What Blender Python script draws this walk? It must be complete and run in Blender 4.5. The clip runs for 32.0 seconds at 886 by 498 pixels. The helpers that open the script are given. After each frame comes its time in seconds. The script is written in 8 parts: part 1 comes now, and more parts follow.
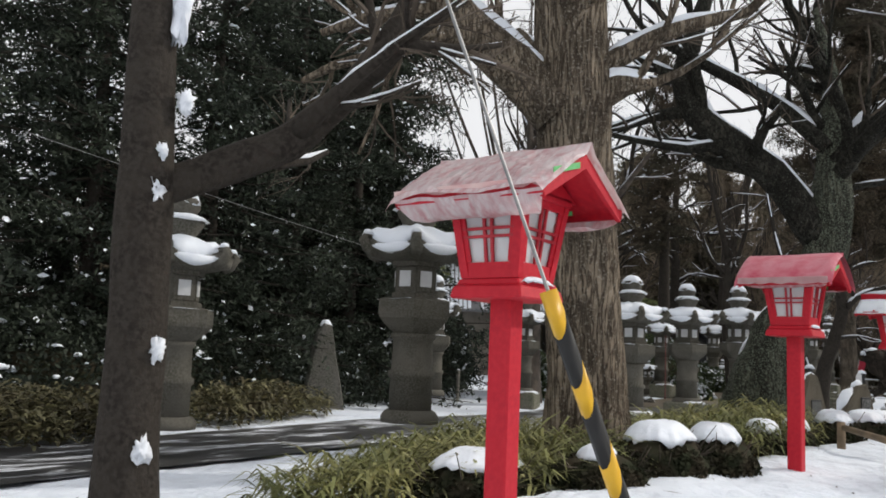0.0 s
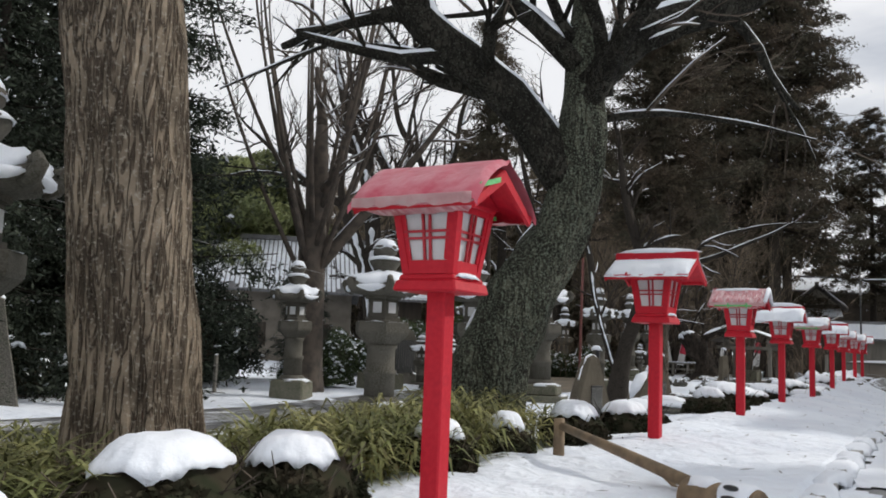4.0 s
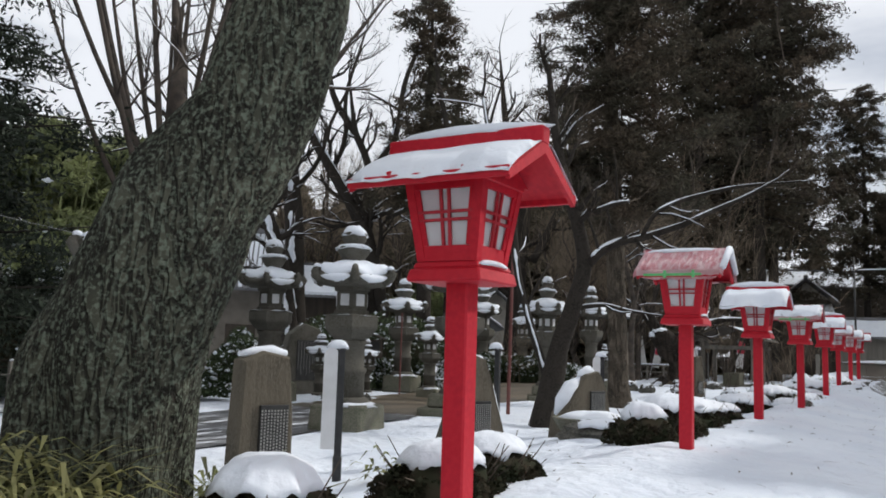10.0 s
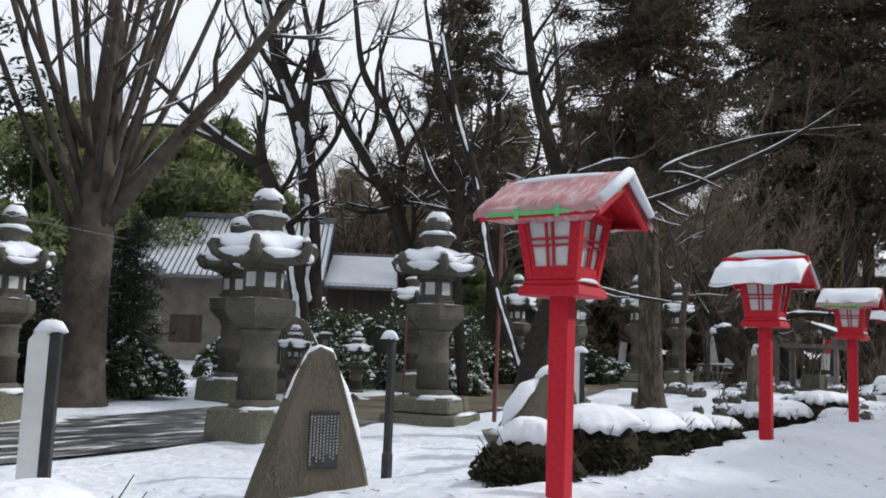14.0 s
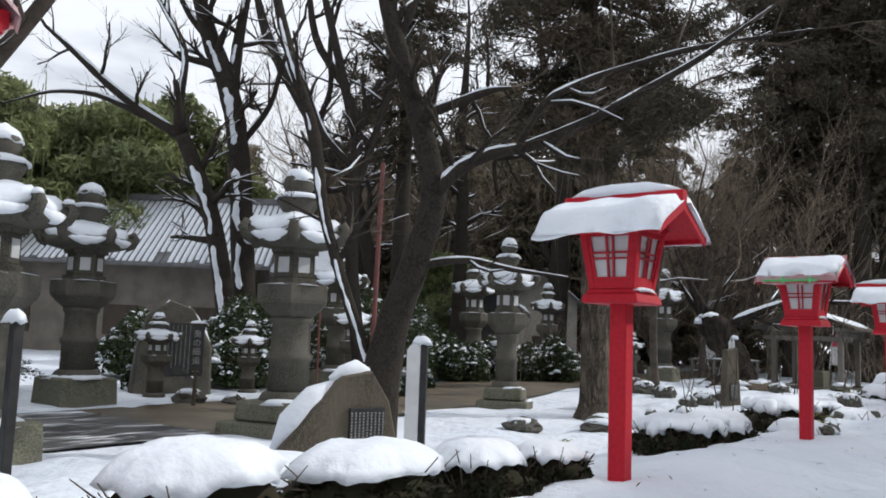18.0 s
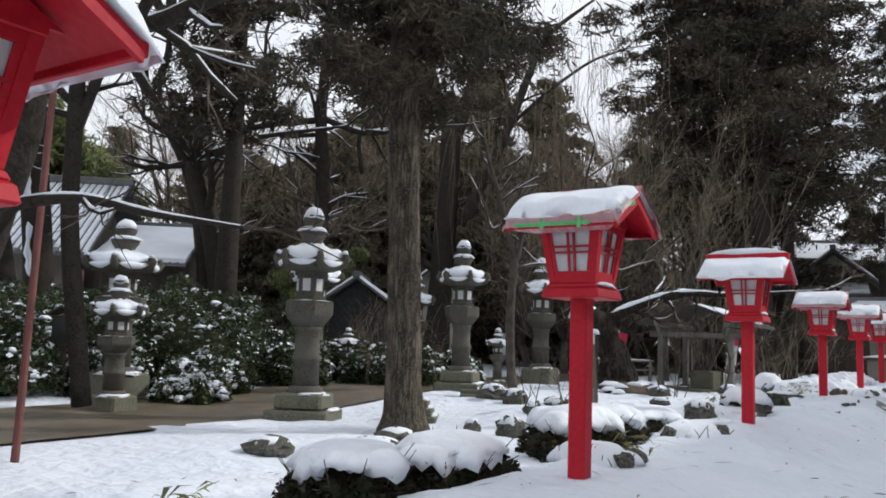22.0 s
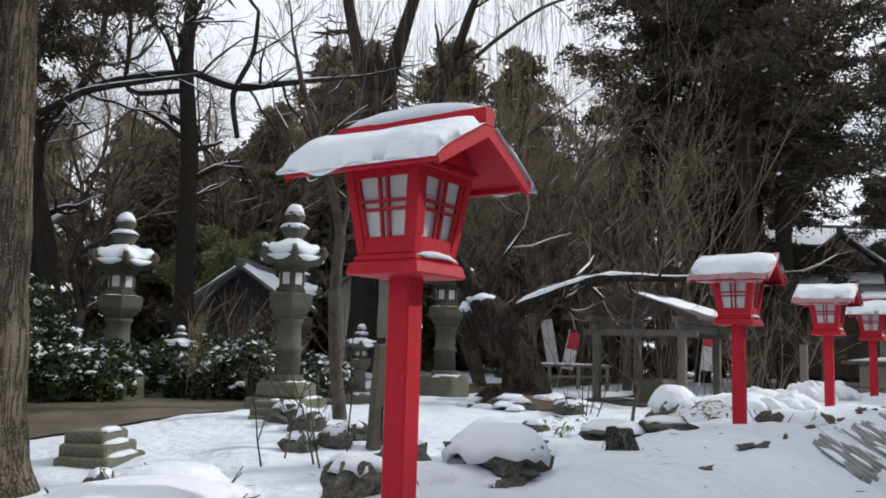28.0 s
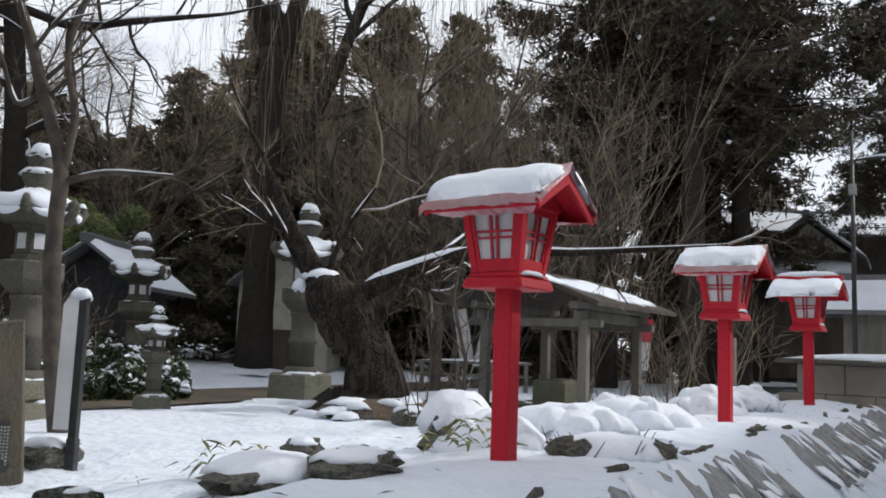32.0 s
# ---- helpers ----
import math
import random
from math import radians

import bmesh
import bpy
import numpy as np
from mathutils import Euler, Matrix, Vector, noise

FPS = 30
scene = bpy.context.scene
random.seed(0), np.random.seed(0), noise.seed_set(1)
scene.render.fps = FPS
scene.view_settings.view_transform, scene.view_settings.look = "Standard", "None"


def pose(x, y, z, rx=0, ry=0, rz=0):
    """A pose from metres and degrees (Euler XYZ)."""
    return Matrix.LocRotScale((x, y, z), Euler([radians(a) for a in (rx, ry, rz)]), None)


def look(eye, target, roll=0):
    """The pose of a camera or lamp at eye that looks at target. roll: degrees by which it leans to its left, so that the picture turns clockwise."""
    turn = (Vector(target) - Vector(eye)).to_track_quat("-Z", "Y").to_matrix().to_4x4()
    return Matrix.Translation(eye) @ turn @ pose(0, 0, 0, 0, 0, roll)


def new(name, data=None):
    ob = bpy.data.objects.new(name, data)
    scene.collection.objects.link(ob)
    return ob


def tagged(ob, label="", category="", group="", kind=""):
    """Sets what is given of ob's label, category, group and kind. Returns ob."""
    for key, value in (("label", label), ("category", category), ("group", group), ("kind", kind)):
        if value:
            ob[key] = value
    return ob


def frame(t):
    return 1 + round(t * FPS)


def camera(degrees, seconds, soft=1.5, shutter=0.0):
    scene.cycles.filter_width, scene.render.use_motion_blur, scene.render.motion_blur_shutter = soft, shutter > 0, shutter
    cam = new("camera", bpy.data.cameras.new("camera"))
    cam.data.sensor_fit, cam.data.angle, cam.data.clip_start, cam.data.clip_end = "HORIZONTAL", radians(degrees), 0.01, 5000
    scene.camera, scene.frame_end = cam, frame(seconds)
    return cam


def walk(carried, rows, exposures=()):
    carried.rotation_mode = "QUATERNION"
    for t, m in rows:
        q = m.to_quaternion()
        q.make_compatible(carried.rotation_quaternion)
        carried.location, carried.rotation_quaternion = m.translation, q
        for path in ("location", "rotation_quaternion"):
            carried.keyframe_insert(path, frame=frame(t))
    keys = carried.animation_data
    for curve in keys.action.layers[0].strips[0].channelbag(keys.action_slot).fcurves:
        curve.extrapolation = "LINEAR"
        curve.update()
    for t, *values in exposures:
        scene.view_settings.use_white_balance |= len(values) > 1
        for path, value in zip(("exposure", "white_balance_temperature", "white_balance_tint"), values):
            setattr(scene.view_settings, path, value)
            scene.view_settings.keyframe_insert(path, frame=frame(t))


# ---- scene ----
cam = camera(55.6, 32.0, 1.8)
METRES, EYE, TILT, LEAN, TURN = 42.0, 1.26, 0.0, 0.0, 0.0
ROWS = [
    (0.0, -0.0012, 0.0011, 0.0, -0.3, 7.19, -2.49),
    (0.5, 0.0093, 0.0119, 0.0002, -3.49, 7.12, -2.25),
    (1.0, 0.0208, 0.0208, 0.0006, -5.85, 7.05, -2.25),
    (1.5, 0.0307, 0.0318, 0.0003, -7.19, 6.9, -2.3),
    (2.0, 0.0408, 0.0431, 0.0, -8.04, 6.75, -2.23),
    (2.5, 0.0498, 0.0554, -0.0006, -8.99, 6.68, -2.4),
    (3.0, 0.0584, 0.0687, -0.0006, -9.64, 6.63, -2.25),
    (3.5, 0.0675, 0.0801, -0.0005, -9.84, 6.66, -2.2),
    (5.5, 0.0982, 0.1274, 0.0001, -7.6, 6.8, -2.17),
    (6.0, 0.1062, 0.1392, -0.0003, -6.5, 6.85, -2.13),
    (6.5, 0.1131, 0.1508, -0.0006, -4.84, 6.83, -2.23),
    (7.0, 0.1202, 0.1623, -0.0005, -3.5, 6.81, -2.32),
    (7.5, 0.1268, 0.1744, -0.0, -2.81, 6.7, -2.54),
    (8.0, 0.1324, 0.186, 0.0002, -2.41, 6.78, -2.41),
    (8.5, 0.1399, 0.1967, -0.0001, -2.5, 6.78, -2.2),
    (9.0, 0.148, 0.2084, -0.0007, -3.53, 6.73, -2.21),
    (9.5, 0.1566, 0.2195, -0.0002, -6.51, 6.92, -1.95),
    (10.0, 0.1675, 0.2301, -0.0001, -10.25, 6.96, -1.72),
    (10.5, 0.1777, 0.2398, -0.0002, -12.6, 6.77, -1.64),
    (11.0, 0.1896, 0.2483, -0.0002, -13.91, 6.6, -1.62),
    (11.5, 0.2004, 0.259, -0.0007, -14.58, 6.39, -1.88),
    (12.0, 0.2111, 0.2719, -0.0001, -14.65, 6.3, -1.88),
    (12.5, 0.2228, 0.2826, -0.0002, -13.51, 6.49, -2.0),
    (13.0, 0.233, 0.2937, -0.0004, -9.66, 6.64, -1.9),
    (13.5, 0.2439, 0.3027, -0.0002, -5.74, 6.73, -1.94),
    (15.5, 0.284, 0.3512, 0.0006, -2.16, 6.33, -2.29),
    (16.0, 0.2945, 0.3614, 0.0009, -1.93, 6.4, -2.18),
    (16.5, 0.3047, 0.3731, 0.001, -1.8, 6.35, -2.21),
    (17.0, 0.3153, 0.3837, 0.0009, -1.82, 6.34, -2.01),
    (17.5, 0.3265, 0.3963, 0.0014, -1.87, 6.21, -2.03),
    (18.0, 0.3368, 0.4101, 0.0015, -1.83, 6.16, -2.11),
    (18.5, 0.3485, 0.4242, 0.0019, -1.92, 6.22, -2.24),
    (19.0, 0.3581, 0.4391, 0.0012, -2.16, 6.22, -2.46),
    (19.5, 0.3681, 0.453, 0.0009, -2.47, 6.24, -2.5),
    (20.0, 0.3776, 0.4662, 0.0006, -2.85, 6.35, -2.62),
    (20.5, 0.3873, 0.479, 0.0005, -3.62, 6.46, -2.48),
    (21.0, 0.3976, 0.4912, 0.0005, -4.86, 6.57, -2.36),
    (21.5, 0.4074, 0.5039, 0.0003, -5.78, 6.58, -2.21),
    (22.0, 0.4184, 0.5151, -0.0002, -6.44, 6.49, -1.98),
    (22.5, 0.4295, 0.5276, -0.0007, -6.63, 6.5, -1.93),
    (23.0, 0.4413, 0.5396, -0.0008, -6.55, 6.4, -1.86),
    (23.5, 0.4519, 0.5537, -0.0003, -6.53, 6.35, -2.25),
    (24.0, 0.4614, 0.5675, -0.0004, -6.36, 6.45, -2.12),
    (24.5, 0.4725, 0.5784, -0.0, -6.04, 6.56, -2.01),
    (25.0, 0.4829, 0.5921, -0.0004, -5.47, 6.53, -2.07),
    (25.5, 0.4949, 0.6047, -0.0002, -5.0, 6.49, -2.02),
    (27.5, 0.5422, 0.6596, 0.0007, -4.31, 6.6, -1.69),
    (28.0, 0.5539, 0.672, 0.0011, -4.19, 6.77, -1.71),
    (28.5, 0.5645, 0.6847, 0.0014, -4.11, 6.91, -1.87),
    (29.0, 0.576, 0.6958, 0.0015, -4.16, 6.89, -1.84),
    (29.5, 0.587, 0.7092, 0.001, -4.27, 6.69, -1.79),
    (30.0, 0.5998, 0.7222, 0.0007, -4.36, 6.67, -1.72),
    (30.5, 0.612, 0.7359, 0.0001, -4.43, 6.72, -2.03),
    (31.0, 0.624, 0.7527, 0.0004, -4.48, 6.69, -2.07),
    (31.5, 0.635, 0.768, 0.0002, -4.57, 6.69, -2.19),
    (32.0, 0.6464, 0.7832, 0.0003, -4.63, 6.66, -2.19),
]
walk(cam, [(t, pose(0, 0, EYE, TILT, LEAN, TURN) @ pose(METRES * x, METRES * y, METRES * z, 90 + pitch, roll, yaw)) for t, x, y, z, yaw, pitch, roll in ROWS],
     [(0.0, -0.32, 6500, 10), (6.0, -0.3, 6350, 10), (11.0, -0.28, 6200, 10), (17.0, -0.15, 6150, 10), (32.0, -0.15, 6150, 10)])

# ---- light ----
SUN_AZ, SUN_EL = 80.0, 33.0          # degrees clockwise from +y, degrees above the horizon
world = bpy.data.worlds.new("winter_sky")
scene.world = world
world.use_nodes = True
wn, wl = world.node_tree.nodes, world.node_tree.links
sky = wn.new("ShaderNodeTexSky")
sky.sky_type, sky.sun_disc = "NISHITA", False
sky.sun_elevation, sky.sun_rotation = radians(SUN_EL), radians(SUN_AZ)
sky.air_density, sky.dust_density, sky.ozone_density = 1.0, 2.5, 1.0
tc, cl, cr, mixn = wn.new("ShaderNodeTexCoord"), wn.new("ShaderNodeTexNoise"), wn.new("ShaderNodeValToRGB"), wn.new("ShaderNodeMixRGB")
mp = wn.new("ShaderNodeMapping")
mp.inputs["Scale"].default_value = (1.0, 1.0, 3.0)
cl.inputs["Scale"].default_value, cl.inputs["Detail"].default_value = 2.2, 6.0
cr.color_ramp.elements[0].position, cr.color_ramp.elements[1].position = 0.22, 0.44
wl.new(tc.outputs["Generated"], mp.inputs["Vector"])
wl.new(mp.outputs["Vector"], cl.inputs["Vector"])
wl.new(cl.outputs["Fac"], cr.inputs["Fac"])
wl.new(cr.outputs["Color"], mixn.inputs["Fac"])
wl.new(sky.outputs["Color"], mixn.inputs["Color1"])
mixn.inputs["Color2"].default_value = (12.8, 12.9, 13.2, 1)     # thin bright winter cloud
wl.new(mixn.outputs["Color"], wn["Background"].inputs["Color"])
wn["Background"].inputs["Strength"].default_value = 0.085
sun = new("sun", bpy.data.lights.new("sun", "SUN"))
sun.data.energy, sun.data.angle, sun.data.color = 2.6, radians(1.6), (1.0, 0.95, 0.87)
sun.matrix_world = look((0, 0, 60), (-math.sin(radians(SUN_AZ)) * 60, -math.cos(radians(SUN_AZ)) * 60, 60 - 60 * math.tan(radians(SUN_EL))))


# ---- materials ----
def mat(name, base, rough=0.8, vary=(), scale=3.0, bump=0.0, bscale=30.0, metal=0.0, stretch=(1, 1, 1), island=0.0, spec=0.5, fine=(), fscale=40.0):
    """A surface with a base colour, a second colour in large patches, a third in fine grain, and relief."""
    m = bpy.data.materials.new(name)
    m.use_nodes = True
    n, l = m.node_tree.nodes, m.node_tree.links
    b = n["Principled BSDF"]
    b.inputs["Roughness"].default_value, b.inputs["Metallic"].default_value = rough, metal
    b.inputs["Specular IOR Level"].default_value = spec
    co, mp = n.new("ShaderNodeTexCoord"), n.new("ShaderNodeMapping")
    mp.inputs["Scale"].default_value = stretch
    l.new(co.outputs["Object"], mp.inputs["Vector"])

    def noise_tex(s, detail=5.0):
        t = n.new("ShaderNodeTexNoise")
        t.inputs["Scale"].default_value, t.inputs["Detail"].default_value = s, detail
        l.new(mp.outputs["Vector"], t.inputs["Vector"])
        return t.outputs["Fac"]

    def mixed(fac, c1, c2, lo=0.4, hi=0.62):
        r, x = n.new("ShaderNodeMapRange"), n.new("ShaderNodeMixRGB")
        r.inputs["From Min"].default_value, r.inputs["From Max"].default_value = lo, hi
        l.new(fac, r.inputs["Value"])
        l.new(r.outputs["Result"], x.inputs["Fac"])
        for c, s in ((c1, "Color1"), (c2, "Color2")):
            if isinstance(c, tuple):
                x.inputs[s].default_value = (*c, 1)
            else:
                l.new(c, x.inputs[s])
        return x.outputs["Color"]

    col = base
    if vary:
        col = mixed(noise_tex(scale), col, vary)
    if fine:
        col = mixed(noise_tex(fscale, 8.0), col, fine)
    if island:
        g, h = n.new("ShaderNodeNewGeometry"), n.new("ShaderNodeHueSaturation")
        r = n.new("ShaderNodeMapRange")
        r.inputs["To Min"].default_value, r.inputs["To Max"].default_value = 1 - island, 1 + island
        l.new(g.outputs["Random Per Island"], r.inputs["Value"])
        l.new(r.outputs["Result"], h.inputs["Value"])
        if isinstance(col, tuple):
            h.inputs["Color"].default_value = (*col, 1)
        else:
            l.new(col, h.inputs["Color"])
        col = h.outputs["Color"]
    if isinstance(col, tuple):
        b.inputs["Base Color"].default_value = (*col, 1)
    else:
        l.new(col, b.inputs["Base Color"])
    if bump:
        bp = n.new("ShaderNodeBump")
        bp.inputs["Strength"].default_value, bp.inputs["Distance"].default_value = bump, 0.6 / bscale
        l.new(noise_tex(bscale, 8.0), bp.inputs["Height"])
        l.new(bp.outputs["Normal"], b.inputs["Normal"])
    return m


def leafy(m, amount=0.25):
    """Lets some light through thin leaves or cloth."""
    n, l = m.node_tree.nodes, m.node_tree.links
    b = n["Principled BSDF"]
    t, a = n.new("ShaderNodeBsdfTranslucent"), n.new("ShaderNodeMixShader")
    src = b.inputs["Base Color"]
    if src.links:
        l.new(src.links[0].from_socket, t.inputs["Color"])
    else:
        t.inputs["Color"].default_value = src.default_value
    a.inputs["Fac"].default_value = amount
    l.new(b.outputs["BSDF"], a.inputs[1])
    l.new(t.outputs["BSDF"], a.inputs[2])
    l.new(a.outputs["Shader"], n["Material Output"].inputs["Surface"])
    return m


def furrowed(name, ridge, crevice_shade, fleck, scale, stretch, depth, flecks=0.6):
    """Bark: rounded plates parted by narrow crevices whose shade is painted dark, with pale flecks on the plates."""
    m = mat(name, ridge, 0.95, vary=tuple(c * 0.45 for c in ridge), scale=2.2, spec=0.2)
    n, l = m.node_tree.nodes, m.node_tree.links
    b = n["Principled BSDF"]
    co, mp = n.new("ShaderNodeTexCoord"), n.new("ShaderNodeMapping")
    mp.inputs["Scale"].default_value = stretch
    l.new(co.outputs["Object"], mp.inputs["Vector"])
    warp = n.new("ShaderNodeTexNoise")
    warp.inputs["Scale"].default_value, warp.inputs["Detail"].default_value, warp.inputs["Distortion"].default_value = scale, 3.0, 0.6
    l.new(mp.outputs["Vector"], warp.inputs["Vector"])
    d, a, r = n.new("ShaderNodeMath"), n.new("ShaderNodeMath"), n.new("ShaderNodeMapRange")
    d.operation, a.operation = "SUBTRACT", "ABSOLUTE"
    d.inputs[1].default_value = 0.5
    r.inputs["From Max"].default_value = 0.085
    l.new(warp.outputs["Fac"], d.inputs[0])
    l.new(d.outputs[0], a.inputs[0])
    l.new(a.outputs[0], r.inputs["Value"])
    x, y = n.new("ShaderNodeMixRGB"), n.new("ShaderNodeMixRGB")
    # crease shade put into the colour, on the same noise as the relief
    x.inputs["Color1"].default_value = (*crevice_shade, 1)
    l.new(r.outputs["Result"], x.inputs["Fac"])
    l.new(b.inputs["Base Color"].links[0].from_socket, x.inputs["Color2"])
    f, q = n.new("ShaderNodeTexNoise"), n.new("ShaderNodeMapRange")
    f.inputs["Scale"].default_value, f.inputs["Detail"].default_value = 34.0, 8.0
    l.new(co.outputs["Object"], f.inputs["Vector"])
    q.inputs["From Min"].default_value, q.inputs["From Max"].default_value = flecks - 0.06, flecks + 0.06
    l.new(f.outputs["Fac"], q.inputs["Value"])
    l.new(q.outputs["Result"], y.inputs["Fac"])
    l.new(x.outputs["Color"], y.inputs["Color1"])
    y.inputs["Color2"].default_value = (*fleck, 1)
    l.new(y.outputs["Color"], b.inputs["Base Color"])
    s, g, bp = n.new("ShaderNodeMath"), n.new("ShaderNodeTexNoise"), n.new("ShaderNodeBump")
    g.inputs["Scale"].default_value, g.inputs["Detail"].default_value = 60.0, 6.0
    l.new(co.outputs["Object"], g.inputs["Vector"])
    s.operation = "MULTIPLY_ADD"
    l.new(g.outputs["Fac"], s.inputs[0])
    s.inputs[1].default_value = 0.3
    l.new(r.outputs["Result"], s.inputs[2])
    bp.inputs["Strength"].default_value, bp.inputs["Distance"].default_value = 1.0, depth
    l.new(s.outputs[0], bp.inputs["Height"])
    l.new(bp.outputs["Normal"], b.inputs["Normal"])
    return m


SNOW = mat("snow", (0.84, 0.875, 0.925), 0.75, vary=(0.78, 0.82, 0.885), scale=1.3, bump=0.35, bscale=9.0, spec=0.3)
SNOWG = mat("ground_snow", (0.81, 0.855, 0.92), 0.8, vary=(0.74, 0.79, 0.87), scale=0.6, bump=0.7, bscale=4.0, spec=0.3)
RED = mat("red_paint", (0.47, 0.008, 0.022), 0.55, spec=0.3, vary=(0.42, 0.008, 0.023), scale=2.5, bump=0.12, bscale=60.0, fine=(0.50, 0.014, 0.028), fscale=25.0)
FILM = mat("pink_film_roof", (0.52, 0.20, 0.22), 0.32, vary=(0.44, 0.085, 0.11), scale=4.0, bump=0.8, bscale=9.0, stretch=(0.6, 2.6, 1), fine=(0.64, 0.44, 0.45), fscale=8.0)
PALEF = leafy(mat("pale_pink_film", (0.72, 0.56, 0.57), 0.32, vary=(0.62, 0.34, 0.36), scale=3.0, bump=0.8, bscale=8.0, stretch=(1, 2.2, 1), fine=(0.78, 0.70, 0.70), fscale=9.0), 0.3)
CLEAR = leafy(mat("clear_film", (0.66, 0.42, 0.43), 0.3, vary=(0.70, 0.56, 0.55), scale=5.0, bump=0.6, bscale=9.0), 0.5)
FILMD = mat("deep_pink_film", (0.52, 0.070, 0.115), 0.35, vary=(0.58, 0.16, 0.20), scale=2.2, bump=0.35, bscale=6.0, fine=(0.60, 0.20, 0.24), fscale=6.0)
TAPE = mat("green_tape", (0.10, 0.42, 0.13), 0.5, vary=(0.16, 0.50, 0.20), scale=14.0)
PANE = mat("white_lantern_pane", (0.60, 0.605, 0.61), 0.45, vary=(0.54, 0.545, 0.55), scale=5.0, bump=0.05)
MUNTIN = mat("dark_red_muntin", (0.42, 0.012, 0.025), 0.5, vary=(0.33, 0.01, 0.02), scale=9.0)
STONE = mat("weathered_stone", (0.108, 0.100, 0.083), 0.9, spec=0.25, vary=(0.058, 0.056, 0.042), scale=1.8, bump=0.6, bscale=45.0, fine=(0.122, 0.114, 0.096), fscale=34.0)
STONED = mat("mossy_plinth_stone", (0.13, 0.125, 0.09), 0.92, vary=(0.08, 0.09, 0.05), scale=3.0, bump=0.7, bscale=30.0, fine=(0.19, 0.18, 0.14), fscale=35.0)
ROCK = mat("dark_garden_rock", (0.09, 0.085, 0.075), 0.9, spec=0.25, vary=(0.05, 0.055, 0.04), scale=4.0, bump=0.8, bscale=18.0, fine=(0.15, 0.14, 0.12), fscale=30.0)
STELE = mat("brown_stele_stone", (0.120, 0.103, 0.076), 0.92, vary=(0.062, 0.054, 0.041), scale=2.6, bump=0.6, bscale=22.0, fine=(0.132, 0.115, 0.088), fscale=70.0, stretch=(1, 1, 0.45), spec=0.2)
PLAQUE = mat("black_plaque", (0.02, 0.02, 0.02), 0.4, vary=(0.035, 0.035, 0.033), scale=6.0)
LETTER = mat("pale_lettering", (0.36, 0.355, 0.33), 0.8, vary=(0.27, 0.265, 0.25), scale=8.0)
BARKG = furrowed("mossy_grey_bark", (0.088, 0.090, 0.066), (0.022, 0.020, 0.016), (0.150, 0.172, 0.130), 15.0, (1, 1, 0.22), 0.035, 0.55)
BARKB = furrowed("furrowed_brown_bark", (0.265, 0.215, 0.158), (0.066, 0.050, 0.037), (0.30, 0.27, 0.22), 17.0, (1, 1, 0.10), 0.035, 0.62)
BARKT = furrowed("grey_brown_cedar_bark", (0.165, 0.135, 0.102), (0.046, 0.037, 0.028), (0.21, 0.185, 0.15), 17.0, (1, 1, 0.10), 0.035, 0.62)
BARKH = furrowed("dark_mossy_limb_bark", (0.046, 0.043, 0.034), (0.012, 0.010, 0.008), (0.085, 0.092, 0.072), 13.0, (1, 1, 0.6), 0.03, 0.62)
BARKO = furrowed("gnarled_brown_bark", (0.046, 0.036, 0.028), (0.010, 0.008, 0.007), (0.085, 0.068, 0.052), 6.0, (1, 1, 0.35), 0.04, 0.6)
BARKD = mat("dark_cherry_bark", (0.040, 0.034, 0.028), 0.93, spec=0.12, vary=(0.024, 0.020, 0.017), scale=4.0, bump=0.8, bscale=24.0, fine=(0.046, 0.040, 0.034), fscale=20.0)
TWIG = mat("grey_twigs", (0.12, 0.098, 0.078), 0.9, spec=0.15, vary=(0.048, 0.039, 0.031), scale=2.0, island=0.3)
BARKF = mat("grey_brown_far_bark", (0.095, 0.076, 0.060), 0.93, vary=(0.05, 0.041, 0.034), scale=3.0, bump=0.6, bscale=20.0)
TWIGL = mat("tan_twigs", (0.29, 0.23, 0.165), 0.9, vary=(0.18, 0.14, 0.10), scale=2.0, island=0.35)
CEDAR = leafy(mat("dark_cedar_needles", (0.060, 0.056, 0.039), 0.75, vary=(0.088, 0.068, 0.048), scale=0.5, island=0.45, spec=0.15), 0.12)
EVERG = leafy(mat("dark_evergreen_leaves", (0.040, 0.050, 0.034), 0.6, vary=(0.026, 0.034, 0.024), scale=0.4, island=0.6, spec=0.22), 0.2)
# distance haze painted in: far foliage paler than the near conifers
HAZEC = leafy(mat("grey_green_haze_tinted_foliage", (0.125, 0.116, 0.078), 0.85, vary=(0.15, 0.12, 0.086), scale=0.3, island=0.4, spec=0.1), 0.15)
BAMBOO = leafy(mat("bamboo_leaves", (0.23, 0.255, 0.105), 0.7, vary=(0.14, 0.165, 0.075), scale=0.4, island=0.45), 0.3)
SHRUB = leafy(mat("shrub_leaves", (0.066, 0.088, 0.040), 0.7, spec=0.25, vary=(0.035, 0.05, 0.022), scale=1.5, island=0.5), 0.2)
HEDGE = leafy(mat("brown_hedge_leaves", (0.048, 0.040, 0.027), 0.9, spec=0.08, vary=(0.028, 0.032, 0.018), scale=4.0, island=0.5), 0.15)
SASA = leafy(mat("bamboo_grass", (0.25, 0.24, 0.095), 0.7, vary=(0.14, 0.155, 0.055), scale=1.2, island=0.6), 0.25)
SASAP = leafy(mat("pale_edged_bamboo_grass", (0.17, 0.16, 0.080), 0.7, vary=(0.085, 0.070, 0.036), scale=1.2, island=0.6), 0.2)
TILE = mat("grey_roof_tile", (0.16, 0.16, 0.165), 0.6, vary=(0.11, 0.11, 0.115), scale=2.0, bump=0.2)
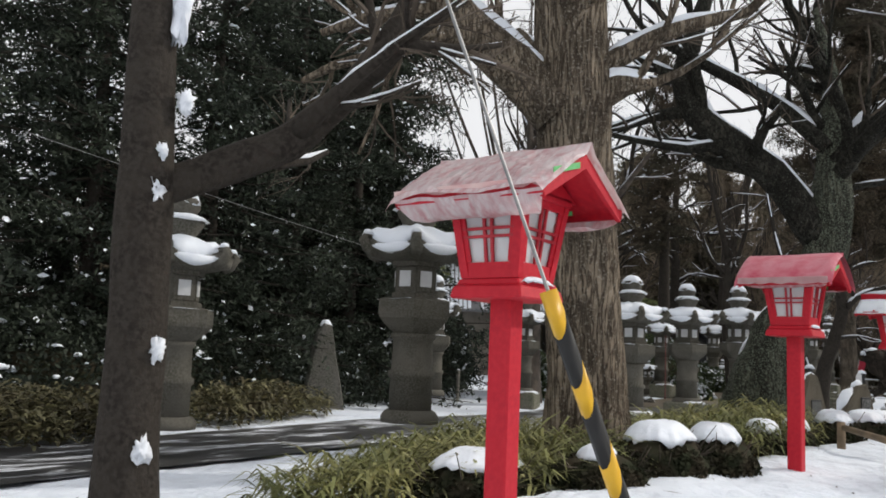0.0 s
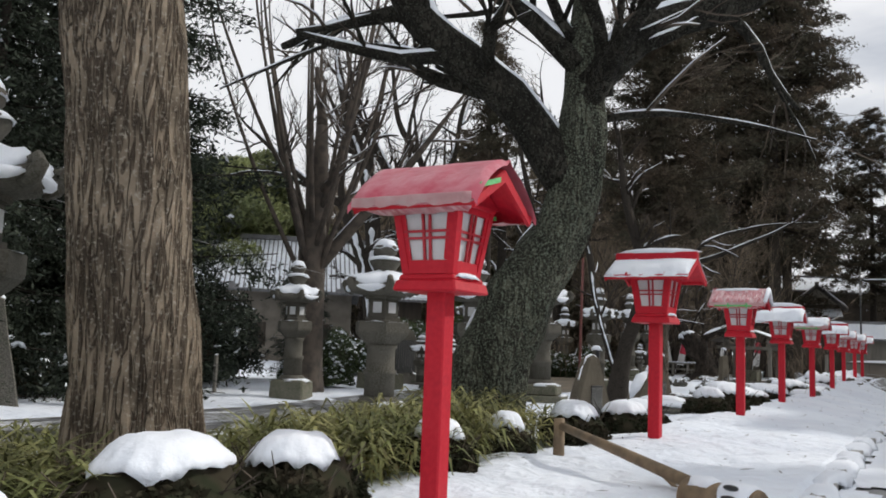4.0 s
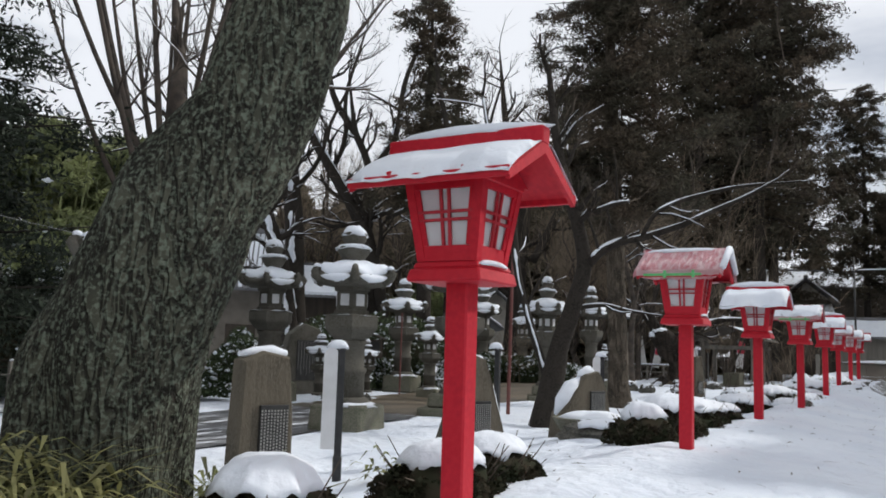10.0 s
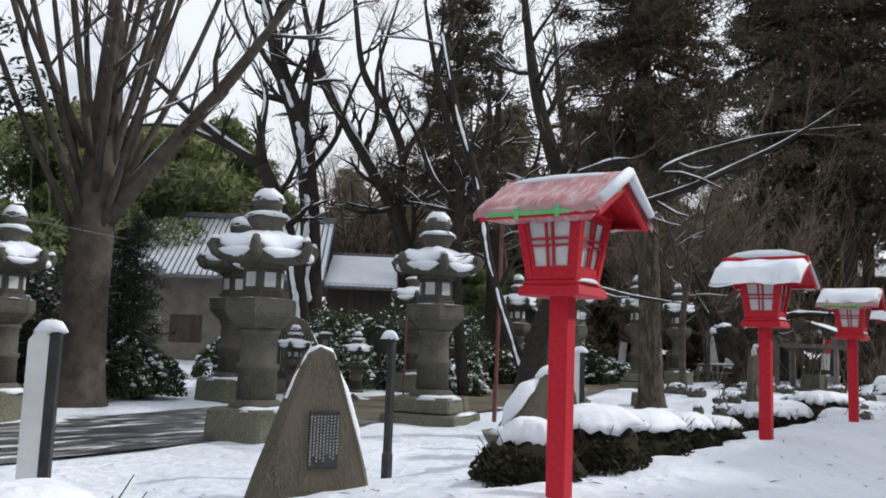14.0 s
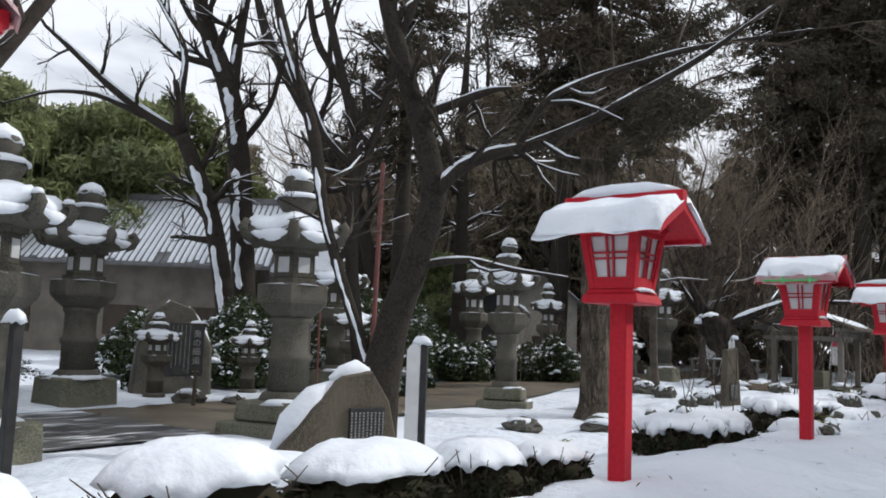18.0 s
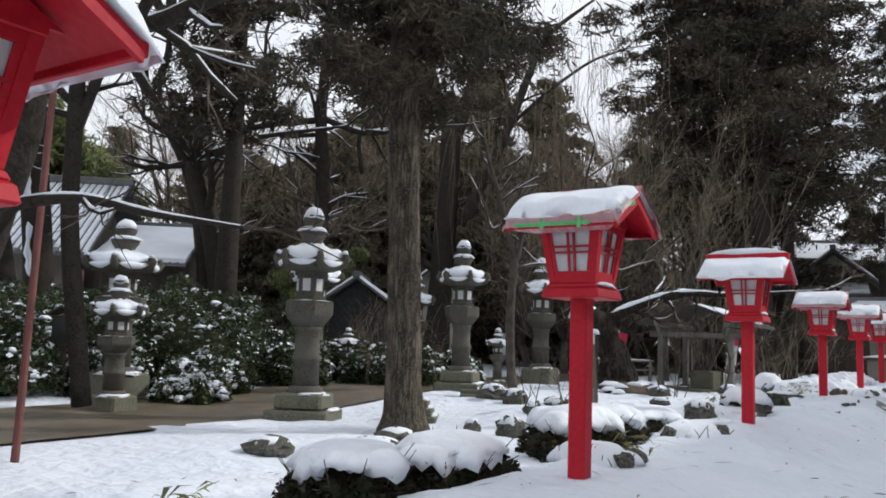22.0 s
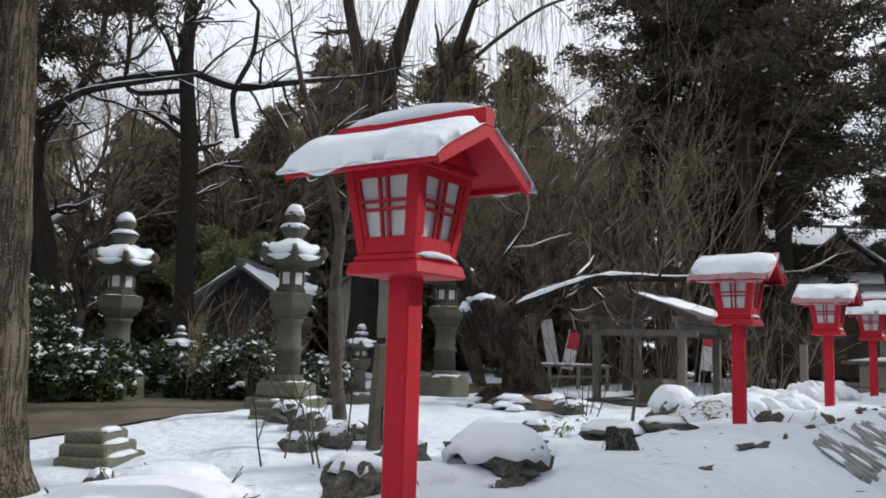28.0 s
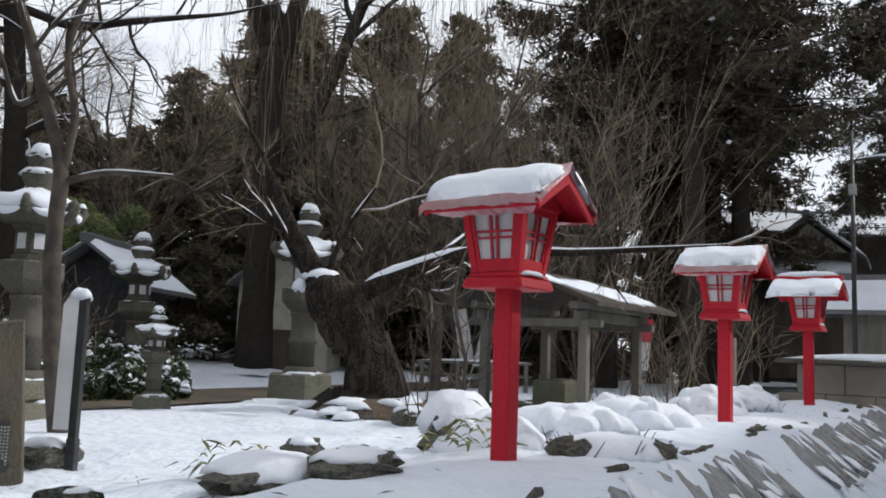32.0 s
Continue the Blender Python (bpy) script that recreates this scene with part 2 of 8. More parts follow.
PLASTER = mat("aged_plaster_wall", (0.22, 0.195, 0.16), 0.9, vary=(0.16, 0.14, 0.115), scale=1.2, bump=0.2)
CREAM = mat("cream_plaster", (0.46, 0.43, 0.37), 0.9, vary=(0.38, 0.355, 0.30), scale=1.5, bump=0.15)
WOOD = mat("weathered_dark_timber", (0.075, 0.058, 0.044), 0.85, vary=(0.05, 0.04, 0.03), scale=3.0, bump=0.4, bscale=40.0, stretch=(1, 1, 0.15))
WOODG = mat("grey_timber", (0.19, 0.175, 0.15), 0.85, vary=(0.13, 0.12, 0.10), scale=3.0, bump=0.4, bscale=40.0, stretch=(1, 1, 0.15))
LOG = mat("log_wood", (0.23, 0.165, 0.10), 0.85, vary=(0.15, 0.11, 0.07), scale=6.0, bump=0.5, bscale=30.0)
BLACKP = mat("black_steel_post", (0.015, 0.015, 0.016), 0.5, vary=(0.03, 0.03, 0.03), scale=7.0)
WHITEB = mat("white_board", (0.72, 0.72, 0.72), 0.6, vary=(0.62, 0.62, 0.61), scale=3.0)
YELLOW = mat("yellow_guard", (0.75, 0.43, 0.02), 0.45, vary=(0.65, 0.36, 0.02), scale=8.0)
BLACKG = mat("black_guard", (0.009, 0.009, 0.009), 0.65, vary=(0.02, 0.02, 0.02), scale=8.0)
STEEL = mat("galvanised_wire", (0.30, 0.30, 0.30), 0.5, metal=0.6, vary=(0.22, 0.22, 0.22), scale=9.0)
CONC = mat("concrete_pole", (0.34, 0.335, 0.32), 0.85, vary=(0.28, 0.275, 0.26), scale=2.0, bump=0.2)
REVET = mat("split_stone_revetment", (0.25, 0.248, 0.245), 0.85, vary=(0.15, 0.148, 0.142), scale=3.0, bump=0.7, bscale=22.0, stretch=(0.4, 1, 1), fine=(0.32, 0.315, 0.31), fscale=18.0)
RUST = mat("reddish_steel_pole", (0.17, 0.055, 0.045), 0.7, vary=(0.12, 0.045, 0.04), scale=6.0)
CLOTHR = leafy(mat("red_banner", (0.62, 0.05, 0.09), 0.8, vary=(0.52, 0.04, 0.07), scale=3.0), 0.2)
CLOTHW = leafy(mat("white_banner", (0.75, 0.74, 0.72), 0.8, vary=(0.64, 0.63, 0.62), scale=3.0), 0.2)
CONCP = mat("pale_concrete_pole", (0.46, 0.45, 0.43), 0.85, vary=(0.36, 0.35, 0.33), scale=2.5, bump=0.2)
PAVE = mat("concrete_walk_tiles", (0.27, 0.27, 0.27), 0.8, vary=(0.20, 0.20, 0.20), scale=2.0, bump=0.3)


def streaked(name, wet, snow_share, along, second=(0.065, 0.063, 0.062)):
    """Wet asphalt with thin streaks of trodden snow that run along one direction (degrees)."""
    m = mat(name, (0.040, 0.040, 0.043) if wet else (0.150, 0.118, 0.078), 0.32 if wet else 0.5, vary=second, scale=1.0, bump=0.3, bscale=60.0)
    n, l = m.node_tree.nodes, m.node_tree.links
    b = n["Principled BSDF"]
    co, mp, t = n.new("ShaderNodeTexCoord"), n.new("ShaderNodeMapping"), n.new("ShaderNodeTexNoise")
    mp.inputs["Rotation"].default_value = (0, 0, radians(-along))
    mp.inputs["Scale"].default_value = (0.42, 2.3, 1)
    t.inputs["Scale"].default_value, t.inputs["Detail"].default_value, t.inputs["Roughness"].default_value, t.inputs["Distortion"].default_value = 1.7, 9.0, 0.62, 0.7
    l.new(co.outputs["Object"], mp.inputs["Vector"])
    l.new(mp.outputs["Vector"], t.inputs["Vector"])
    r, x, q = n.new("ShaderNodeMapRange"), n.new("ShaderNodeMixRGB"), n.new("ShaderNodeMapRange")
    r.inputs["From Min"].default_value, r.inputs["From Max"].default_value = 1 - snow_share - 0.05, 1 - snow_share + 0.06
    l.new(t.outputs["Fac"], r.inputs["Value"])
    l.new(r.outputs["Result"], x.inputs["Fac"])
    l.new(b.inputs["Base Color"].links[0].from_socket, x.inputs["Color1"])
    x.inputs["Color2"].default_value = (0.74, 0.76, 0.80, 1)
    l.new(x.outputs["Color"], b.inputs["Base Color"])
    q.inputs["To Min"].default_value, q.inputs["To Max"].default_value = b.inputs["Roughness"].default_value, 0.85
    l.new(r.outputs["Result"], q.inputs["Value"])
    l.new(q.outputs["Result"], b.inputs["Roughness"])
    return m


DRIVEM = streaked("wet_brown_drive", False, 0.26, 6.0, (0.095, 0.076, 0.052))
ROADM = streaked("wet_asphalt_with_snow", True, 0.43, 6.0)
LANEM = streaked("wet_street", True, 0.50, 0.0)


# ---- mesh tools ----
rng = random.Random(7)
AX = 50.5                                  # the walk's own axis: u along it, v to its left


def W(u, v, z=0.0, turn=0.0, s=1.0):
    return pose(0, 0, 0, 0, 0, AX) @ pose(u, v, z, 0, 0, turn) @ Matrix.Scale(s, 4)


class Shape:
    """Collects vertices and faces of one mesh."""

    def __init__(self):
        self.v, self.f = [], []

    def add(self, verts, faces):
        o = len(self.v)
        self.v.extend(tuple(p) for p in verts)
        self.f.extend(tuple(i + o for i in q) for q in faces)
        return self

    def loft(self, rings, closed=True, caps=True):
        n, faces = len(rings[0]), []
        for k in range(len(rings) - 1):
            for i in range(n if closed else n - 1):
                j = (i + 1) % n
                faces.append((k * n + i, k * n + j, (k + 1) * n + j, (k + 1) * n + i))
        if caps:
            faces.append(tuple(range(n - 1, -1, -1)))
            faces.append(tuple((len(rings) - 1) * n + i for i in range(n)))
        return self.add([p for r in rings for p in r], faces)

    def box(self, x0, y0, z0, x1, y1, z1, c=0.006, top=1.0, topy=None):
        """A box with chamfered edges; top: how much wider it is above than below."""
        ty = top if topy is None else topy
        cx, cy, hx, hy = (x0 + x1) / 2, (y0 + y1) / 2, (x1 - x0) / 2, (y1 - y0) / 2
        c = min(c, hx * 0.45, hy * 0.45, (z1 - z0) * 0.45)
        rings = []
        for z, inset in ((z0, c), (z0 + c, 0), (z1 - c, 0), (z1, c)):
            k = (z - z0) / (z1 - z0)
            a, b = hx * (1 + (top - 1) * k) - inset, hy * (1 + (ty - 1) * k) - inset
            e = c
            rings.append([(cx + a, cy - b + e, z), (cx + a, cy + b - e, z), (cx + a - e, cy + b, z), (cx - a + e, cy + b, z),
                          (cx - a, cy + b - e, z), (cx - a, cy - b + e, z), (cx - a + e, cy - b, z), (cx + a - e, cy - b, z)])
        return self.loft(rings)

    def lathe(self, prof, n=6, turn=0.0, at=(0, 0, 0)):
        return self.loft([[(at[0] + r * math.cos(turn + 2 * math.pi * i / n), at[1] + r * math.sin(turn + 2 * math.pi * i / n), at[2] + z) for i in range(n)] for r, z in prof])

    def tube(self, pts, rads, n=6, rough=0.0, caps=True, furrow=0.0, cells=2.0):
        pts = [Vector(p) for p in pts]
        rings, side = [], Vector((1, 0, 0))
        for i, p in enumerate(pts):
            d = (pts[min(i + 1, len(pts) - 1)] - pts[max(i - 1, 0)]).normalized()
            side = side - d * side.dot(d)
            if side.length < 1e-4:
                side = d.orthogonal()
            side.normalize()
            up = d.cross(side)
            ring = []
            for k in range(n):
                a = 2 * math.pi * k / n
                r = rads[i]
                if rough:
                    q = p + (side * math.cos(a) + up * math.sin(a)) * r
                    r *= 1 + rough * noise.noise(Vector((q.x * 3.1, q.y * 3.1, q.z * 1.1)))
                if furrow:
                    e = noise.noise(Vector((math.cos(a) * cells, math.sin(a) * cells, p.z * 0.8))) + 0.35 * noise.noise(Vector((math.cos(a) * cells * 2.3, math.sin(a) * cells * 2.3, p.z * 2.2 + 5)))
                    r *= 1 - furrow * (1 - min(1.0, abs(e) * 5.0))
                ring.append(p + (side * math.cos(a) + up * math.sin(a)) * r)
            rings.append(ring)
        return self.loft(rings, caps=caps)

    def blob(self, c, r, n=8, m=6, amp=0.25, freq=1.0, flat=-1.0, seed=0.0):
        """An uneven stone or clump; flat: the height, as a part of its radius, below which it is cut level."""
        rings = []
        for k in range(m + 1):
            b = -math.pi / 2 + math.pi * k / m
            ring = []
            for i in range(n):
                a = 2 * math.pi * i / n
                d = Vector((math.cos(a) * max(math.cos(b), 0.02), math.sin(a) * max(math.cos(b), 0.02), math.sin(b)))
                s = 1 + amp * noise.noise(d * freq * 1.7 + Vector((seed, seed * 1.3, -seed)))
                ring.append((c[0] + d.x * r[0] * s, c[1] + d.y * r[1] * s, c[2] + max(d.z, flat) * r[2] * s))
            rings.append(ring)
        return self.loft(rings)

    def cap(self, c, rx, ry, h, drop=0.1, n=18, m=6, seed=0.0, wob=0.18):
        """A pillow of snow with a rounded, ragged rim that hangs over by drop."""
        rings = []
        for k in range(m, -1, -1):
            q = k / m
            ring = []
            for i in range(n):
                a = 2 * math.pi * i / n
                w = 1 + (wob * noise.noise(Vector((math.cos(a) * 1.6 + seed, math.sin(a) * 1.6, seed * 0.7))) + 0.5 * wob * noise.noise(Vector((math.cos(a) * 5 + seed, math.sin(a) * 5, 3.0)))) * q * q
                z = h * (1 - q ** 3.2) + 0.16 * h * noise.noise(Vector((math.cos(a) * q * 2.2 + seed, math.sin(a) * q * 2.2, 9.0))) + 0.06 * h * noise.noise(Vector((math.cos(a) * q * 5.5 - seed, math.sin(a) * q * 5.5, 2.0)))
                z -= drop * max(0.0, q - 0.75) * 4 * (0.5 + 0.9 * noise.noise(Vector((math.cos(a) * 3.5 - seed, math.sin(a) * 3.5, 1.0))))
                ring.append((c[0] + rx * q * w * math.cos(a), c[1] + ry * q * w * math.sin(a), c[2] + z))
            rings.append(ring)
        under = [(c[0] + (p[0] - c[0]) * 0.8, c[1] + (p[1] - c[1]) * 0.8, c[2] - 0.3 * drop) for p in rings[0]]
        return self.loft([under] + rings)

    def cards(self, pts, size, lean=0.6, ratio=1.8, seed=1, down=0.0):
        """Small leaf-shaped quads round the given places, all of one size range, turned at random."""
        r = np.random.RandomState(seed)
        p = np.asarray(pts, float)
        n = len(p)
        a = r.normal(size=(n, 3))
        a[:, 2] = a[:, 2] * lean - down
        a /= np.linalg.norm(a, axis=1)[:, None]
        b = np.cross(a, r.normal(size=(n, 3)))
        b /= np.linalg.norm(b, axis=1)[:, None] + 1e-9
        s = size * (0.6 + 0.8 * r.rand(n))[:, None]
        a, b = a * s * ratio * 0.5, b * s * 0.5
        q = np.stack([p - a, p - a * 0.1 + b, p + a, p - a * 0.1 - b], 1).reshape(-1, 3)
        o = len(self.v)
        self.v.extend(map(tuple, q.tolist()))
        self.f.extend((o + 4 * i, o + 4 * i + 1, o + 4 * i + 2, o + 4 * i + 3) for i in range(n))
        return self

    def mesh(self, name, material, smooth=False):
        me = bpy.data.meshes.new(name)
        me.from_pydata(self.v, [], self.f)
        me.materials.append(material)
        if smooth:
            me.shade_smooth()
        me.update()
        return me


def part(name, shape, material, parent, label="", smooth=False):
    ob = new(name, shape.mesh(name, material, smooth) if isinstance(shape, Shape) else shape)
    ob.parent = parent
    if label:
        ob["label"] = label
    return ob


def thing(name, m, label, category, group="", kind=""):
    ob = new(name)
    ob.empty_display_size = 0.2
    ob.matrix_world = m
    return tagged(ob, label, category, group, kind)


def solid(name, shape, material, m, label, category="", group="", kind="", smooth=False):
    ob = new(name, shape.mesh(name, material, smooth))
    ob.matrix_world = m
    return tagged(ob, label, category, group, kind)


def lerp(x, xs, ys):
    return float(np.interp(x, xs, ys))


# ---- the lie of the land ----
def road_near(u):
    return 8.9 + 0.115 * u


def road_far(u):
    return road_near(u) + lerp(u, (0, 12, 30), (2.6, 3.2, 4.9))


def fall(u):
    return lerp(u, (0, 18, 27, 44, 54, 120), (0.0, 0.0, -0.22, -0.34, -0.66, -0.80))


def level(u, v):
    row = lerp(u, (0, 36, 41, 48, 60, 90), (0.10, 0.13, 0.26, 0.40, 0.48, 0.5))
    inner = lerp(u, (0, 8, 14, 22, 43, 48, 90), (-0.30, -0.30, -0.30, -0.52, -0.50, -0.19, -0.17))
    if v < 0.95:
        return -0.06 + fall(u)
    if u > 42:
        k = min(1.0, (u - 42) / 3)
        foot = (1 - k) * lerp(v, (0.95, 1.05, 3.0), (fall(u), 0.10 + fall(u), row)) + k * lerp(v, (0.95, 1.2, 1.55, 2.3, 3.0), (fall(u), 0.04 + 0.6 * fall(u), 0.05, row - 0.05, row))
    else:
        foot = lerp(v, (0.95, 1.05, 3.0), (fall(u), 0.10 + fall(u), row))
    if v < 3.0:
        return foot
    return lerp(v, (3.0, 3.7, 7.2, 9.0, 17, 22, 40, 90), (row, row, inner + 0.04, inner, inner + 0.02, -0.3, 0.2, 1.5))


def ground(u, v):
    z = level(u, v)
    if road_near(u) - 0.1 < v < road_far(u) + 0.1 and -30 < u < 110:
        return z - 0.05
    if v < 0.9:
        return z
    k = min(1.0, (v - 0.9) * 1.5)
    return z + k * (0.08 * noise.noise(Vector((u * 0.55, v * 0.55, 0))) + 0.065 * noise.noise(Vector((u * 1.6, v * 1.6, 4.0))) + (0.034 * noise.noise(Vector((u * 4.3, v * 4.3, 9.0))) if v < 14 else 0))


# ---- ground, walk, street ----
def spaced(a, b, near0, near1, fine, coarse):
    xs, x = [], a
    while x < b:
        xs.append(x)
        d = max(near0 - x, x - near1, 0)
        x += min(coarse, fine + d * 0.18)
    return xs + [b]


us = spaced(-700, 1200, -4, 68, 0.28, 90)
vs = spaced(-700, 900, 0.9, 9, 0.2, 90)
vs = sorted(set(vs) | {0.94, 0.96, 1.0, 1.06})
sh = Shape()
sh.add([(u, v, ground(u, v)) for v in vs for u in us],
       [(j * len(us) + i, j * len(us) + i + 1, (j + 1) * len(us) + i + 1, (j + 1) * len(us) + i) for j in range(len(vs) - 1) for i in range(len(us) - 1)])
solid("ground", sh, SNOWG, W(0, 0), "deep uneven snow over the shrine grounds", "snowy ground", kind="structure", smooth=True)

sh = Shape()
def drive(u0, u1):
    s = Shape()
    n = int(u1 - u0)
    return s.loft([[(u, road_near(u) + (road_far(u) - road_near(u)) * k / 6 + (0.10 * noise.noise(Vector((u * 0.6, k, 0))) if k in (0, 6) else 0), level(u, road_near(u) + (road_far(u) - road_near(u)) * k / 6) + 0.004) for k in range(7)] for u in (u0 + i for i in range(n + 1))], closed=False, caps=False)


solid("road_inner", drive(-30, 32), ROADM, W(0, 0), "wet dark asphalt drive streaked with trodden snow", "drive", kind="structure", smooth=True)
solid("road_inner", drive(32, 110), DRIVEM, W(0, 0), "bare wet brown stretch of the drive", "drive", kind="structure", smooth=True)

# pavement of small tiles beside the street, under patches of snow
sh = Shape().loft([[(u, -1.75, -0.06 + fall(u)), (u, 0.80, -0.06 + fall(u)), (u, 0.80, -0.016 + fall(u)), (u, -1.75, -0.016 + fall(u))] for u in (-60, 0, 18, 27, 44, 54, 120)])
walk_bed = solid("pavement", sh, PAVE, W(0, 0), "grey tiled pavement under thin trodden snow", "pavement", kind="structure")
# trodden snow: one thin sheet, trodden through to the tiles in prints and worn strips
sh, step, cols = Shape(), 0.13, 20
rows_ = int(126 / step)
prints = {}
for i in range(900):
    u, v = rng.uniform(-6, 80), rng.gauss(-0.55, 0.5)
    prints.setdefault(int(u), []).append((u, v))
def trodden(u, v):
    w = noise.noise(Vector((u * 0.30, v * 1.6, 0))) + 0.35 * noise.noise(Vector((u * 1.7, v * 3.1, 5)))
    if w < -0.30 or (v < -1.3 and w < 0.1):
        return False
    return not any(abs(u - a) < 0.15 and abs(v - b) < 0.075 for k in (-1, 0, 1) for a, b in prints.get(int(u) + k, ()))
sh.add([(-6 + i * step, -1.74 + 2.52 * j / cols, fall(-6 + i * step) + 0.004 + 0.012 * noise.noise(Vector((i * 0.31, j * 0.37, 1)))) for i in range(rows_ + 1) for j in range(cols + 1)],
       [(i * (cols + 1) + j, (i + 1) * (cols + 1) + j, (i + 1) * (cols + 1) + j + 1, i * (cols + 1) + j + 1) for i in range(rows_) for j in range(cols) if trodden(-6 + (i + 0.5) * step, -1.74 + 2.52 * (j + 0.5) / cols)])
solid("trodden_snow", sh, SNOW, W(0, 0), "thin trodden snow on the pavement, pitted with footprints", "snow", kind="stuff", smooth=True)
kerb_bed = thing("kerb", W(0, 0), "row of concrete kerb stones capped with snow", "kerb", kind="structure")
sh = Shape().box(0.01, 0.80, -0.06, 0.99, 0.95, 0.075, 0.015)
kerb_stone = sh.mesh("kerb_stone", CONC)
kerb_snow = [Shape().cap((0.5, 0.90, 0.065), 0.56, 0.17, 0.055, 0.10, 24, 5, 1.7 + 3.1 * k, 0.9).mesh("kerb_snow", SNOW, True) for k in range(3)]
for i in range(-4, 70):
    ob = part("kerb_stone", kerb_stone, None, kerb_bed)
    ob.location = (i, 0, fall(i + 0.5))
    if noise.noise(Vector((i * 0.9, 0.3, 2))) > -0.45:
        ob = part("kerb_snow", kerb_snow[i % 3], None, kerb_bed)
        ob.location = (i + rng.uniform(-0.3, 0.3), rng.uniform(-0.05, 0.07), rng.uniform(-0.02, 0.01) + fall(i + 0.5))
        ob.scale = (rng.uniform(0.7, 1.5), 1, rng.uniform(0.8, 1.2))
sh = Shape().loft([[(u, -8.4, -0.075 + fall(u)), (u, -1.75, -0.05 + fall(u))] for u in (-200, 0, 18, 27, 44, 54, 120, 400)], closed=False, caps=False)
solid("street", sh, LANEM, W(0, 0), "wet street with slush beside the pavement", "street", kind="structure")


# ---- stepped stone facing of the bank ----
def revetment():
    base = thing("stone_revetment", W(0, 0), "sloping facing of long grey stone slabs, half under snow", "stone facing", kind="structure")
    shapes = []
    for k in range(5):
        q = Shape().box(-0.58, -0.085, -0.06, 0.58, 0.085, 0.035, 0.006)
        q.v = [(x * (1 + 0.06 * noise.noise(Vector((y * 9, k, 1)))) , y + 0.03 * noise.noise(Vector((x * 2.5, k * 3.0, y * 4))), z + 0.016 * noise.noise(Vector((x * 4, y * 8, k)))) for x, y, z in q.v]
        shapes.append(q.mesh("revetment_slab", REVET))
    dirt = []
    for k in range(3):
        dirt.append(Shape().blob((0, 0, 0), (0.22, 0.055, 0.045), 9, 5, 0.9, 2.0, -0.6, k * 3.1).mesh("edge_stone", ROCK))
    snow = [Shape().cap((0, 0, 0), 0.30, 0.09, 0.03, 0.03, 14, 3, k, 0.6).mesh("slab_snow", SNOW, True) for k in range(3)]
    i, u = 0, 44.4
    while u < 68:
        for k in range(1):
            v = 1.60 + rng.uniform(-0.05, 0.05)
            if noise.noise(Vector((u * 0.42, k * 2.0, 1.0))) > (0.10 if u < 46.5 else -0.38):
                p0, p1 = Vector((u, v, level(u, v))), Vector((u + 0.86, v + 0.66, level(u + 0.86, v + 0.66)))
                x = (p1 - p0).normalized()
                n = Vector((0, -(level(u, v + 0.2) - level(u, v - 0.2)) / 0.4, 1)).normalized()
                y = n.cross(x).normalized()
                n = x.cross(y)
                m = Matrix.Translation((p0 + p1) / 2 + n * (0.012 + rng.uniform(-0.02, 0.02))) @ Matrix((x, y, n)).transposed().to_4x4()
                part("slab", shapes[i % 5], None, base).matrix_local = m @ Matrix.Diagonal((rng.uniform(0.8, 1.05), rng.uniform(0.75, 1.1), 1, 1))
                if rng.random() < 0.8:
                    part("slab_snow", snow[i % 3], None, base).matrix_local = m @ Matrix.Translation((rng.uniform(-0.5, 0.5), rng.uniform(-0.05, 0.05), 0.02)) @ Matrix.Diagonal((rng.uniform(0.5, 1.2), 1.1, 1, 1))
            i += 1
        if noise.noise(Vector((u * 0.9, 5.0, 0))) > 0.02:
            e = part("edge_stone", dirt[i % 3], None, base)
            v = 2.62 + rng.uniform(-0.08, 0.06)
            e.matrix_local = pose(u, v, ground(u, v) - 0.005, 0, 0, rng.uniform(-12, 16)) @ Matrix.Diagonal((rng.uniform(0.6, 1.2), rng.uniform(0.6, 1.1), rng.uniform(0.7, 1.2), 1))
        u += 0.31


revetment()


